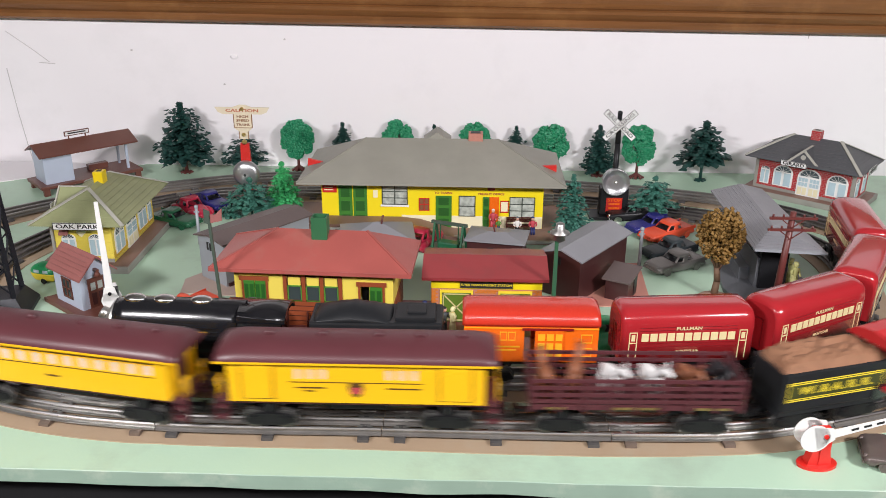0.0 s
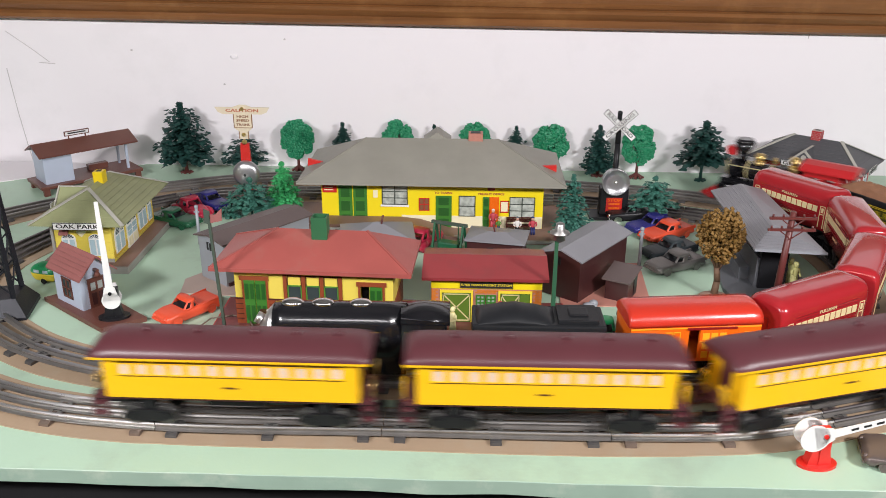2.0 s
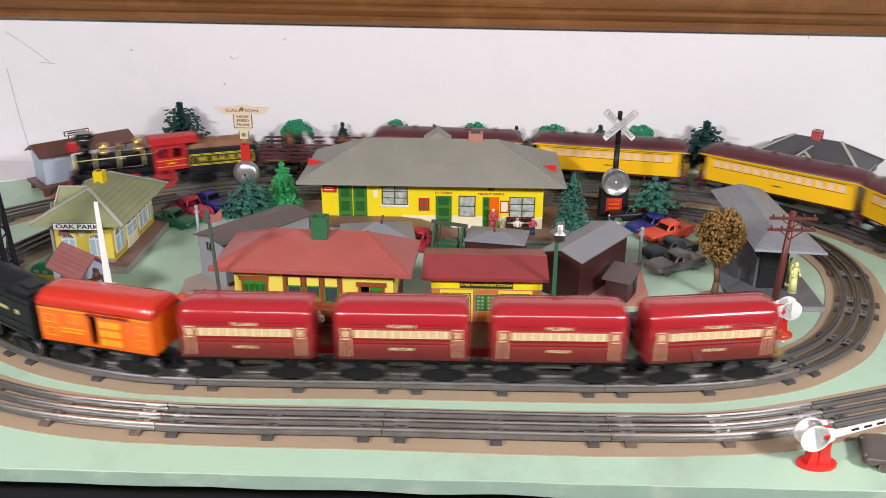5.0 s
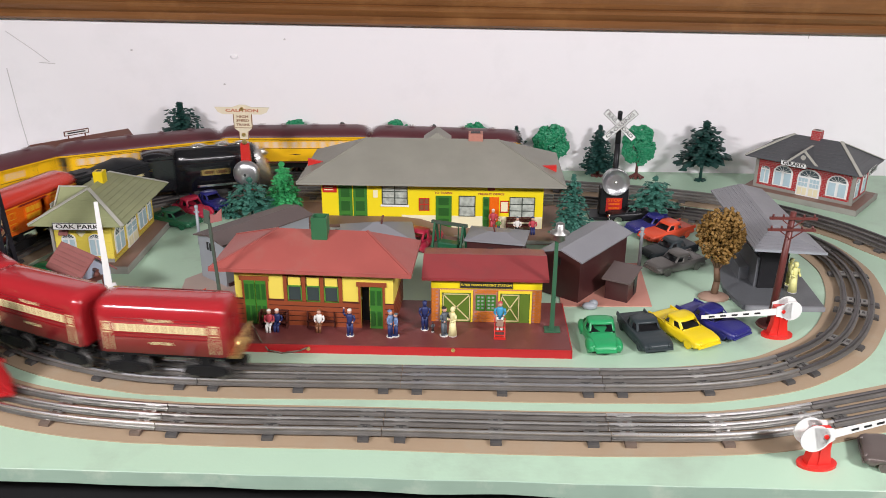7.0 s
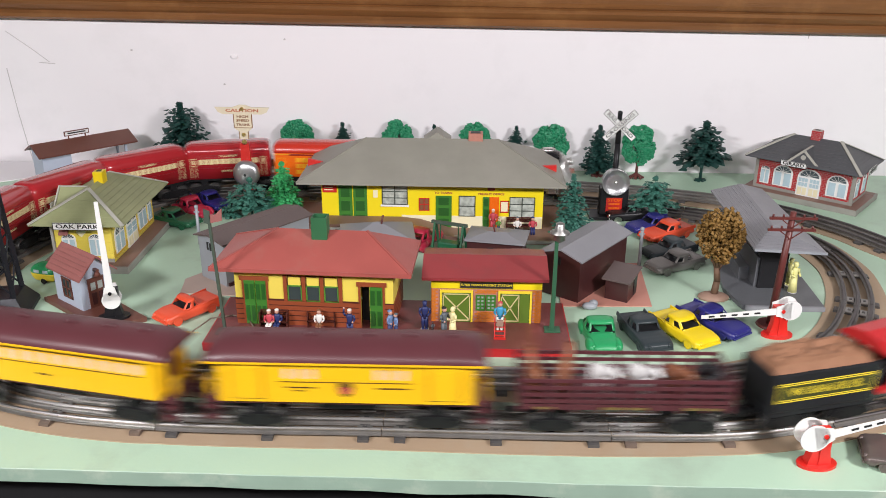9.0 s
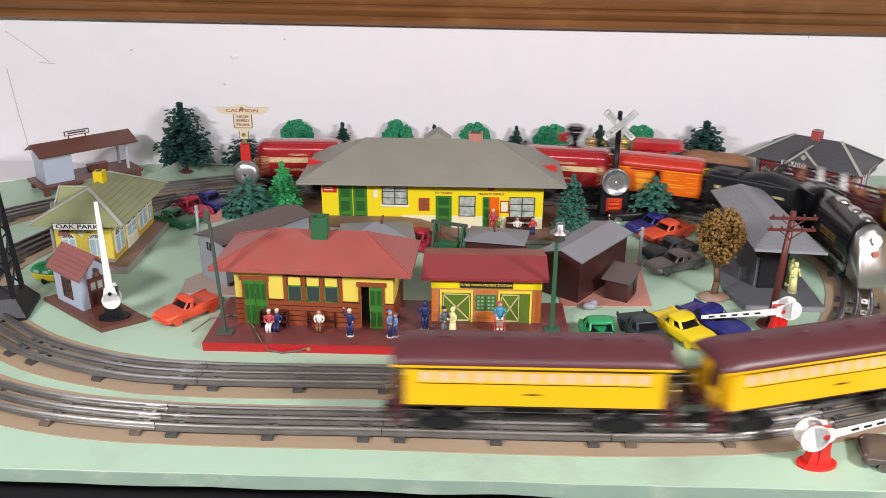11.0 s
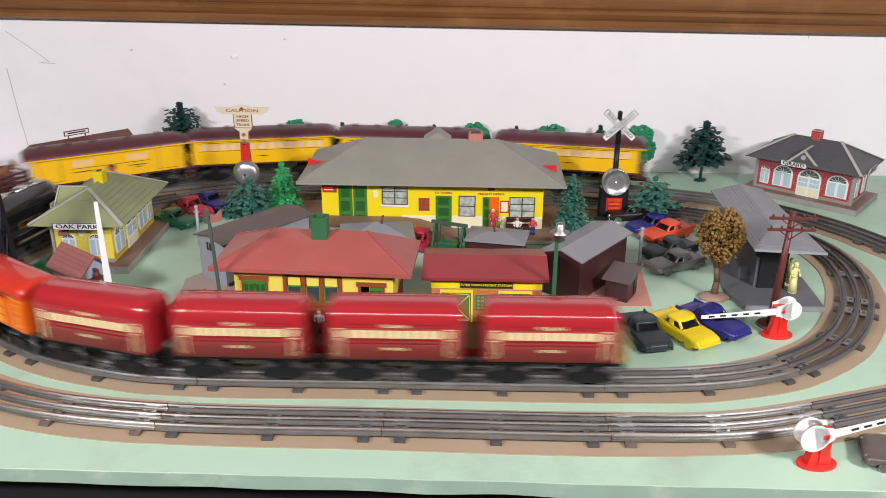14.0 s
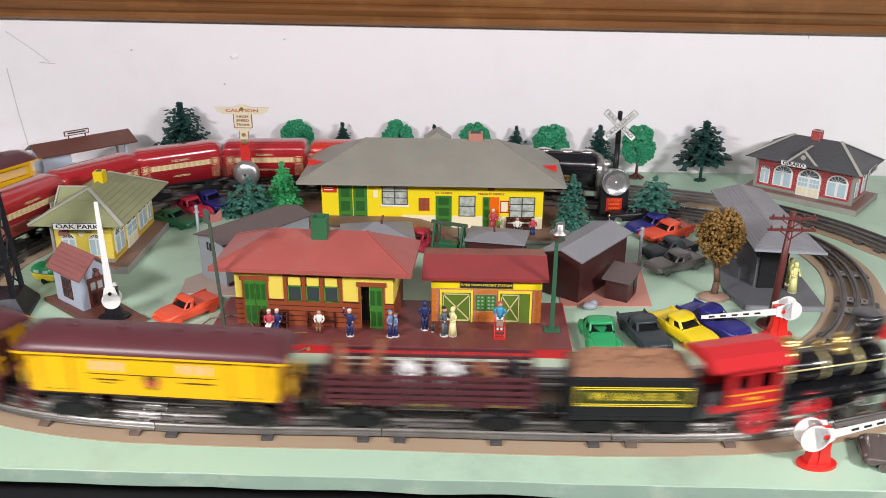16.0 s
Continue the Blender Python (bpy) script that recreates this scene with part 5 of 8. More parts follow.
    fr = thing("freight_station", pose(0, 0, 0), "small brick-printed tinplate freight station with dull red roof", "toy station")
    X0, X1, Y0, Y1, Z0, Z1 = -0.045, 0.0875, 0.215, 0.285, 0.011, 0.068
    px = lambda c: X0 + (c - 110) / 497 * (X1 - X0)
    pz = lambda c: Z0 + (435 - c) / 190 * 0.0565
    bm = bmesh.new()
    for b in ((X0, X1, Y0, Y0 + 0.002), (X0, X1, Y1 - 0.002, Y1), (X0, X0 + 0.002, Y0 + 0.002, Y1 - 0.002), (X1 - 0.002, X1, Y0 + 0.002, Y1 - 0.002)):
        bx(bm, *b, Z0, Z1)
    part("wall", bm, "brick_pale", fr)
    skip = ((px(146), px(300), Z0 - 1, pz(290)), (px(308), px(402), pz(382), pz(310)), (px(410), px(567), Z0 - 1, pz(298)))
    wall_bricks(fr, X0 + 0.0004, X1 - 0.0004, Z0, pz(286), lambda u, z, o: (u, Y0 - o, z), 0.0052, 0.0024, "brick_orange", skip=skip)
    wall_bricks(fr, Y0, Y1, Z0, Z1, lambda u, z, o: (X1 + o, u, z), 0.0052, 0.0024, "brick_orange")
    wall_bricks(fr, Y0, Y1, Z0, Z1, lambda u, z, o: (X0 - o, u, z), 0.0052, 0.0024, "brick_orange")
    box_part("fascia", "station_yellow", fr, X0 - 0.0004, X1 + 0.0004, Y0 - 0.001, Y0 + 0.0005, pz(285), pz(243))
    sg = box_part("sign_board", "print_black", fr, px(238), px(477), Y0 - 0.0018, Y0, pz(281), pz(253), "black name board with yellow letters")
    bm = bmesh.new()
    for q in ((238, 477, 281, 279.5), (238, 477, 254.5, 253), (238, 240, 281, 253), (475, 477, 281, 253)):
        bx(bm, px(q[0]), px(q[1]), Y0 - 0.0021, Y0 - 0.0016, pz(q[2]), pz(q[3]))
    part("sign_border", bm, "brass", sg)
    lettering("FLYER TOWN FREIGHT STATION", 0.0040, "line_yellow", fr, facing(px(357), Y0 - 0.0019, pz(267)), 0.061)
    for a, b, leaf in ((148, 298, 298), (412, 565, 508)):
        d = box_part("freight_door", "moss_green", fr, px(a), px(b), Y0 - 0.0008, Y0 + 0.0005, Z0, pz(294))
        bm = bmesh.new()
        bx(bm, px(a), px(a + 9), Y0 - 0.0016, Y0, Z0, pz(292))
        bx(bm, px(b - 9), px(b), Y0 - 0.0016, Y0, Z0, pz(292))
        bx(bm, px(a + 9), px(b - 9), Y0 - 0.0016, Y0, pz(303), pz(292))
        part("door_frame", bm, "line_yellow", d)
        bm = bmesh.new()
        l0, l1 = a + 13, leaf - (13 if leaf == b else 0)
        for q in ((l0, l0 + 4, 430, 308), (l1 - 4, l1, 430, 308), (l0, l1, 312, 308), (l0, l1, 430, 425)):
            bx(bm, px(q[0]), px(q[1]), Y0 - 0.0014, Y0, pz(q[2]), pz(q[3]))
        bar(bm, (px(l0), Y0 - 0.001, pz(428)), (px(l1), Y0 - 0.001, pz(310)), 0.0008, 0.0014)
        bar(bm, (px(l0), Y0 - 0.001, pz(310)), (px(l1), Y0 - 0.001, pz(428)), 0.0008, 0.0014)
        part("cross_brace", bm, "cream_gold", d)
    for a, b in ((314, 350), (361, 398)):
        paned_window(fr, px(a), px(b), Y0 - 0.0004, pz(378), pz(314), "glass_grey", "door_green", 2, 4, 0.0018)
    bm = bmesh.new()
    prism(bm, [(0.2060, 0.0690), (0.2055, 0.0730), (0.252, 0.0845), (0.300, 0.0730), (0.300, 0.0690), (0.252, 0.0810)], -0.0565, 0.0950, "x")
    part("roof", bm, "freight_roof", fr, "dull red tin roof")


def litho_station(name_text, m, wall, brick, roof_mat, label, chimney_mat, sign_side):
    """A small hipped tinplate station; its long front looks to -y."""
    st = thing("railway_station", m, label, "toy station", "lithographed tin stations")
    box_part("base", "stone_grey", st, -0.0996, 0.0996, -0.0612, 0.0612 if brick else 0.066, 0.0, 0.010, r=0.0006)
    bm = bmesh.new()
    bx(bm, -0.098, 0.098, -0.0595, -0.041, 0.010, 0.0106)
    bx(bm, 0.083, 0.098, -0.041, 0.041, 0.010, 0.0106)
    bx(bm, -0.096, 0.096, 0.042, 0.0595 if brick else 0.0642, 0.010, 0.0106)
    bx(bm, -0.098, -0.083, -0.041, 0.041, 0.010, 0.0106)
    part("walkway", bm, "platform_brown", st)
    X, Y, Z0, Z1 = 0.0824, 0.0417, 0.010, 0.070
    bm = bmesh.new()
    bx(bm, -X, X, -Y, Y, Z0, Z1)
    part("wall", bm, "brick_mortar" if brick else wall, st)
    fronts = ((-0.0665, 0.016, False), (-0.035, 0.034, False), (0.0105, 0.040, True), (0.0575, 0.035, False))
    sides = ((-0.019, 0.020, False), (0.019, 0.020, False))
    if brick:
        wall_bricks(st, -X, X, Z0 + 0.006, Z1, lambda u, z, o: (u, -Y - o, z), 0.0062, 0.0031, "brick_red")
        wall_bricks(st, -Y, Y, Z0 + 0.006, Z1, lambda u, z, o: (X + o, u, z), 0.0062, 0.0031, "brick_red")
        wall_bricks(st, -Y, Y, Z0 + 0.006, Z1, lambda u, z, o: (-X - o, u, z), 0.0062, 0.0031, "brick_red")
    if not brick:
        for u, v, place in ((-X, X, lambda u, z, o: (u, Y + o, z)), (-Y, Y, lambda u, z, o: (X + o, u, z)), (-Y, Y, lambda u, z, o: (-X - o, u, z))):
            wall_bricks(st, u, v, Z0 + 0.006, Z1, place, 0.0075, 0.0042, wall)
        b = bmesh.new()
        prism(b, [(-0.0075, 0.056), (0, 0.0635), (0.0075, 0.056), (0, 0.0485)], X + 0.0004, X + 0.0016, "x")
        part("diamond_emblem", b, "station_cream", st)
        for s_ in (-1, 1):
            box_part("side_band", "litho_mustard", st, -X, X, min(s_ * Y, s_ * (Y + 0.0006)), max(s_ * Y, s_ * (Y + 0.0006)), Z0 + 0.006, Z0 + 0.016)
        b = bmesh.new()
        prism(b, [(X + 0.0004, 0.063), (X + 0.009, 0.055), (X + 0.009, 0.0535), (X + 0.0004, 0.0600)], -0.029, -0.016, "y")
        part("awning", b, "dull_roof", st, "small faded red awning")
    box_part("plinth", "stone_grey", st, -X - 0.0007, X + 0.0007, -Y - 0.0007, Y, Z0, Z0 + 0.006)
    for cx in (-X, X):
        box_part("quoin", "stone_grey", st, cx - 0.003, cx + 0.003, -Y - 0.0009, -Y + 0.003, Z0, Z1)

    def arch(x, w, door, turn):
        h0, h1 = (Z0 + 0.001, 0.045) if door else (Z0 + 0.010, 0.0455)
        r = w / 2
        pts = [(x - r, h0), (x + r, h0)] + [(x + r * math.cos(t), h1 + r * 0.75 * math.sin(t)) for t in np.linspace(0, math.pi, 9)]
        def build(scale_, d0, d1, nm, mm, parent):
            cx, cz = x, (h0 + h1) / 2
            b = bmesh.new()
            prism(b, [(cx + (u - cx) * scale_, max(h0 if door else 0, cz + (v - cz) * scale_)) for u, v in pts], d0, d1, "y")
            if turn is not None:
                bmesh.ops.transform(b, matrix=turn, verts=b.verts[:])
            return part(nm, b, mm, parent)
        nm = "door" if door else "window"
        fr_ = build(1.0, -0.0012, 0.0005, nm, "white_paint", st)
        if door:
            for s in (-1, 1):
                cells = [(0.10, 0.44, Z0 + 0.003, 0.026, "station_cream"), (0.52, 0.86, Z0 + 0.003, 0.026, "station_cream")]
                cells += [(u, u + 0.22, v, v + 0.0064, "glass_blue") for u in (0.10, 0.37, 0.64) for v in (0.0285, 0.0365)]
                for u0, u1, z0, z1, mm in cells:
                    b = bmesh.new()
                    bx(b, x + s * r * u0, x + s * r * u1, -0.0018, -0.001, z0, z1)
                    if turn is not None:
                        bmesh.ops.transform(b, matrix=turn, verts=b.verts[:])
                    part("door_panel", b, mm, fr_)
        else:
            for s in ((-1, 1) if w > 0.014 else (0,)):
                b = bmesh.new()
                if s:
                    bx(b, x + s * r * 0.14, x + s * r * 0.82, -0.0018, -0.001, h0 + 0.002, h1 - 0.001)
                else:
                    bx(b, x - r * 0.6, x + r * 0.6, -0.0018, -0.001, h0 + 0.002, h1 - 0.001)
                if turn is not None:
                    bmesh.ops.transform(b, matrix=turn, verts=b.verts[:])
                part("pane", b, "glass_blue", fr_)
        b = bmesh.new()
        lun = [(x + r * 0.80 * math.cos(t), h1 + 0.0015 + r * 0.56 * math.sin(t)) for t in np.linspace(0, math.pi, 9)]
        prism(b, lun, -0.0016, -0.001, "y")
        if turn is not None:
            bmesh.ops.transform(b, matrix=turn, verts=b.verts[:])
        part("lunette", b, "fan_glass", fr_)
        b = bmesh.new()
        for k in range(1, 6):
            t = math.pi * k / 6
            p = Vector((x, -0.0019, h1 + 0.001)), Vector((x + r * 0.82 * math.cos(t), -0.0019, h1 + 0.001 + r * 0.58 * math.sin(t)))
            bar(b, p[0], p[1], 0.0006, 0.0006)
        if turn is not None:
            bmesh.ops.transform(b, matrix=turn, verts=b.verts[:])
        part("fanlight", b, "white_paint", fr_)

    for x, w, d in fronts:
        arch(x, w, d, pose(0, -Y - 0.0002, 0))
    for x, w, d in fronts:
        arch(-x, w, d, pose(0, Y + 0.0002, 0, 0, 0, 180))
    for s in (-1, 1):
        for x, w, d in sides:
            arch(x, w, d, pose(s * (X + 0.0002), 0, 0, 0, 0, 90 * s))
    bm = bmesh.new()
    RX, RY, ZE, ZR = 0.0976, 0.0658, 0.0690, 0.1055
    hip(bm, -RX, RX, -RY, RY, ZE, -0.040, 0.040, 0.0, ZR, 0.0014)
    roof = part("roof", bm, roof_mat, st, "printed shingle hipped roof")
    for s in (-1, 1):
        for t in (-1, 1):
            bm = bmesh.new()
            bar(bm, (s * 0.040, 0, ZR + 0.0006), (s * RX, t * RY, ZE + 0.0022), 0.0055, 0.0012)
            part("hip_strip", bm, "hip_strip", roof)
    # rows of shingles
    for k in range(1, 9):
        f = k / 9
        z = ZE + 0.0014 + (ZR - ZE - 0.0014) * f + 0.0002
        for s in (-1, 1):
            bm = bmesh.new()
            bar(bm, (-RX + (RX - 0.040) * f, s * RY * (1 - f), z), (RX - (RX - 0.040) * f, s * RY * (1 - f), z), 0.0010, 0.0002)
            part("shingle_course", bm, roof_mat, roof)
            bm = bmesh.new()
            bar(bm, (s * (RX - (RX - 0.040) * f), -RY * (1 - f), z), (s * (RX - (RX - 0.040) * f), RY * (1 - f), z), 0.0010, 0.0002)
            part("shingle_course", bm, roof_mat, roof)
    # front dormer gable
    bm = bmesh.new()
    prism(bm, [(-0.023, 0.0725), (0.023, 0.0725), (0.0, 0.0945)], -0.060, -0.016, "y")
    dm = part("dormer", bm, roof_mat, roof)
    for s in (-1, 1):
        b = bmesh.new()
        bar(b, (0, -0.0605, 0.0950), (s * 0.025, -0.0605, 0.0715), 0.002, 0.0036)
        bar(b, (0, -0.059, 0.0953), (0, -0.017, 0.0953), 0.004, 0.001) if s > 0 else None
        part("bargeboard", b, "hip_strip", dm)
    b = bmesh.new()
    cyl(b, (0, -0.0602, 0.083), (0, -0.0612, 0.083), 0.0042)
    part("round_window", b, "hip_strip", dm)
    ch = box_part("chimney", chimney_mat, st, -0.010, 0.006, -0.006, 0.008, 0.098, 0.119, r=0.0005)
    if brick:
        wall_bricks(ch, -0.010, 0.006, 0.1005, 0.119, lambda u, z, o: (u, -0.006 - o, z), 0.005, 0.003, "brick_red")
        wall_bricks(ch, -0.006, 0.008, 0.1005, 0.119, lambda u, z, o: (0.006 + o, u, z), 0.005, 0.003, "brick_red")
    box_part("flue", "print_black", ch, -0.006, 0.002, -0.002, 0.004, 0.1185, 0.1196)
    # name boards
    for side in (["front", "right"] if sign_side == "right" else ["front", "left"]):
        if side == "front":
            mm, w = facing(-0.012 if brick else 0.0, -RY - 0.003, 0.0705), 0.036
        elif side == "right":
            mm, w = facing(RX + 0.003, -0.01 if brick else 0.004, 0.0705, 90), 0.034 if brick else 0.060
        else:
            mm, w = facing(-RX - 0.003, 0.004, 0.0625, -90), 0.070
        bm = bmesh.new()
        h = 0.0046 if w < 0.05 else 0.0052
        bx(bm, -w / 2 - 0.004, w / 2 + 0.004, -h, h, -0.0012, 0.0)
        sb = part("name_board", bm, "white_paint", st, "white name board with black letters", mm)
        bm = bmesh.new()
        for q in ((-w / 2 - 0.004, w / 2 + 0.004, h - 0.0008, h), (-w / 2 - 0.004, w / 2 + 0.004, -h, -h + 0.0008), (-w / 2 - 0.004, -w / 2 - 0.0032, -h, h), (w / 2 + 0.0032, w / 2 + 0.004, -h, h)):
            bx(bm, *q, -0.0004, 0.0003)
        part("board_border", bm, "print_black", sb)
        lettering(name_text, 0.0082, "print_black", sb, pose(0, 0, 0.0002), w)
    return st


def shanty():
    sh = thing("crossing_shanty", pose(0, 0, 0), "pale blue crossing shanty with brown shingle roof on a brown base", "toy hut")
    # base: a slab turned 38 degrees
    base = [(-0.5535, 0.2690), (-0.4450, 0.1860), (-0.4000, 0.2185), (-0.5090, 0.3060)]
    bm = bmesh.new()
    prism(bm, base, 0, 0.006, "z")
    part("base", bm, "brown_plastic", sh)
    m = pose(-0.4965, 0.2665, 0.006, 0, 0, -36)
    bm = bmesh.new()
    # gable ends look along local x
    prism(bm, [(-0.022, 0), (0.022, 0), (0.022, 0.0475), (0, 0.0675), (-0.022, 0.0475)], -0.0305, 0.0305, "x")
    part("wall", bm, "blue_plastic", sh, m=m)
    for s in (-1, 1):
        bm = bmesh.new()
        prism(bm, [(0, 0.0710), (s * 0.0265, 0.0450), (s * 0.0265, 0.0425), (0, 0.0682)], -0.039, 0.039, "x")
        r = part("roof_slope", bm, "dull_roof", sh, "reddish-brown shingle roof", m)
        for k in range(1, 6):
            f = k / 6
            bm = bmesh.new()
            bar(bm, (-0.039, s * 0.0265 * f, 0.0713 - 0.026 * f), (0.039, s * 0.0265 * f, 0.0713 - 0.026 * f), 0.001, 0.0006)
            part("shingle_course", bm, "dull_roof", r)
    # window on the front side (local -y), door on the right gable (local +x)
    win = box_part("window", "glass_dark", sh, -0.009, 0.009, -0.0228, -0.0215, 0.012, 0.036)
    win.matrix_basis = m
    bm = bmesh.new()
    for q in ((-0.0105, -0.008, 0.010, 0.038), (0.008, 0.0105, 0.010, 0.038), (-0.0012, 0.0012, 0.010, 0.038), (-0.0105, 0.0105, 0.010, 0.0125), (-0.0105, 0.0105, 0.0355, 0.038), (-0.0105, 0.0105, 0.023, 0.025)):
        bx(bm, q[0], q[1], -0.0235, -0.022, q[2], q[3])
    part("window_frame", bm, "brown_plastic", win)
    bm = bmesh.new()
    bx(bm, 0.0303, 0.0317, -0.012, 0.010, 0.0, 0.040)
    d = part("door", bm, "brown_plastic", sh, "brown panelled door with glazed top", m)
    for y in (-0.0085, 0.001):
        box_part("door_pane", "glass_grey", d, 0.0316, 0.0321, y, y + 0.0065, 0.024, 0.034)
        box_part("door_panel", "dark_brown_plastic", d, 0.0316, 0.0321, y, y + 0.0065, 0.004, 0.020)
    bm = bmesh.new()
    bx(bm, 0.0302, 0.0387, -0.002, 0.002, 0.049, 0.052)
    cyl(bm, (0.036, 0, 0.049), (0.036, 0, 0.043), 0.002, 0.005)
    part("bell_lamp", bm, "brown_plastic", sh, m=m)


def back_shelter():
    st = thing("platform_shelter", pose(-0.7233, 0.7532, 0, 0, 0, 44), "pale blue plastic wayside station with brown roof and deck", "toy station")
    bm = bmesh.new()
    rbx(bm, -0.072, 0.112, -0.040, 0.036, 0.012, 0.018, 0.001)
    for x in (-0.068, 0.015, 0.098):
        bx(bm, x, x + 0.01, -0.039, -0.031, 0, 0.012)
        bx(bm, x, x + 0.01, 0.026, 0.034, 0, 0.012)
    part("deck", bm, "brown_plastic", st)
    bm = bmesh.new()
    rbx(bm, -0.060, -0.010, -0.030, 0.022, 0.018, 0.0715, 0.0006)
    part("waiting_room", bm, "blue_plastic", st)
    for x, y in ((0.092, -0.022), (0.092, 0.020)):
        box_part("post", "blue_plastic", st, x - 0.002, x + 0.002, y - 0.002, y + 0.002, 0.018, 0.0725)
    bm = bmesh.new()
    prism(bm, [(-0.0372, 0.0700), (0, 0.0860), (0.0372, 0.0700), (0.0372, 0.0675), (0, 0.0830), (-0.0372, 0.0675)], -0.067, 0.110, "x")
    part("roof", bm, "brown_plastic", st)
    box_part("bench", "brown_plastic", st, 0.030, 0.066, 0.008, 0.020, 0.018, 0.028)
    sg = box_part("name_board", "white_paint", st, -0.006, 0.036, -0.001, 0.001, 0.0915, 0.0985, "small white name board with unreadable marks")
    bm = bmesh.new()
    for q in ((-0.007, 0.037, 0.0980, 0.0993), (-0.007, 0.037, 0.0907, 0.0920), (-0.007, -0.0057, 0.0907, 0.0993), (0.0357, 0.037, 0.0907, 0.0993)):
        bx(bm, q[0], q[1], -0.0016, 0.0016, q[2], q[3])
    part("board_border", bm, "brown_plastic", sg)
    box_part("name_mark", "print_black", sg, -0.001, 0.031, -0.0014, 0, 0.0940, 0.0963)
    for x in (0.0, 0.030):
        box_part("sign_post", "brown_plastic", st, x - 0.001, x + 0.001, -0.001, 0.001, 0.083, 0.0915)


def side_shelter():
    st = thing("platform_shelter", pose(0, 0, 0), "grey plastic station platform with a long hipped shelter roof", "toy station")
    bm = bmesh.new()
    prism(bm, [(0.343, 0.34), (0.353, 0.286), (0.458, 0.284), (0.462, 0.40), (0.452, 0.60), (0.372, 0.60)], 0.0, 0.006, "z")
    part("deck", bm, "dark_grey_plastic", st)
    bm = bmesh.new()
    bx(bm, 0.356, 0.457, 0.281, 0.2845, 0.001, 0.0072)
    part("deck_edge", bm, "silver_roof", st)
    bm = bmesh.new()
    v = [bm.verts.new(p) for p in ((0.366, 0.311, 0.0722), (0.4553, 0.302, 0.0722), (0.452, 0.560, 0.0722), (0.3705, 0.5506, 0.0722), (0.366, 0.311, 0.0745), (0.4553, 0.302, 0.0745), (0.452, 0.560, 0.0745), (0.3705, 0.5506, 0.0745), (0.4056, 0.3675, 0.0875), (0.413, 0.545, 0.0875))]
    for f in ((3, 2, 1, 0), (0, 1, 5, 4), (1, 2, 6, 5), (2, 3, 7, 6), (3, 0, 4, 7), (4, 5, 8), (5, 6, 9, 8), (6, 7, 9), (7, 4, 8, 9)):
        bm.faces.new([v[i] for i in f])
    roof = part("roof", bm, "silver_roof", st, "grey ribbed shelter roof")
    for k in range(1, 9):
        f = k / 9
        bm = bmesh.new()
        a = Vector((0.366, 0.311, 0.0748)).lerp(Vector((0.4056, 0.3675, 0.0878)), f)
        b = Vector((0.4553, 0.302, 0.0748)).lerp(Vector((0.4056, 0.3675, 0.0878)), f)
        c = Vector((0.3705, 0.5506, 0.0748)).lerp(Vector((0.413, 0.545, 0.0878)), f)
        bar(bm, a, b, 0.001, 0.0003)
        bar(bm, a, c, 0.001, 0.0003)
        part("shingle_course", bm, "silver_roof", roof)
    bm = bmesh.new()
    bar(bm, (0.366, 0.3095, 0.0740), (0.4553, 0.3005, 0.0740), 0.003, 0.003)
    part("gutter", bm, "grey_plastic", roof)
    for y in (0.345, 0.43, 0.53):
        bm = bmesh.new()
        bx(bm, 0.388, 0.424, y - 0.004, y + 0.004, 0.006, 0.0722)
        part("support_wall", bm, "black_plastic", st)
    box_part("back_wall", "dark_grey_plastic", st, 0.384, 0.388, 0.345, 0.54, 0.006, 0.050)
    box_part("bench", "dark_grey_plastic", st, 0.370, 0.384, 0.37, 0.42, 0.006, 0.024)


def shed(label, m, w, l, wall_h, ridge_h, wall_mat, roof_mat, windows, over=0.005):
    """A gabled shed; its gable looks to -y, w wide and l long."""
    st = thing("shed", m, label, "toy shed", "plastic sheds")
    bm = bmesh.new()
    prism(bm, [(-w / 2, 0), (w / 2, 0), (w / 2, wall_h), (0, ridge_h - 0.002), (-w / 2, wall_h)], -l / 2, l / 2, "y")
    part("wall", bm, wall_mat, st)
    k = (ridge_h - wall_h) / (w / 2)
    for s in (-1, 1):
        bm = bmesh.new()
        e = w / 2 + over
        prism(bm, [(0, ridge_h + 0.0005), (s * e, ridge_h - k * e), (s * e, ridge_h - k * e - 0.002), (0, ridge_h - 0.0018)], -l / 2 - over, l / 2 + over, "y")
        part("roof_slope", bm, roof_mat, st)
    for x, z, ww, hh in windows:
        bm = bmesh.new()
        bx(bm, x - ww / 2, x + ww / 2, -l / 2 - 0.0008, -l / 2 + 0.001, z, z + hh)
        wn = part("window", bm, "print_black", st)
        box_part("window_bar", wall_mat, wn, x - 0.0005, x + 0.0005, -l / 2 - 0.0012, -l / 2, z, z + hh)
    return st


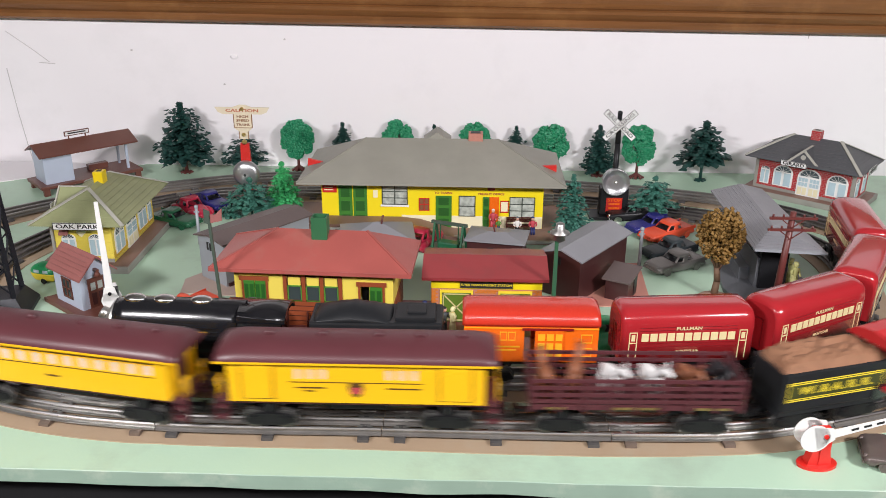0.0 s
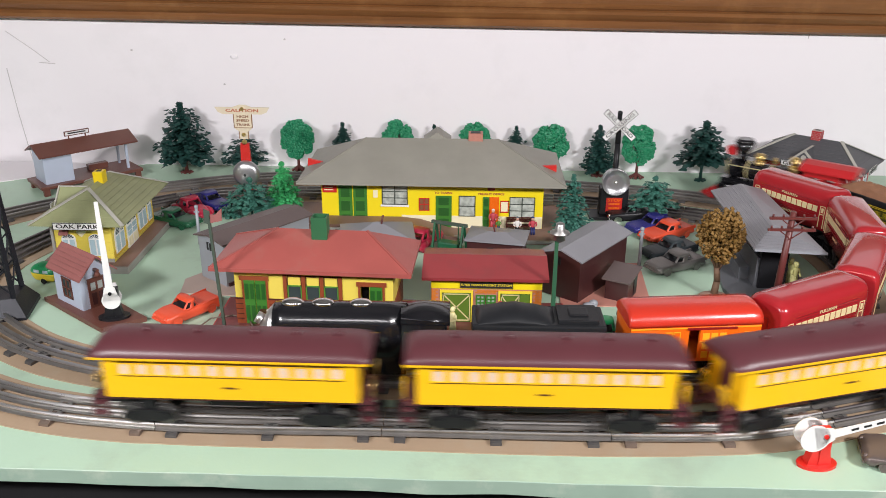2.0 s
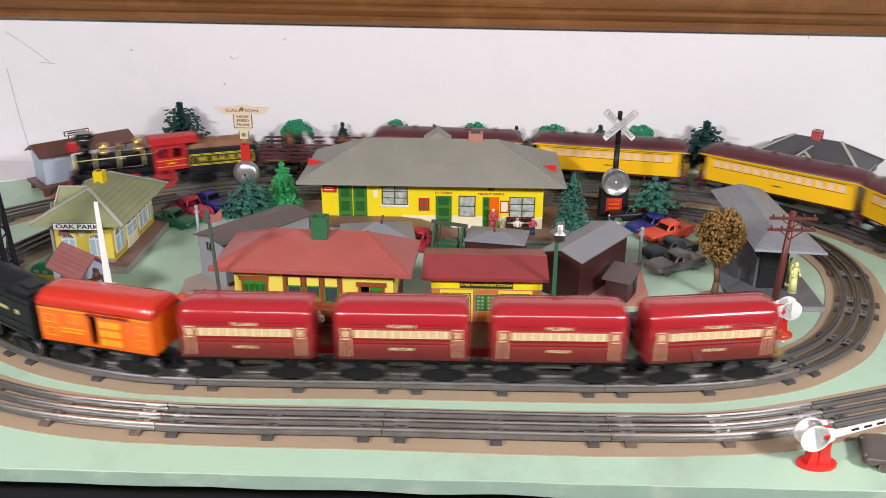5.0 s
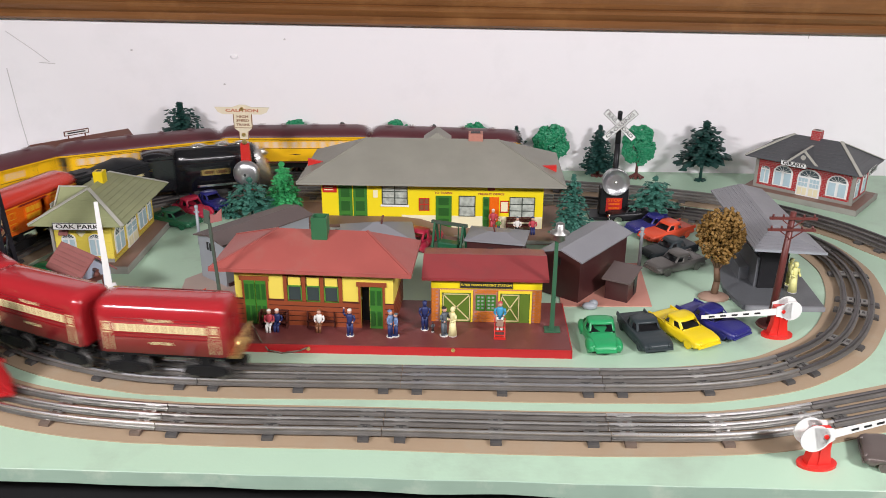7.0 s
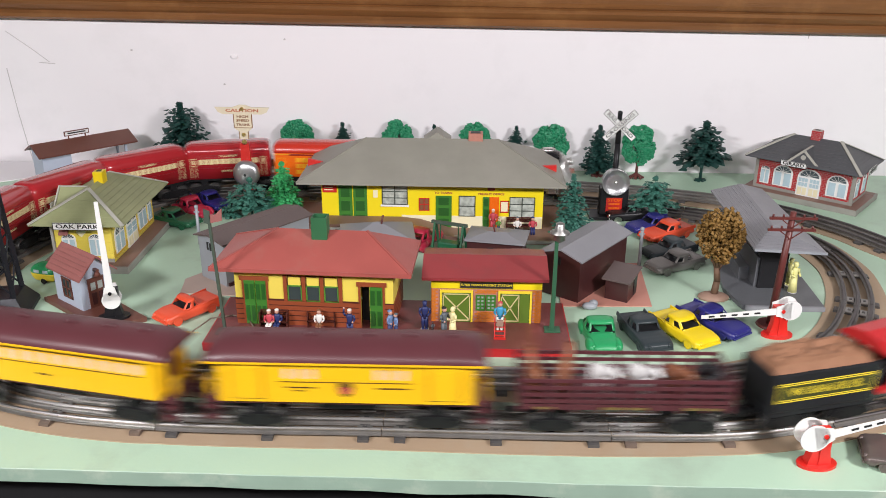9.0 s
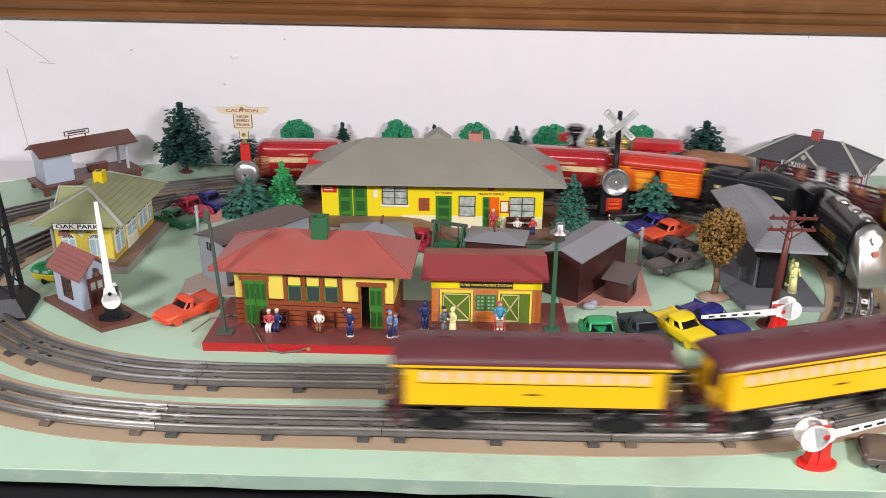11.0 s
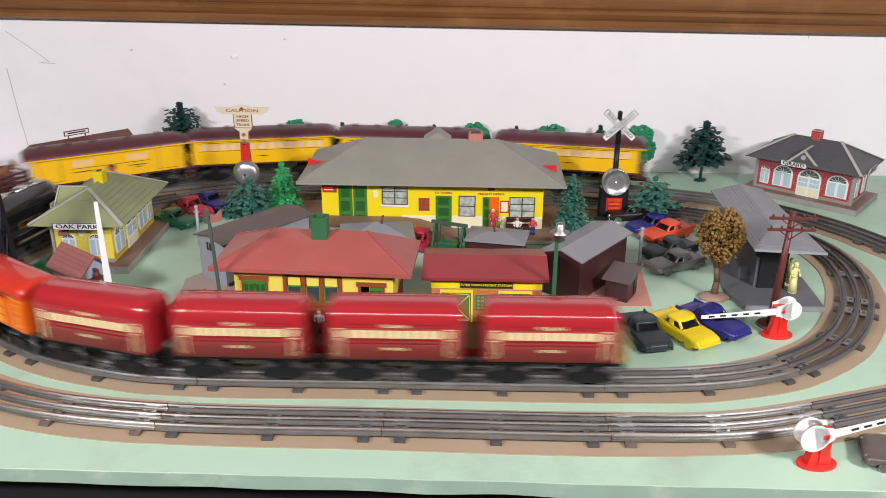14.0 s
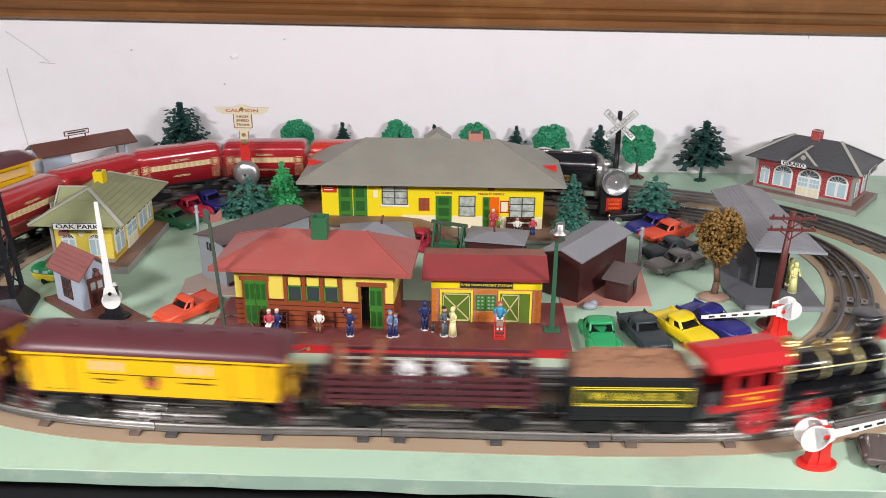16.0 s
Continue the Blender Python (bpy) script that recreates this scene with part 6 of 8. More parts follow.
def small_roofs():
    st = thing("hut", pose(-0.137, 0.455, 0, 0, 0, 8), "low hut with a grey pyramid roof and dark stub pipe", "toy hut", "small huts")
    box_part("wall", "platform_brown", st, -0.038, 0.038, -0.030, 0.030, 0, 0.030)
    bm = bmesh.new()
    hip(bm, -0.055, 0.055, -0.042, 0.042, 0.030, -0.004, 0.004, 0, 0.049, 0.0015)
    part("roof", bm, "silver_roof", st)
    bm = bmesh.new()
    cyl(bm, (0.006, -0.004, 0.044), (0.009, -0.004, 0.060), 0.0014)
    part("stub_pipe", bm, "trunk_red", st)
    st = thing("hut", pose(0.040, 0.438, 0, 0, 0, -10), "brown plastic hut with a flat grey roof", "toy hut", "small huts")
    box_part("wall", "dark_brown_plastic", st, -0.040, 0.040, -0.026, 0.026, 0, 0.036)
    bm = bmesh.new()
    hip(bm, -0.044, 0.044, -0.030, 0.030, 0.036, -0.012, 0.012, 0, 0.043, 0.0018)
    part("roof", bm, "silver_roof", st)
    for x in (-0.01, 0.02):
        box_part("window", "print_black", st, x, x + 0.008, -0.0268, -0.025, 0.018, 0.028)
    bm = bmesh.new()
    cyl(bm, (-0.004, 0, 0.042), (-0.006, 0, 0.054), 0.0012)
    part("stub_pipe", bm, "trunk_red", st)
    st = thing("hut", pose(0.040, 0.345, 0, 0, 0, 4), "low hut with a dull pink roof", "toy hut", "small huts")
    box_part("wall", "dark_brown_plastic", st, -0.034, 0.034, -0.024, 0.024, 0, 0.040)
    bm = bmesh.new()
    hip(bm, -0.045, 0.045, -0.032, 0.032, 0.040, -0.012, 0.012, 0, 0.052, 0.0016)
    part("roof", bm, "dull_roof", st)


def boards():
    for nm, pts, mm, lab in (("card_base", [(0.120, 0.284), (0.238, 0.289), (0.246, 0.43), (0.16, 0.43), (0.122, 0.36)], "pink_board", "salmon pink card base under the brown barn"), ("card_base", [(-0.385, 0.300), (-0.310, 0.296), (-0.250, 0.40), (-0.260, 0.46), (-0.32, 0.44), (-0.392, 0.345)], "pale_board", "pale pink card base under the grey shed")):
        bm = bmesh.new()
        prism(bm, pts, 0, 0.0012, "z")
        tagged(part(nm, bm, mm, None), lab, "card base")
    o = thing("outhouse", pose(0.2020, 0.3200, 0.0012, 0, 0, 62), "small dark brown outhouse with a slanting grey roof", "toy hut")
    bm = bmesh.new()
    prism(bm, [(-0.019, 0), (0.019, 0), (0.019, 0.034), (-0.019, 0.028)], -0.0155, 0.0155, "y")
    part("wall", bm, "dark_brown_plastic", o)
    bm = bmesh.new()
    prism(bm, [(-0.024, 0.0280), (0.023, 0.0355), (0.023, 0.0375), (-0.024, 0.0300)], -0.0195, 0.0195, "y")
    part("roof", bm, "grey_brown_roof", o)
    box_part("door", "black_plastic", o, 0.004, 0.014, -0.0163, -0.0150, 0.002, 0.029)
    o = thing("stone_heap", pose(0.156, 0.277, 0.0012), "small grey stone heap beside the barn", "stone")
    bm = bmesh.new()
    ball(bm, (0, 0, 0.004), 0.010, 0.006, 0.005)
    ball(bm, (0.005, 0.004, 0.006), 0.006, 0.005, 0.005)
    part("stone", bm, "grey_plastic", o)


main_station()
passenger_station()
litho_station("GIRARD", pose(0.6029, 0.756, 0, 0, 0, -38.5), "brick_red", True, "slate_roof", "red brick-printed tin station with dark slate hipped roof and red chimney", "brick_mortar", "right")
litho_station("OAK PARK", pose(-0.5439, 0.4584, 0, 0, 0, -89.3), "pale_yellow", False, "green_roof", "yellow tin station with green hipped roof and yellow chimney", "yellow_plastic", "right")
shanty()
back_shelter()
side_shelter()
shed("grey plastic shed with a long dark roof on pale card", pose(-0.303, 0.398, 0.0012, 0, 0, -38), 0.056, 0.150, 0.0640, 0.0695, "grey_plastic", "grey_brown_roof", ((-0.004, 0.045, 0.011, 0.011),))
shed("dark brown plastic barn with a silver-grey roof on pink card", pose(0.1584, 0.3615, 0.0012, 0, 0, -36.5), 0.0555, 0.1286, 0.0615, 0.0700, "dark_brown_plastic", "silver_roof", ((-0.006, 0.046, 0.010, 0.010),))
small_roofs()
boards()
for shed_thing in [o for o in bpy.data.objects if o.name.startswith("shed") and "grey plastic" in o.get("label", "")]:
    for skid_y in (-0.066, 0.066):
        box_part("skid", "dark_brown_plastic", shed_thing, -0.031, 0.031, skid_y - 0.0065, skid_y + 0.0065, 0.0, 0.0045, r=0.0005)


# ---- vehicles ----
def glasshouse(bm, x0, x1, r0, r1, half, top_half, base, top):
    """A rounded cab shell with open windows all round, its sheet about a millimetre thick."""
    n = 36
    levels = ((0.0, 0.0), (0.16, 0.12), (0.72, 0.78), (0.88, 0.95), (0.97, 1.12), (1.0, 1.45))
    rings = []
    for h, k in levels:
        xa, xb, w = x0 + (r0 - x0) * k, x1 + (r1 - x1) * k, half + (top_half - half) * k
        if k > 1.2:
            xa, xb, w = r0 + (r1 - r0) * 0.22, r1 - (r1 - r0) * 0.22, top_half * 0.55
        c, a = (xa + xb) / 2, (xb - xa) / 2
        ring = []
        for i in range(n):
            t = 6.28318 * (i + 0.5) / n
            u, v = math.cos(t), math.sin(t)
            ring.append(bm.verts.new((c + a * math.copysign(abs(u) ** 0.55, u), w * math.copysign(abs(v) ** 0.55, v), base + (top - base) * h)))
        rings.append(ring)
    for j in range(len(rings) - 1):
        for i in range(n):
            deg = 360 * (i + 1) / n % 360
            side = min(deg, 360 - deg)
            opening = side < 38 or side > 146 or 56 < side < 88 or 98 < side < 130
            if j == 1 and opening:
                continue
            f = bm.faces.new((rings[j][i], rings[j][(i + 1) % n], rings[j + 1][(i + 1) % n], rings[j + 1][i]))
            f.smooth = True
    bm.faces.new(rings[-1]).smooth = True
    bmesh.ops.recalc_face_normals(bm, faces=bm.faces[:])
    bmesh.ops.solidify(bm, geom=bm.faces[:], thickness=0.0009)


def toy_car(label, m, paint, length=0.092, width=0.038, style="sedan", low=None):
    """A hollow moulded plastic car that heads to +x: body, open cab, bumpers, four wheels."""
    c = thing("toy_car", m, label, "toy car", "toy cars")
    L, W = length, width
    prof = {  # along the car: place, half width, sill, shoulder height, crown
        "sedan": ((-0.5, 0.82, 0.30, 0.50, 0.00), (-0.48, 0.93, 0.22, 0.60, 0.01), (-0.36, 0.98, 0.18, 0.64, 0.02), (-0.10, 1.0, 0.16, 0.62, 0.03), (0.14, 1.0, 0.16, 0.60, 0.05), (0.32, 0.99, 0.16, 0.58, 0.06), (0.45, 0.95, 0.20, 0.53, 0.05), (0.49, 0.88, 0.26, 0.47, 0.02), (0.50, 0.80, 0.30, 0.42, 0.00)),
        "coupe": ((-0.5, 0.50, 0.30, 0.34, 0.0), (-0.47, 0.76, 0.22, 0.44, 0.04), (-0.38, 0.90, 0.18, 0.54, 0.10), (-0.22, 0.92, 0.16, 0.60, 0.12), (0.0, 0.88, 0.16, 0.60, 0.12), (0.18, 0.84, 0.16, 0.58, 0.14), (0.34, 0.78, 0.18, 0.52, 0.16), (0.45, 0.70, 0.22, 0.44, 0.12), (0.50, 0.50, 0.28, 0.34, 0.02)),
        "pickup": ((-0.5, 0.90, 0.24, 0.60, 0.0), (-0.48, 0.97, 0.18, 0.62, 0.0), (-0.15, 1.0, 0.16, 0.62, 0.0), (0.12, 1.0, 0.16, 0.60, 0.04), (0.30, 0.98, 0.16, 0.60, 0.05), (0.45, 0.92, 0.20, 0.54, 0.04), (0.50, 0.80, 0.28, 0.44, 0.0)),
    }[style]
    H = 0.0265 if style != "coupe" else 0.030
    rows = np.array(prof)
    stations = np.unique(np.concatenate([np.linspace(-0.5, 0.5, 25), rows[:, 0]]))
    bm = bmesh.new()
    rings = []
    for x in stations:
        w, lo, hi, crown = [np.interp(x, rows[:, 0], rows[:, k]) for k in (1, 2, 3, 4)]
        hw, a, b = w * W / 2, lo * H, hi * H
        for wheel_x in (-0.31, 0.31):
            if abs(x - wheel_x) < 0.085:
                a = max(a, H * (0.20 + 0.20 * math.sqrt(max(0.0, 1 - ((x - wheel_x) / 0.085) ** 2))))
        side = [(1.0, 0.0), (1.03, 0.25), (1.03, 0.55), (0.99, 0.82), (0.93, 0.95), (0.82, 1.0), (0.5, 1.0 + crown), (0.0, 1.0 + crown * 1.3)]
        half = [(hw * u, a + (b - a) * v) for u, v in side]
        rings.append([(x * L, y, z) for y, z in half] + [(x * L, -y, z) for y, z in half[-2::-1]])
    loft(bm, rings, smooth=True)
    if style == "coupe":
        for s in (-1, 1):
            ball(bm, (0.30 * L, s * W * 0.40, 0.33 * H), 0.19 * L, W * 0.15, 0.24 * H)
            ball(bm, (-0.31 * L, s * W * 0.42, 0.33 * H), 0.18 * L, W * 0.13, 0.24 * H)
    else:
        for s in (-1, 1):
            loft(bm, [[(x * L, s * W * 0.455 + dy * W * 0.035, z * H) for dy, z in ((-1, 0.5), (1, 0.5), (0.5, zt), (-0.5, zt))] for x, zt in ((-0.510, 0.68), (-0.42, 0.67), (-0.28, 0.64), (-0.10, 0.58))], smooth=False)
    body = part("body", bm, paint, c)
    x0, x1, r0, r1 = {"sedan": (-0.27, 0.18, -0.20, 0.05), "coupe": (-0.40, 0.16, -0.20, 0.04), "pickup": (-0.10, 0.19, -0.07, 0.07)}[style]
    bm = bmesh.new()
    glasshouse(bm, x0 * L, x1 * L, r0 * L, r1 * L, W * 0.455, W * 0.39, 0.58 * H, H)
    part("cab", bm, paint, body)
    # black slab at window height stands in for shade inside the hollow shell
    bm = bmesh.new()
    bx(bm, x0 * L * 0.88, x1 * L * 0.8, -W * 0.37, W * 0.37, 0.60 * H, 0.655 * H)
    part("interior", bm, "black_plastic", body)
    if style == "pickup":
        bm = bmesh.new()
        bx(bm, -0.46 * L, -0.13 * L, -W * 0.36, W * 0.36, 0.60 * H, 0.632 * H)
        part("load_bed", bm, paint, body)
    k = 0.44 if style != "coupe" else 0.30
    for e in (-1, 1):
        bm = bmesh.new()
        rbx(bm, e * 0.500 * L - 0.0012, e * 0.500 * L + 0.0012, -W * k, W * k, 0.22 * H, 0.33 * H, 0.0007)
        part("bumper", bm, low or paint, body)
    for s in (-1, 1):
        bm = bmesh.new()
        y = s * W * (0.32 if style != "coupe" else 0.36)
        ball(bm, (0.485 * L if style != "coupe" else 0.44 * L, y, 0.43 * H), 0.0028, 0.0028, 0.0026, n=10, m=6)
        part("headlight", bm, low or paint, body)
    bm = bmesh.new()
    cyl(bm, (0, -0.0022, 0), (0, 0.0022, 0), 0.0062, n=16)
    cyl(bm, (0, -0.0026, 0), (0, 0.0026, 0), 0.0032, n=12)
    w = part("wheel", bm, low or paint, c, m=pose(-0.31 * L, -W * 0.43, 0.0062))
    for x, s in ((0.31, -1), (-0.31, 1), (0.31, 1)):
        again(w, pose(x * L, s * W * 0.43, 0.0062))
    return c


def car_at(x, y, turn):
    return pose(x, y, 0, 0, 0, turn)


toy_car("bright green plastic coupe parked on the tabletop", car_at(0.1570, 0.1890, -86), "green_plastic", 0.076, 0.040, "coupe")
toy_car("charcoal plastic sedan with tail fins", car_at(0.2120, 0.2010, -76), "charcoal_plastic", 0.084, 0.039)
toy_car("yellow plastic two-door car with open windows", car_at(0.2610, 0.2110, -60), "yellow_plastic", 0.087, 0.039)
toy_car("deep blue plastic sedan beside the crossing gate", car_at(0.3020, 0.2340, -53), "navy_plastic", 0.088, 0.038)
toy_car("orange-red plastic pickup beside the platform", car_at(-0.3550, 0.2380, 232), "orange_plastic", 0.080, 0.036, "pickup")
toy_car("dark green plastic sedan behind the yellow station", car_at(-0.4740, 0.5560, -22), "dark_green_plastic", 0.082, 0.036)
toy_car("crimson plastic coupe behind the yellow station", car_at(-0.4606, 0.6036, -40), "crimson_plastic", 0.080, 0.036, "coupe")
toy_car("blue plastic sedan parked near the inner track", car_at(-0.4409, 0.6438, -42), "navy_plastic", 0.080, 0.034)
toy_car("crimson plastic coupe behind the freight station", car_at(-0.0726, 0.4873, 65), "crimson_plastic", 0.080, 0.038, "coupe")
toy_car("blue plastic sedan in the row of parked cars", car_at(0.2889, 0.5669, 205), "navy_plastic", 0.080, 0.034)
toy_car("orange plastic sedan in the row of parked cars", car_at(0.3064, 0.5384, 212), "orange_plastic", 0.088, 0.036)
toy_car("charcoal plastic sedan in the row of parked cars", car_at(0.2956, 0.4647, 208), "charcoal_plastic", 0.084, 0.036)
toy_car("pewter grey cast sedan in the row of parked cars", car_at(0.2934, 0.4145, 208), "pewter", 0.084, 0.036)
toy_car("black plastic sedan with bright bumpers", car_at(0.2612, 0.6174, 190), "black_plastic", 0.075, 0.034, "sedan", "chrome")
toy_car("brown cast metal car near the table edge", car_at(0.424, -0.040, 165), "brown_cast", 0.100, 0.046, "sedan")


def camper():
    c = thing("camper_trailer", pose(-0.5790, 0.3330, 0, 0, 0, -14), "small rounded camper trailer, green top and yellow lower half", "toy trailer")
    for nm, mm, z0, z1 in (("lower_shell", "line_yellow", 0.004, 0.015), ("upper_shell", "green_plastic", 0.015, 0.028)):
        bm = bmesh.new()
        up = z1 > 0.02
        rings = []
        for f in np.linspace(0, 1, 7):
            k = math.sqrt(max(0.06, 1 - (f if up else 1 - f) ** 2 * (1.0 if up else 0.35)))
            rings.append([(0.021 * k * math.copysign(abs(math.cos(t)) ** 0.6, math.cos(t)), 0.0125 * k * math.copysign(abs(math.sin(t)) ** 0.6, math.sin(t)), z0 + (z1 - z0) * f) for t in [6.28318 * i / 24 for i in range(24)]])
        loft(bm, rings)
        part(nm, bm, mm, c)
    for x in (-0.010, 0.004):
        box_part("window", "glass_blue", c, x, x + 0.008, -0.0126, -0.0118, 0.0165, 0.0205)
    bm = bmesh.new()
    cyl(bm, (0.002, -0.0115, 0.004), (0.002, 0.0115, 0.004), 0.004, n=14)
    part("wheel", bm, "black_plastic", c)
    bm = bmesh.new()
    bar(bm, (0.019, 0, 0.005), (0.028, 0, 0.005), 0.0016, 0.0016)
    part("hitch", bm, "line_yellow", c)


camper()


# ---- trees ----
def pad(bm, c, r, normal, mi=0, n=6):
    """A small ragged leaf pad."""
    q = Vector(normal).to_track_quat("Z", "Y")
    vs = []
    for i in range(n):
        a = 6.28318 * i / n + random.uniform(-0.3, 0.3)
        k = r * random.uniform(0.55, 1.15)
        vs.append(bm.verts.new(Vector(c) + q @ Vector((k * math.cos(a), k * math.sin(a), random.uniform(-0.15, 0.15) * r))))
    top = bm.verts.new(Vector(c) + q @ Vector((0, 0, 0.25 * r)))
    low = bm.verts.new(Vector(c) - q @ Vector((0, 0, 0.12 * r)))
    for i in range(n):
        bm.faces.new((vs[i], vs[(i + 1) % n], top))
        bm.faces.new((vs[(i + 1) % n], vs[i], low))


def pine(label, m, h, spread, leaf, tiers=9, start=0.22, trunk="trunk_red", flat=0.75, seed=1, power=0.8, branches=8, base=0.012):
    random.seed(seed)
    t = thing("conifer_tree", m, label, "toy tree", "toy conifers")
    bm = bmesh.new()
    cyl(bm, (0, 0, 0), (0, 0, h * 0.5), h * 0.028, h * 0.018, n=8)
    cyl(bm, (0, 0, h * 0.5), (0, 0, h * 0.96), h * 0.018, h * 0.006, n=8)
    for i in range(7):
        a = 6.28318 * i / 7
        bar(bm, (0, 0, 0.0035), (base * math.cos(a), base * 0.8 * math.sin(a), 0.0012), 0.005, 0.0024)
    part("trunk", bm, trunk, t)
    bm = bmesh.new()
    for i in range(tiers):
        f = i / (tiers - 1)
        z = h * (start + (0.97 - start) * f)
        r = spread * ((1 - f) ** power * 0.92 + 0.08)
        n = max(5, int(branches * 1.35 * (1 - 0.4 * f)))
        for k in range(n):
            a = 6.28318 * (k + random.uniform(-0.35, 0.35)) / n + i
            rr = r * random.uniform(0.65, 1.12)
            steps = max(3, int(8 * (1 - 0.5 * f)))
            bend = random.uniform(-0.25, 0.25)
            for j in range(steps):
                g = (j + 0.6) / steps
                d = rr * g
                zz = z - 0.22 * rr * g + 0.10 * rr * g * g + random.uniform(-0.03, 0.03) * h * 0.4
                for side in (-1, 0, 1):
                    b = a + bend * g + side * 0.20 * (1.15 - g) + random.uniform(-0.06, 0.06)
                    dd = d * random.uniform(0.92, 1.06)
                    pad(bm, (dd * math.cos(b), dd * flat * math.sin(b), zz + random.uniform(-0.004, 0.004) * h / 0.1), spread * random.uniform(0.075, 0.15) * (1.15 - 0.4 * f), (0.25 * math.cos(b) + random.uniform(-0.35, 0.35), 0.25 * math.sin(b) + random.uniform(-0.35, 0.35), 1), n=5)
    part("crown", bm, leaf, t)
    return t


def lobed(label, m, h, w, leaf, seed, depth=0.30, count=2400, stem=0.24):
    """A moulded deciduous tree: a lobed crown of many small clumps on a bare stem."""
    random.seed(seed)
    t = thing("deciduous_tree", m, label, "toy tree", "green toy trees")
    bm = bmesh.new()
    cyl(bm, (0, 0, 0), (0, 0, h * 0.45), h * 0.030, h * 0.020, n=8)
    for s in (-1, 1):
        cyl(bm, (0, 0, h * 0.28), (s * w * 0.2, 0, h * 0.5), h * 0.016, h * 0.008, n=6)
    for i in range(7):
        a = 6.28318 * i / 7
        bar(bm, (0, 0, 0.010), (0.014 * math.cos(a), 0.010 * math.sin(a), 0.0012), 0.005, 0.003)
    part("trunk", bm, "trunk_red", t)
    bm = bmesh.new()
    lobes = [(random.uniform(-0.3, 0.3), random.uniform(-0.3, 0.3)) for _ in range(3)]
    for i in range(9):
        a = 6.28318 * i / 9 + random.uniform(-0.2, 0.2)
        lobes.append((0.70 * math.cos(a), 0.66 * math.sin(a)))
    for i in range(count):
        lx, lz = random.choice(lobes)
        a, r = random.uniform(0, 6.28318), 0.34 * math.sqrt(random.random())
        x, z = (lx + r * math.cos(a)) * w / 2, (lz + r * math.sin(a)) * h * (1 - stem) / 2
        e = max(0.0, 1 - (2 * x / w) ** 2 - (2 * z / (h * (1 - stem))) ** 2) ** 0.5
        y = random.uniform(-1, 1) * depth * w / 2 * (0.35 + e)
        pad(bm, (x, y, h * (stem + (1 - stem) / 2) + z), w * random.uniform(0.030, 0.055), (random.uniform(-0.3, 0.3), -1.2 if y < 0 else 1, random.uniform(-0.15, 0.35)))
    part("crown", bm, leaf, t)
    return t


pine("tall dark green plastic pine with layered branches", pose(-0.543, 0.833, 0, 0, 0, 10), 0.134, 0.056, "needle_dark", 10, 0.26, seed=3, power=0.32, branches=9)
pine("low dark green plastic pine beside the wall", pose(-0.434, 0.855, 0), 0.074, 0.044, "needle_dark", 5, 0.35, seed=5, power=0.45)
pine("dark green plastic pine beside the wall", pose(0.430, 0.833, 0, 0, 0, 40), 0.112, 0.060, "needle_dark", 7, 0.40, seed=8, power=0.42, trunk="needle_dark")
pine("dark green plastic pine beside the wall", pose(0.240, 0.851, 0), 0.098, 0.040, "needle_dark", 9, 0.2, seed=9, trunk="trunk_red")
pine("small dark green pine beside the wall", pose(-0.245, 0.862, 0), 0.093, 0.033, "needle_dark", 8, 0.35, seed=11)
pine("small dark green pine beside the wall", pose(-0.071, 0.862, 0), 0.092, 0.030, "needle_dark", 8, 0.35, seed=12)
pine("small dark green pine beside the wall", pose(0.084, 0.862, 0), 0.091, 0.032, "needle_dark", 8, 0.35, seed=13)
pine("bright green plastic spruce beside the station", pose(-0.309, 0.612, 0), 0.090, 0.038, "needle_bright", 9, 0.10, "needle_bright", seed=14, power=0.65, flat=0.5, branches=11)
pine("teal green plastic spruce beside the station", pose(0.158, 0.540, 0), 0.098, 0.034, "needle_teal", 9, 0.08, "needle_teal", seed=15, power=0.5, flat=0.5, branches=11)
pine("low teal plastic bush on a stem", pose(-0.357, 0.587, 0), 0.070, 0.044, "needle_teal", 5, 0.38, "needle_dark", seed=16, power=0.4)
pine("teal plastic tree with spreading branches", pose(0.299, 0.615, 0), 0.074, 0.044, "needle_teal", 5, 0.42, "needle_teal", seed=17, power=0.45)
pine("low blue-green plastic shrub beside the track", pose(-0.395, 0.600, 0), 0.036, 0.026, "needle_teal", 4, 0.15, "needle_dark", seed=18, power=0.4)
lobed("round bright green plastic tree beside the wall", pose(-0.332, 0.858, 0), 0.100, 0.063, "leaf_green", 21)
lobed("round bright green plastic tree beside the wall", pose(-0.141, 0.862, 0), 0.101, 0.058, "leaf_green", 22)
lobed("round bright green plastic tree beside the wall", pose(0.006, 0.862, 0), 0.099, 0.058, "leaf_green", 23)
lobed("round bright green plastic tree beside the wall", pose(0.150, 0.862, 0), 0.097, 0.066, "leaf_green", 24)
lobed("round bright green plastic tree beside the wall", pose(0.312, 0.842, 0), 0.103, 0.062, "leaf_green", 25)


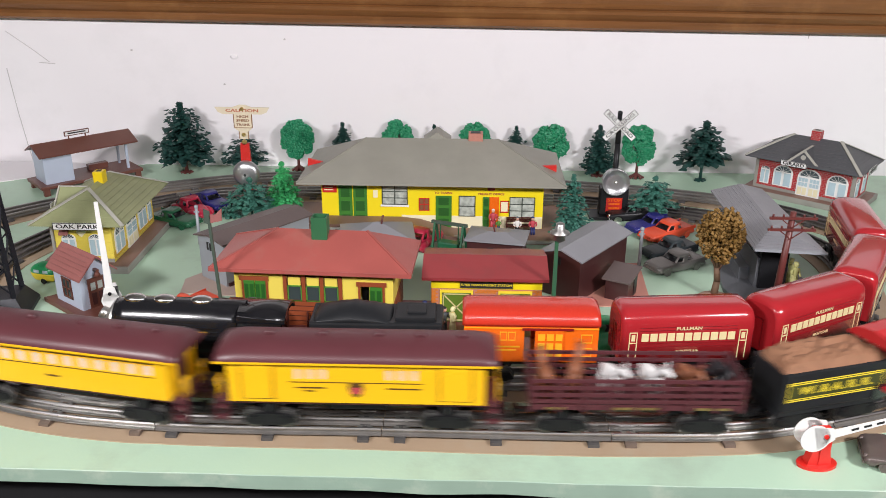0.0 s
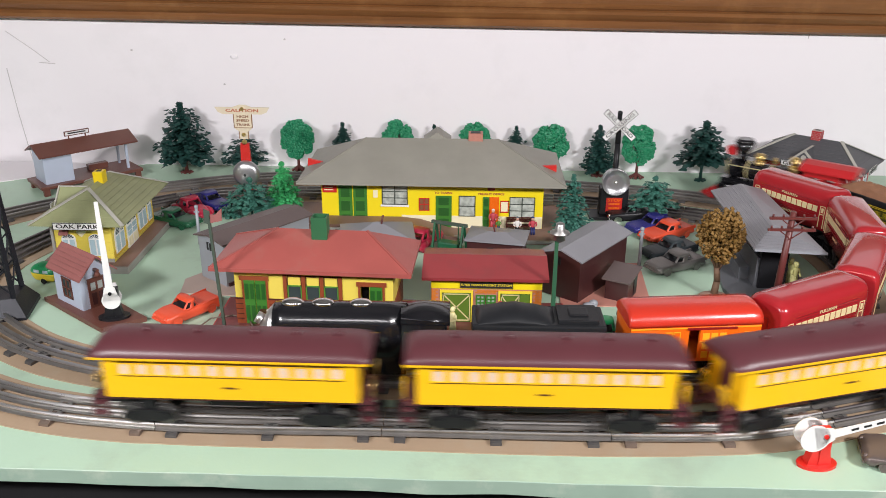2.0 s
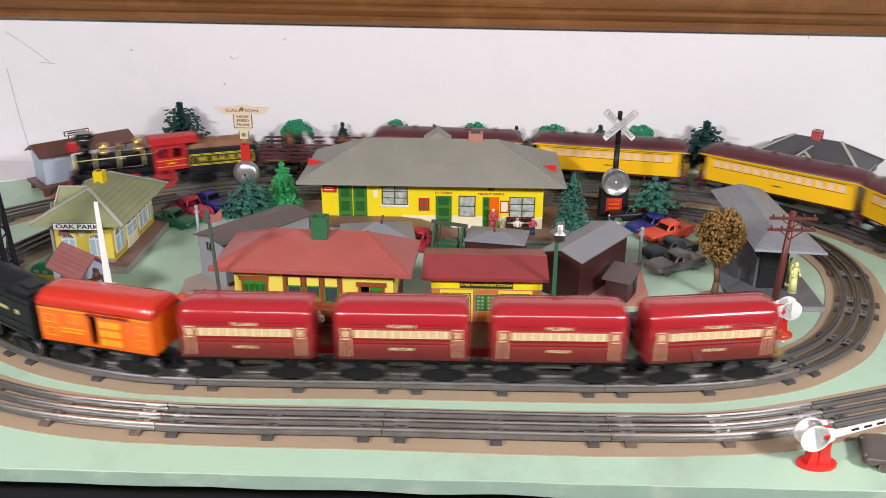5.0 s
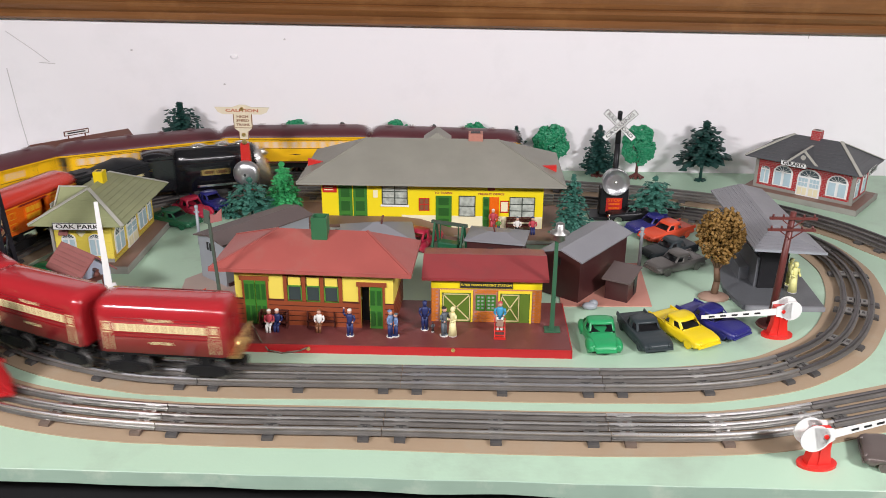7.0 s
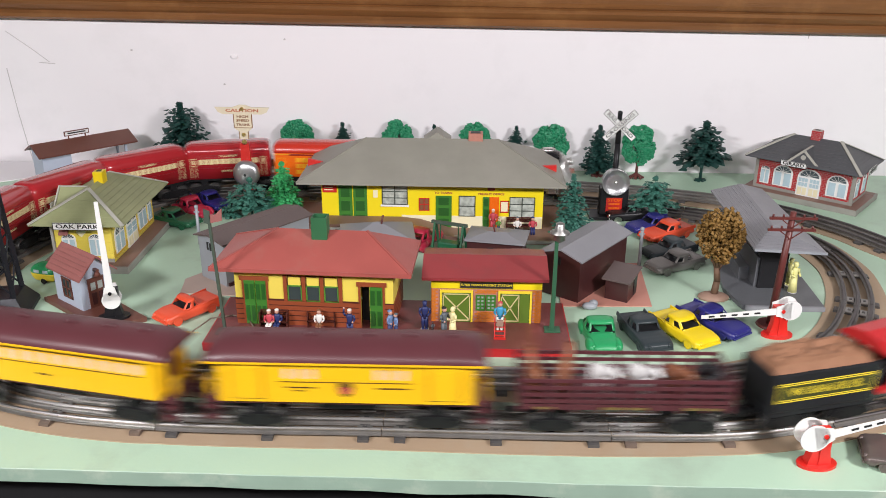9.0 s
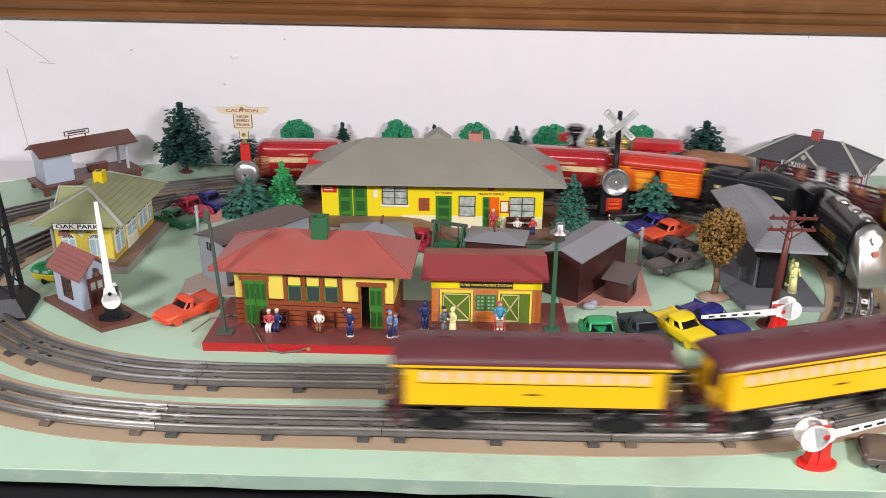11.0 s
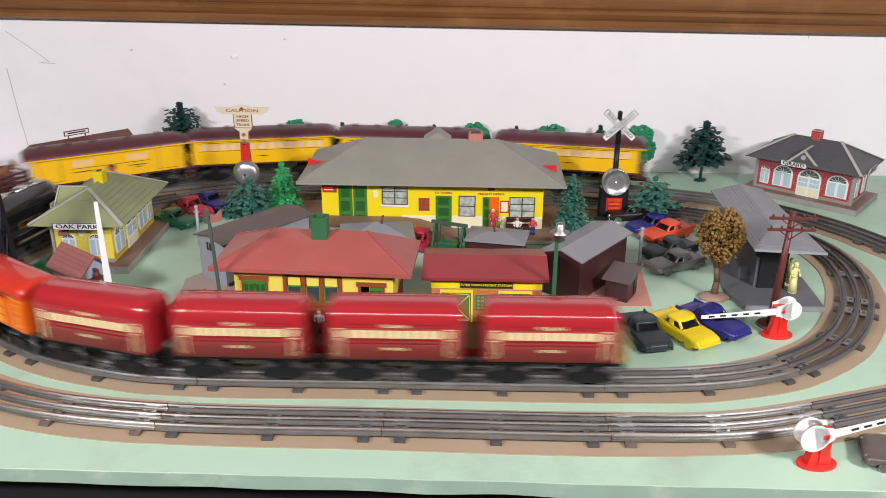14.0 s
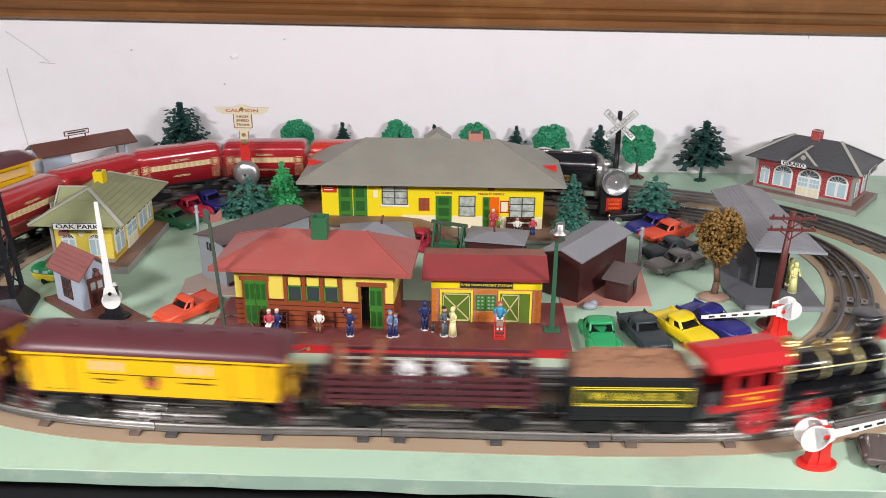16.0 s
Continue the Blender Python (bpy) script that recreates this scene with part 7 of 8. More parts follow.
def autumn_tree():
    random.seed(31)
    t = thing("autumn_tree", pose(0.3245, 0.3188, 0), "toy tree with brown sponge foliage on a clay base", "toy tree")
    bm = bmesh.new()
    ball(bm, (0, 0, 0.002), 0.021, 0.015, 0.006)
    part("base", bm, "clay", t)
    bm = bmesh.new()
    pts = [(0, 0, 0.003), (0.002, 0, 0.025), (-0.001, 0, 0.045), (0.003, 0, 0.062)]
    for a, b, r in zip(pts, pts[1:], (0.0050, 0.0043, 0.0036)):
        cyl(bm, a, b, r, r * 0.86, n=9)
    for e in ((0.016, 0.002, 0.066), (-0.014, -0.003, 0.070), (0.006, 0.010, 0.076), (-0.004, -0.010, 0.078)):
        cyl(bm, (0.000, 0, 0.040), e, 0.0026, 0.0012, n=7)
    part("trunk", bm, "bark", t)
    bm = bmesh.new()
    for i in range(1100):
        a, u = random.uniform(0, 6.28318), random.uniform(-1, 1)
        r = random.random() ** 0.35
        k = 1.0 + 0.18 * noise.noise((math.cos(a) * 2, math.sin(a) * 2, u * 2.5))
        s = math.sqrt(1 - u * u)
        c = (0.031 * r * s * math.cos(a) * k, 0.028 * r * s * math.sin(a) * k, 0.089 + 0.036 * r * u * k)
        g = random.uniform(0.0018, 0.0036)
        b2 = [bm.verts.new((c[0] + g * random.uniform(-1, 1), c[1] + g * random.uniform(-1, 1), c[2] + g * random.uniform(-1, 1))) for _ in range(2)]
        ring = [bm.verts.new((c[0] + g * math.cos(q) * random.uniform(0.6, 1.2), c[1] + g * math.sin(q) * random.uniform(0.6, 1.2), c[2] + g * random.uniform(-0.5, 0.5))) for q in (0, 1.25, 2.5, 3.75, 5.0)]
        up, dn = bm.verts.new((c[0], c[1], c[2] + g)), bm.verts.new((c[0], c[1], c[2] - g))
        for v in b2:
            bm.verts.remove(v)
        for j in range(5):
            bm.faces.new((ring[j], ring[(j + 1) % 5], up))
            bm.faces.new((ring[(j + 1) % 5], ring[j], dn))
    part("crown", bm, "leaf_autumn", t)


autumn_tree()


# ---- signals, poles, gates ----
def crossing_signal():
    s = thing("crossing_signal", pose(0.2356, 0.6269, 0), "black crossing signal with silver lamp and white crossbuck", "toy signal")
    bm = bmesh.new()
    rbx(bm, -0.040, 0.040, -0.020, 0.022, 0, 0.006, 0.001)
    part("base", bm, "black_plastic", s)
    bm = bmesh.new()
    rbx(bm, -0.023, 0.023, -0.008, 0.014, 0.006, 0.052, 0.002)
    part("housing", bm, "black_plastic", s)
    box_part("stop_panel", "sign_red", s, -0.013, 0.013, -0.0092, -0.0075, 0.012, 0.036, "red panel lettered stop")
    lettering("STOP", 0.0075, "express_orange", s, facing(0, -0.0094, 0.032), 0.022)
    for z in (0.024, 0.017):
        box_part("panel_mark", "express_orange", s, -0.009, 0.009, -0.0096, -0.0085, z, z + 0.003)
    bm = bmesh.new()
    rings = []
    for y, r in ((0.012, 0.012), (0.004, 0.021), (-0.008, 0.0225), (-0.012, 0.0225), (-0.0112, 0.0205), (-0.0095, 0.0195), (-0.0085, 0.010), (-0.0080, 0.0005)):
        rings.append([(r * math.cos(6.28318 * i / 28), y, 0.063 + r * math.sin(6.28318 * i / 28)) for i in range(28)])
    loft(bm, rings)
    l = part("lamp", bm, "silver_matt", s, "round silver bell lamp")
    bm = bmesh.new()
    ball(bm, (0, -0.009, 0.063), 0.0022)
    part("lamp_screw", bm, "chrome", l)
    bm = bmesh.new()
    cyl(bm, (0.0, 0.004, 0.045), (0.0, 0.004, 0.125), 0.0050, 0.0044)
    cyl(bm, (0.0, 0.004, 0.125), (0.0, 0.004, 0.172), 0.0046, 0.0036)
    ball(bm, (0.0, 0.004, 0.174), 0.0042)
    part("post", bm, "black_plastic", s)
    for t, txt in ((43, "CROSSING"), (-43, "RAIL  ROAD")):
        m = pose(0, -0.003 - (0.0014 if t > 0 else 0), 0.156, 0, t * -1, 0)
        bm = bmesh.new()
        rbx(bm, -0.033, 0.033, -0.0006, 0.0006, -0.0052, 0.0052, 0.0004)
        b = part("crossbuck_arm", bm, "white_paint", s, "white crossbuck arm", m)
        bm = bmesh.new()
        for q in ((-0.033, 0.033, 0.0044, 0.0052), (-0.033, 0.033, -0.0052, -0.0044), (-0.033, -0.0322, -0.0052, 0.0052), (0.0322, 0.033, -0.0052, 0.0052)):
            bx(bm, q[0], q[1], -0.0009, -0.0004, q[2], q[3])
        part("arm_border", bm, "print_black", b)
        lettering(txt, 0.0078, "print_black", b, facing(0, -0.0008, 0), 0.056)
    return s


def caution_sign():
    s = thing("caution_sign", pose(-0.3755, 0.6466, 0), "cream warning sign on a red post with a silver bell", "toy sign")
    bm = bmesh.new()
    rbx(bm, -0.030, 0.030, -0.020, 0.020, 0, 0.006, 0.001)
    part("base", bm, "black_plastic", s)
    bm = bmesh.new()
    prism(bm, [(-0.011, 0.006), (0.011, 0.006), (0.007, 0.112), (-0.007, 0.112)], -0.003, 0.003, "y")
    part("post", bm, "sign_red", s, "tapered red tin post")
    bm = bmesh.new()
    prism(bm, [(-0.045, 0.1720), (-0.016, 0.1720), (-0.005, 0.1760), (0.005, 0.1760), (0.016, 0.1720), (0.045, 0.1720), (0.040, 0.1640), (0.032, 0.1605), (0.0155, 0.1605), (0.0155, 0.1380), (0.011, 0.1340), (0.008, 0.1320), (0.008, 0.1190), (-0.008, 0.1190), (-0.008, 0.1320), (-0.011, 0.1340), (-0.0155, 0.1380), (-0.0155, 0.1605), (-0.032, 0.1605), (-0.040, 0.1640)], -0.0012, 0.0012, "y")
    b = part("sign_plate", bm, "sign_cream", s, "cream pressed tin plate with worn lettering")
    lettering("CAUTION", 0.0068, "print_red", b, facing(0, -0.0014, 0.1665), 0.054)
    for z, t, w in ((0.1565, "HIGH", 0.019), (0.1500, "SPEED", 0.021), (0.1430, "TRAINS", 0.022)):
        lettering(t, 0.0058, "cloth_brown", b, facing(0, -0.0014, z), w)
    bm = bmesh.new()
    for q in ((-0.0155, -0.0143, 0.1380, 0.1605), (0.0143, 0.0155, 0.1380, 0.1605), (-0.0155, 0.0155, 0.1375, 0.1385), (-0.008, -0.007, 0.1190, 0.1320), (0.007, 0.008, 0.1190, 0.1320)):
        bx(bm, q[0], q[1], -0.0016, -0.001, q[2], q[3])
    part("plate_border", bm, "cloth_brown", b)
    for z, r in ((0.1695, 0.003), (0.1265, 0.0032), (0.1140, 0.0045)):
        bm = bmesh.new()
        cyl(bm, (0, -0.003, z), (0, -0.001, z), r)
        part("rivet", bm, "brass", b)
    bm = bmesh.new()
    rings = []
    for y, r in ((-0.003, 0.0225), (-0.006, 0.0225), (-0.010, 0.0215), (-0.0135, 0.016), (-0.015, 0.008), (-0.0153, 0.0005)):
        rings.append([(r * math.cos(6.28318 * i / 28), y, 0.0610 + r * math.sin(6.28318 * i / 28)) for i in range(28)])
    loft(bm, rings)
    l = part("bell", bm, "silver_matt", s, "round silver bell")
    bm = bmesh.new()
    cyl(bm, (0, -0.015, 0.0610), (0, -0.017, 0.0610), 0.0022)
    part("bell_screw", bm, "print_black", l)


def crossing_gate(label, m, arm_turn, base_mat, tilt, arm_len=0.085, disc=0.0125):
    """A crossing gate; the arm swings in the local xz plane."""
    g = thing("crossing_gate", m, label, "toy crossing gate", "crossing gates")
    bm = bmesh.new()
    n = 20
    pts = [(0.019 * math.cos(6.28318 * i / n), 0.012 * math.sin(6.28318 * i / n)) for i in range(n)]
    prism(bm, pts, 0, 0.003, "z")
    loft(bm, [[(sx * (0.0115 if z < 0.01 else 0.0085), sy * 0.005, z) for sx, sy in ((1, 1), (-1, 1), (-1, -1), (1, -1))] for z in (0.003, 0.018, 0.040)], smooth=False)
    for s in (-1, 1):
        bx(bm, -0.0016, 0.0016, s * 0.005 - 0.001, s * 0.005 + 0.001, 0.003, 0.038)
    part("pedestal", bm, base_mat, g)
    a = pose(0, 0, 0.036, 0, tilt, 0)
    bm = bmesh.new()
    prism(bm, [(0.0, -0.0045), (arm_len, -0.0022), (arm_len, 0.0022), (0.0, 0.0045)], -0.0068, -0.0056, "y")
    arm = part("arm", bm, "white_paint", g, "white tapered gate arm", a)
    for k in range(5):
        x = arm_len * (0.28 + 0.14 * k)
        box_part("slot", "print_black" if base_mat == "gate_red" else "white_paint", arm, x, x + 0.007, -0.0071, -0.0066, -0.0011, 0.0011)
    for y in (-0.0075, 0.0062):
        bm = bmesh.new()
        cyl(bm, (-0.010, y, 0.0), (-0.010, y + 0.0016, 0.0), disc, n=24)
        prism(bm, [(-0.010, disc * 0.9), (0.008, 0.006), (0.008, -0.006), (-0.010, -disc * 0.9)], y, y + 0.0016, "y")
        part("counterweight", bm, "white_paint", g, "round white counterweight", a)
    bm = bmesh.new()
    cyl(bm, (0, -0.009, 0.036), (0, 0.009, 0.036), 0.0022, n=10)
    part("pivot", bm, base_mat, g)
    return g


def poles():
    p = thing("signal_post", pose(-0.2889, 0.1745, 0.011, 0, 0, 0), "slim dark green post with a small orange arrow board", "toy post")
    bm = bmesh.new()
    rbx(bm, -0.010, 0.010, -0.008, 0.008, 0, 0.002, 0.0004)
    part("foot", bm, "pole_dark", p)
    bm = bmesh.new()
    bar(bm, (0, 0, 0.001), (-0.006, 0, 0.150), 0.0032, 0.0032)
    part("mast", bm, "pole_dark", p)
    bm = bmesh.new()
    prism(bm, [(-0.003, 0.140), (0.010, 0.143), (0.011, 0.158), (0.003, 0.150), (-0.004, 0.150)], -0.004, -0.003, "y")
    part("arrow_board", bm, "dull_roof", p, "faded orange arrow board")
    bm = bmesh.new()
    prism(bm, [(-0.010, 0.140), (-0.003, 0.138), (-0.003, 0.154), (-0.010, 0.157)], -0.004, -0.003, "y")
    part("side_board", bm, "pole_dark", p)

    p = thing("lamp_post", pose(0.1000, 0.1963, 0.011, 0, 0, 0), "green tin lamp post with a silver lamp head", "toy lamp post")
    bm = bmesh.new()
    rbx(bm, -0.009, 0.010, -0.007, 0.008, 0, 0.002, 0.0004)
    part("foot", bm, "pole_green", p)
    bm = bmesh.new()
    prism(bm, [(-0.0028, 0), (0.0028, 0), (0.0020, 0.126), (-0.0020, 0.126)], -0.0016, 0.0016, "y")
    part("mast", bm, "pole_green", p)
    bm = bmesh.new()
    rings = [[(0.003 + r * math.cos(6.28318 * i / 20), 0.001 + r * math.sin(6.28318 * i / 20), z) for i in range(20)] for z, r in ((0.114, 0.0024), (0.117, 0.0068), (0.123, 0.0064), (0.125, 0.0115), (0.1262, 0.0115), (0.129, 0.006), (0.136, 0.005), (0.138, 0.0027))]
    loft(bm, rings)
    part("lamp_head", bm, "rail_dull", p, "silver lamp head with a wide brim")

    p = thing("telephone_pole", pose(0.3757, 0.2447, 0), "brown plastic telephone pole with two crossarms", "toy pole")
    bm = bmesh.new()
    cyl(bm, (0, 0, 0), (0, 0, 0.003), 0.017, 0.015, n=20)
    part("foot", bm, "pole_brown", p)
    bm = bmesh.new()
    cyl(bm, (0, 0, 0.002), (0.006, 0, 0.150), 0.0048, 0.0036, n=12)
    part("mast", bm, "pole_brown", p)
    for z in (0.143, 0.1285):
        x = 0.0057
        a = box_part("crossarm", "pole_brown", p, x - 0.028, x + 0.028, -0.0055, -0.0028, z - 0.0016, z + 0.0016)
        for k in (-0.024, -0.012, 0.012, 0.024):
            bm = bmesh.new()
            cyl(bm, (x + k, -0.004, z + 0.0014), (x + k, -0.004, z + 0.0048), 0.0013, n=8)
            part("insulator_pin", bm, "pole_brown", a)
        for s in (-1, 1):
            bm = bmesh.new()
            bar(bm, (x, -0.004, z - 0.012), (x + s * 0.014, -0.004, z - 0.001), 0.0012, 0.0012)
            part("brace", bm, "pole_brown", a)

    p = thing("floodlight_tower", pose(-0.5901, 0.2384, 0, 0, 0, 12), "black steel lattice tower on a pyramid base", "toy tower")
    bm = bmesh.new()
    loft(bm, [[(sx * w, sy * w, z) for sx, sy in ((1, 1), (-1, 1), (-1, -1), (1, -1))] for z, w in ((0, 0.034), (0.005, 0.034), (0.026, 0.022))], smooth=False)
    part("base", bm, "steel_black", p)
    for sx in (-1, 1):
        for sy in (-1, 1):
            bm = bmesh.new()
            bar(bm, (sx * 0.019, sy * 0.019, 0.024), (sx * 0.008, sy * 0.008, 0.30), 0.005, 0.005)
            part("leg", bm, "steel_black", p)
    for k in range(7):
        z0, z1 = 0.03 + 0.036 * k, 0.066 + 0.036 * k
        w0, w1 = 0.019 - 0.011 * (z0 - 0.024) / 0.276, 0.019 - 0.011 * (z1 - 0.024) / 0.276
        for s in (-1, 1):
            bm = bmesh.new()
            bar(bm, (-w0, s * w0, z0), (w1, s * w1, z1), 0.0018, 0.0018)
            bar(bm, (w0, s * w0, z0), (-w1, s * w1, z1), 0.0018, 0.0018)
            bar(bm, (s * w0, -w0, z0), (s * w1, w1, z1), 0.0018, 0.0018)
            part("lattice", bm, "steel_black", p)

    p = thing("swing_frame", pose(-0.0301, 0.4493, 0, 0, 0, -20), "dark green plastic swing frame", "toy swing")
    for x in (-0.022, 0.022):
        for s in (-1, 1):
            bm = bmesh.new()
            bar(bm, (x, s * 0.016, 0), (x, s * 0.002, 0.050), 0.003, 0.003)
            part("leg", bm, "dark_green_plastic", p)
    bm = bmesh.new()
    bar(bm, (-0.028, 0, 0.050), (0.028, 0, 0.050), 0.005, 0.004)
    part("beam", bm, "pole_dark", p)
    bm = bmesh.new()
    rbx(bm, -0.016, 0.016, -0.008, 0.008, 0.010, 0.022, 0.002)
    for x in (-0.014, 0.014):
        bar(bm, (x, 0, 0.02), (x, 0, 0.049), 0.0012, 0.0012)
    part("swing_seat", bm, "dark_green_plastic", p)
    # white strips and a short post by the grey shed
    for q, lab in ((((-0.330, 0.470), (-0.293, 0.512)), "white painted strip on the tabletop"),):
        bm = bmesh.new()
        bar(bm, (*q[0], 0.002), (*q[1], 0.002), 0.008, 0.004)
        tagged(part("curb_strip", bm, "white_paint", None), lab, "strip")
    for x, y in ((-0.4108, 0.4756), (0.243, 0.415)):
        p = thing("fire_hydrant", pose(x, y, 0), "small grey plastic hydrant post", "toy hydrant", "hydrant posts")
        bm = bmesh.new()
        cyl(bm, (0, 0, 0), (0, 0, 0.058), 0.0025, n=10)
        ball(bm, (0, 0, 0.060), 0.0032)
        bar(bm, (-0.004, 0, 0.052), (0.004, 0, 0.052), 0.002, 0.002)
        part("post", bm, "grey_plastic", p)
    for k, (ya, yb) in enumerate(((0.492, 0.498), (0.478, 0.482))):
        bm = bmesh.new()
        bx(bm, -0.215, -0.085 + 0.02 * k, ya, yb, 0, 0.008)
        tagged(part("fence_strip", bm, "white_paint", None), "low white plastic platform edging", "edging")
    # cable from the post to the platform's screw
    pts = [(-0.335, 0.190, 0.002), (-0.315, 0.205, 0.013), (-0.290, 0.213, 0.014), (-0.270, 0.208, 0.0135), (-0.255, 0.180, 0.0135), (-0.242, 0.153, 0.0135), (-0.232, 0.146, 0.004), (-0.215, 0.1435, 0.002), (-0.195, 0.146, 0.004), (-0.186, 0.1465, 0.008)]
    bm = bmesh.new()
    for a, b in zip(pts, pts[1:]):
        cyl(bm, a, b, 0.0009, n=6)
    tagged(part("wire", bm, "wire_brown", None), "thin brown wire lying over the platform edge", "wire")


crossing_signal()
caution_sign()
crossing_gate("white-armed crossing gate on a red base, beside the inner track", pose(0.3750, 0.2164, 0, 0, 0, 4), 0, "gate_red", 176, 0.098)
crossing_gate("white-armed crossing gate on a red base, near the table edge", pose(0.3294, -0.0417, 0, 0, 0, 6), 0, "gate_red", -14, 0.085, 0.014)
crossing_gate("raised white crossing gate on a black base beside the shanty", pose(-0.4395, 0.2160, 0.006, 0, 0, 15), 0, "black_plastic", -90, 0.118, 0.011)
poles()


# ---- toy figures: plain moulded shapes ----
def figure(label, m, coat, legs, head_mat, h=0.036, arm=0.0, skirt=False, seated=False, hat=None, stand=True):
    """A small moulded figure in one mesh; it looks to -y."""
    mats = [coat, legs, head_mat, hat or coat, "cloth_white"]
    bm = bmesh.new()
    k = h / 0.0385
    hip_z = 0.017 * k if not seated else 0.009 * k
    if skirt:
        cyl(bm, (0, 0, 0.001), (0, 0, hip_z + 0.002 * k), 0.0052 * k, 0.0034 * k, n=10, mi=0)
    elif seated:
        for s in (-1, 1):
            cyl(bm, (s * 0.002 * k, 0, hip_z), (s * 0.002 * k, -0.009 * k, hip_z), 0.0022 * k, 0.0019 * k, n=8, mi=1)
            cyl(bm, (s * 0.002 * k, -0.009 * k, hip_z), (s * 0.002 * k, -0.009 * k, 0.0), 0.0019 * k, 0.0017 * k, n=8, mi=1)
    else:
        for s in (-1, 1):
            cyl(bm, (s * 0.0022 * k, 0, 0.0012), (s * 0.0018 * k, 0, hip_z), 0.0018 * k, 0.0024 * k, n=8, mi=1)
            ball(bm, (s * 0.0022 * k, -0.0012 * k, 0.0016), 0.0017 * k, 0.0028 * k, 0.0013 * k, mi=1, n=8, m=5)
    rings = [[(w * math.cos(6.28318 * i / 10), d * math.sin(6.28318 * i / 10), z) for i in range(10)] for z, w, d in ((hip_z - 0.002 * k, 0.0036 * k, 0.0028 * k), (hip_z + 0.004 * k, 0.0034 * k, 0.0026 * k), (hip_z + 0.010 * k, 0.0046 * k, 0.0029 * k), (hip_z + 0.0125 * k, 0.0028 * k, 0.0020 * k))]
    loft(bm, rings, mi=0)
    ball(bm, (0, -0.0003, hip_z + 0.0160 * k), 0.0027 * k, 0.0029 * k, 0.0034 * k, mi=2, n=10, m=7)
    ball(bm, (0, 0.0003, hip_z + 0.0178 * k), 0.0029 * k, 0.0031 * k, 0.0018 * k, mi=3, n=10, m=5)
    for s in (-1, 1):
        sh = Vector((s * 0.0050 * k, 0, hip_z + 0.0105 * k))
        if arm > 0 and s < 0:
            el, ha = sh + Vector((s * 0.002 * k, -0.001, 0.004 * k)), sh + Vector((s * 0.0015 * k, -0.001, 0.0105 * k))
        else:
            el, ha = sh + Vector((s * 0.0012 * k, -0.0008, -0.0055 * k)), sh + Vector((-s * 0.001 * k, -0.0042 * k, -0.0072 * k))
        cyl(bm, sh, el, 0.0015 * k, 0.0013 * k, n=7, mi=0)
        cyl(bm, el, ha, 0.0013 * k, 0.0010 * k, n=7, mi=0)
        ball(bm, ha, 0.0013 * k, mi=2, n=7, m=5)
    if stand:
        cyl(bm, (0, 0, 0), (0, 0, 0.0010), 0.0050 * k, n=14, mi=4)
    ob = part("figurine", bm, mats, None)
    ob.matrix_basis = m
    return tagged(ob, label, "figurine", "toy figures")


def bench(m, label, w=0.026, colour="litho_brown_dark"):
    b = thing("bench", m, label, "toy bench", "toy benches")
    box_part("seat", colour, b, -w / 2, w / 2, -0.005, 0.005, 0.0075, 0.009)
    for z in (0.0125, 0.0155, 0.0185):
        box_part("back_slat", colour, b, -w / 2, w / 2, 0.0048, 0.0058, z, z + 0.002)
    for x in (-w / 2, w / 2 - 0.0015):
        box_part("end_frame", colour, b, x, x + 0.0015, -0.005, 0.006, 0, 0.0195)


Z = 0.011
bench(pose(-0.2336, 0.1915, Z), "dark slatted bench on the platform", 0.034)
figure("seated toy figure in a red and white striped dress", pose(-0.2375, 0.1840, Z), "cloth_red", "cloth_white", "skin_pink", 0.036, seated=True, hat="cloth_white", stand=False)
figure("seated toy figure in a dark blue coat", pose(-0.2283, 0.1859, Z), "cloth_navy", "cloth_navy", "skin_pink", 0.036, seated=True, hat="cloth_white", stand=False)
bench(pose(-0.1767, 0.1955, Z), "dark slatted bench on the platform", 0.034)
figure("seated toy figure with a newspaper", pose(-0.1780, 0.1867, Z), "cloth_white", "cloth_brown", "skin_pink", 0.036, seated=True, hat="cloth_brown", stand=False)
figure("toy figure in a navy suit with a raised arm", pose(-0.1393, 0.1727, Z), "cloth_navy", "cloth_navy", "skin_pink", 0.037, arm=1, hat="cloth_white")
figure("toy figure in a pale blue shirt and dark trousers", pose(-0.0916, 0.1720, Z, 0, 0, 60), "cloth_blue", "cloth_navy", "skin_pink", 0.037)
figure("toy figure in blue work clothes", pose(-0.0851, 0.1737, Z, 0, 0, -60), "cloth_blue", "cloth_navy", "skin_pink", 0.032, hat="cloth_grey")
figure("toy figure in a glossy navy uniform", pose(-0.0520, 0.1924, Z), "cloth_navy", "cloth_navy", "cloth_navy", 0.040, hat="cloth_navy")
figure("toy figure in a grey coat and hat", pose(-0.0284, 0.1777, Z, 0, 0, 50), "cloth_grey", "cloth_grey", "skin_pink", 0.040, hat="print_black")
figure("toy figure in a long cream coat", pose(-0.0183, 0.1781, Z, 0, 0, -50), "cloth_cream", "cloth_cream", "cloth_cream", 0.040, skirt=True)
figure("toy figure in a blue jacket and red cap", pose(0.0376, 0.1950, Z), "cloth_teal", "cloth_white", "skin_pink", 0.040, hat="cloth_red", stand=False)
h = thing("hand_truck", pose(0.0372, 0.1778, Z), "red plastic hand truck with a small parcel", "toy hand truck")
bm = bmesh.new()
for x in (-0.006, 0.006):
    bar(bm, (x, -0.004, 0.001), (x, 0.006, 0.022), 0.0012, 0.0012)
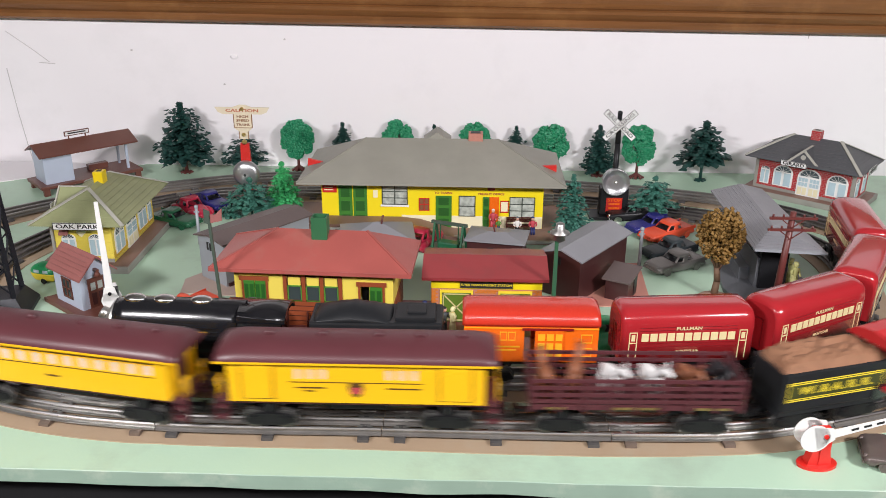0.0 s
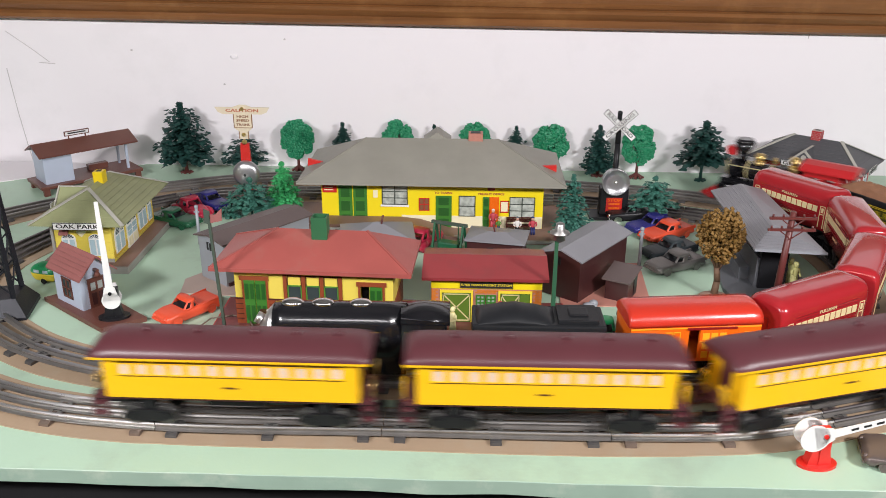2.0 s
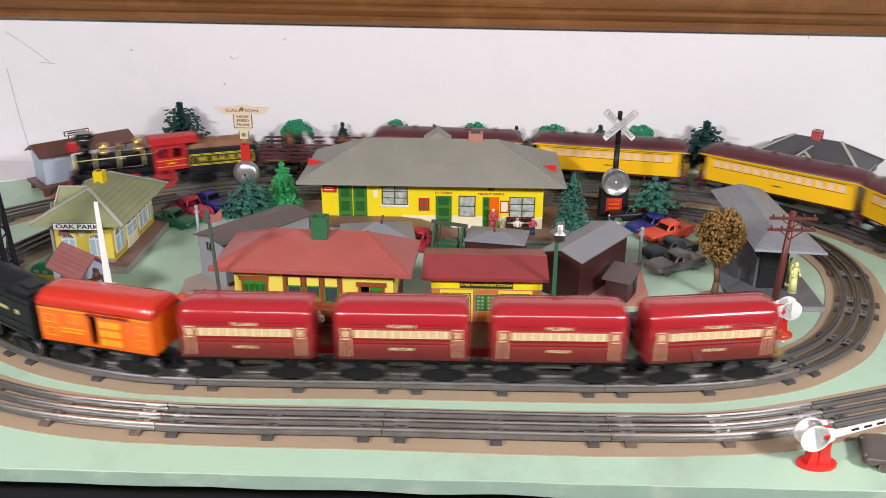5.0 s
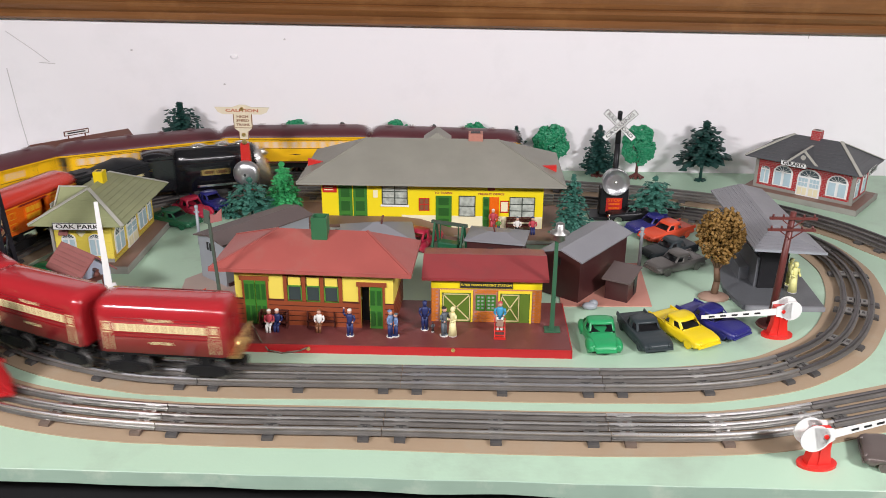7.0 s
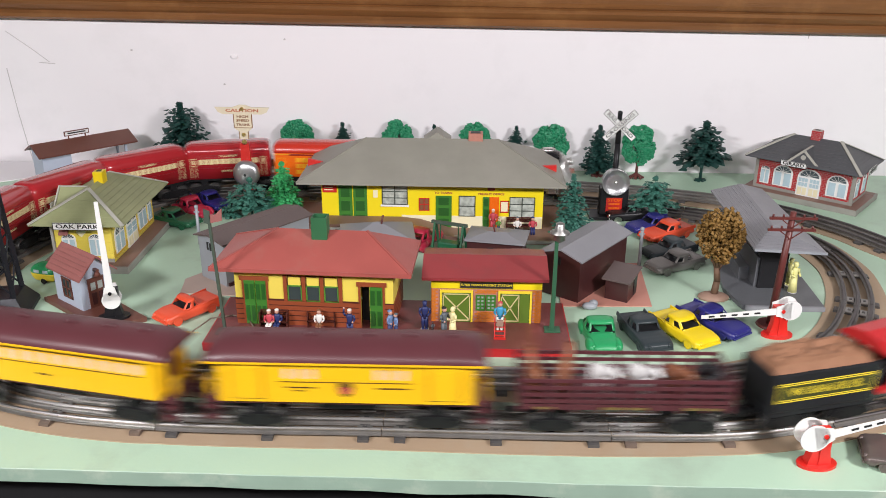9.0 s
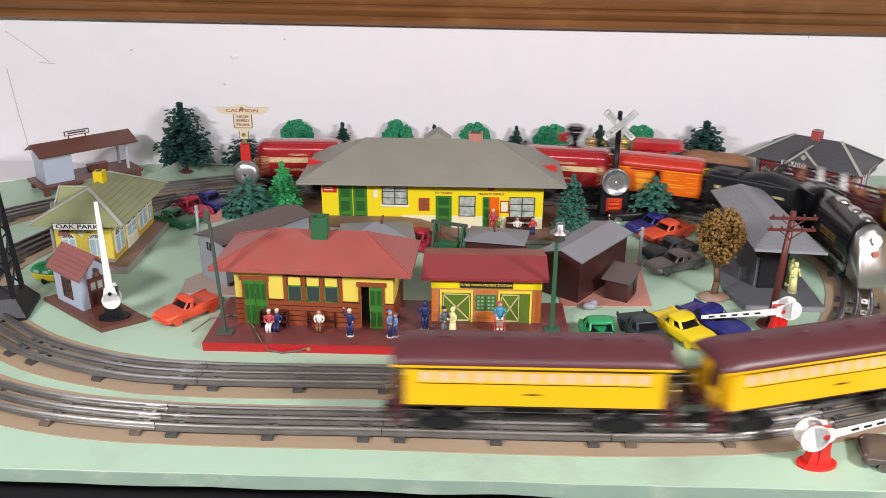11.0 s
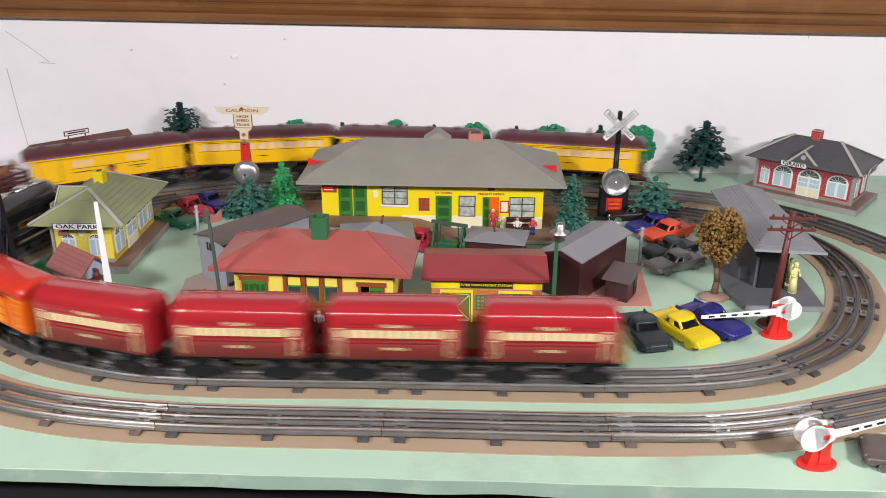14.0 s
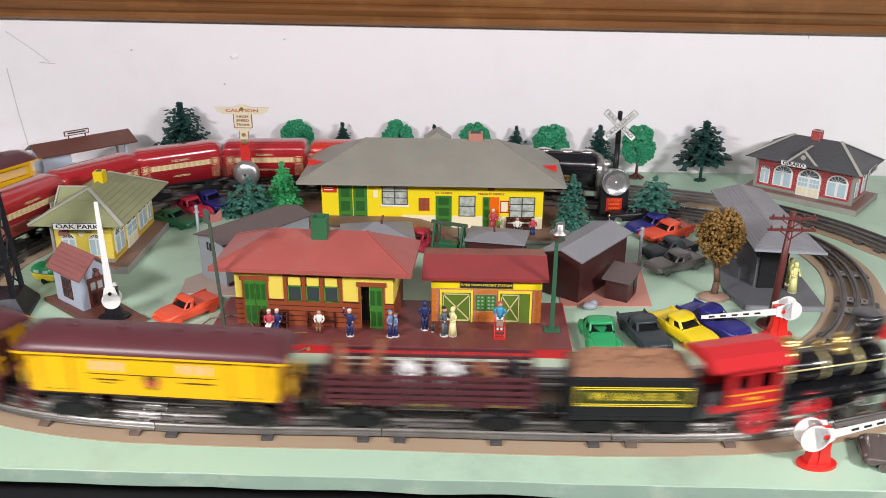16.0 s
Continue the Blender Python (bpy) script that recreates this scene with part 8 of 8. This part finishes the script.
for k in range(4):
    bar(bm, (-0.006, -0.003 + 0.0022 * k, 0.003 + 0.0046 * k), (0.006, -0.003 + 0.0022 * k, 0.003 + 0.0046 * k), 0.0012, 0.0014)
bx(bm, -0.007, 0.007, -0.0075, -0.003, 0.0, 0.0012)
part("frame", bm, "sign_red", h)
box_part("parcel", "clay", h, -0.004, 0.004, -0.002, 0.003, 0.014, 0.021, r=0.0006)
figure("dark suitcase-carrying toy figure", pose(-0.0421, 0.1856, Z, 0, 0, 20), "cloth_grey", "print_black", "print_black", 0.014, stand=True)
ZP = 0.006
figure("pale yellow toy figure with a raised arm", pose(0.4328, 0.3521, ZP, 0, 0, -60), "figure_yellow", "figure_yellow", "figure_yellow", 0.042, arm=1)
figure("pale yellow toy figure in a long coat", pose(0.4309, 0.3306, ZP, 0, 0, 30), "figure_yellow", "figure_yellow", "figure_yellow", 0.046, skirt=True)
figure("pale yellow toy figure under the shelter", pose(0.4261, 0.4268, ZP, 0, 0, 30), "figure_yellow", "figure_yellow", "figure_yellow", 0.034)
ZM = 0.0058
bench(pose(0.0767, 0.5411, ZM), "dark slatted bench before the station", 0.040)
figure("seated toy figure in a white shirt", pose(0.0736, 0.5312, ZM), "cloth_white", "print_black", "skin_pink", 0.036, seated=True, hat="cloth_grey", stand=False)
figure("seated toy figure in a striped shirt", pose(0.0975, 0.5323, ZM), "cloth_red", "cloth_navy", "skin_pink", 0.036, seated=True, hat="cloth_navy", stand=False)
figure("toy figure in red beside the doorway", pose(0.0358, 0.5391, ZM), "cloth_red", "cloth_red", "skin_pink", 0.038, hat="cloth_white")
figure("small toy figure in green", pose(0.0445, 0.5322, ZM), "door_green_light", "cloth_navy", "skin_pink", 0.024, hat="door_green_light")


# ---- the motion of the two trains ----
# stretches where the couplings run a little tighter than on the straights: from, to, factor
SLACK = {"outer": ((0.72, 1.42, 1.12), (2.05, 2.75, 1.1), (2.75, 3.45, 1.09)), "inner": ((0.55, 1.35, 1.08), (1.35, 2.2, 1.06), (2.2, 2.95, 1.145))}
RUN = {}
for loop_name in ("outer", "inner"):
    grid_s = np.linspace(0, LOOPS[loop_name][1][-1], 4000)
    pace = np.ones(4000)
    for s_from, s_to, factor in SLACK[loop_name]:
        pace[(grid_s > s_from) & (grid_s < s_to)] = factor
    run = np.concatenate([[0], np.cumsum(np.diff(grid_s) * pace[1:])])
    RUN[loop_name] = (run, grid_s)

# head of each train: seconds, laps done, metres past the loop's start
HEADS = {
    "outer": ((0, 0, 0.963), (0.5, 0, 1.157), (1, 0, 1.347), (1.5, 0, 1.535), (2, 0, 1.733), (2.5, 0, 1.941), (3, 0, 2.142), (3.5, 0, 2.353), (4, 0, 2.54), (6.5, 0, 3.619), (7, 0, 3.846), (7.5, 1, 0.107), (8, 1, 0.387), (8.5, 1, 0.668), (9, 1, 0.953), (11.5, 1, 2.273), (12.5, 1, 2.768), (13, 1, 3.032), (13.5, 1, 3.362), (14, 1, 3.616), (14.5, 1, 3.888), (15, 2, 0.193), (15.5, 2, 0.492), (16, 2, 0.768)),
    "inner": ((0, -1, 3.18), (0.5, -1, 3.187), (1, -1, 3.25), (1.5, 0, 0.037), (2, 0, 0.068), (2.5, 0, 0.049), (3, -1, 3.257), (3.5, -1, 3.134), (4, -1, 3.002), (6.5, -1, 2.286), (7, -1, 2.145), (7.5, -1, 1.999), (8, -1, 1.855), (8.5, -1, 1.729), (9, -1, 1.584), (11.5, -1, 0.735), (12, -1, 0.458), (12.5, -1, 0.156), (13, -2, 3.137), (13.5, -2, 2.836), (14, -2, 2.551), (14.5, -2, 2.254), (15, -2, 1.962), (15.5, -2, 1.685), (16, -2, 1.516)),
}


def head(loop, t):
    """Metres run by the head of the train at t seconds, smooth through the rows of HEADS."""
    rows = HEADS[loop]
    lap = RUN[loop][0][-1]
    ts = np.array([r[0] for r in rows], float)
    us = np.array([r[1] * lap + r[2] for r in rows])
    slope = np.gradient(us, ts)
    i = int(np.clip(np.searchsorted(ts, t) - 1, 0, len(ts) - 2))
    h = ts[i + 1] - ts[i]
    k = (t - ts[i]) / h
    return (2 * k**3 - 3 * k**2 + 1) * us[i] + (k**3 - 2 * k**2 + k) * h * slope[i] + (-2 * k**3 + 3 * k**2) * us[i + 1] + (k**3 - k**2) * h * slope[i + 1]


def place_on_track(loop, u):
    run, grid_s = RUN[loop]
    laps = math.floor(u / run[-1])
    return on_loop(loop, np.interp(u - laps * run[-1], run, grid_s))


def car_pose(loop, back, half, t):
    way = 1 if loop == "outer" else -1
    u = head(loop, t) - way * back
    a, b = place_on_track(loop, u + way * half), place_on_track(loop, u - way * half)
    mid, d = (a + b) / 2, a - b
    return pose(mid[0], mid[1], 0, 0, 0, math.degrees(math.atan2(d[1], d[0])))


def motions():
    # the drivers roll with the distance run
    for wheel, loop, radius in SPINNERS:
        rest = wheel.matrix_basis.copy()
        u0 = head(loop, 0.0)
        walk(wheel, [(k / 40, rest @ pose(0, 0, 0, 0, (1 if loop == "outer" else -1) * math.degrees((head(loop, k / 40) - u0) / radius), 0)) for k in range(641)])
    for ob, loop, back, half, own in MOVERS:
        walk(ob, [(k / 10, car_pose(loop, back, half, k / 10) @ own) for k in range(161)])


motions()
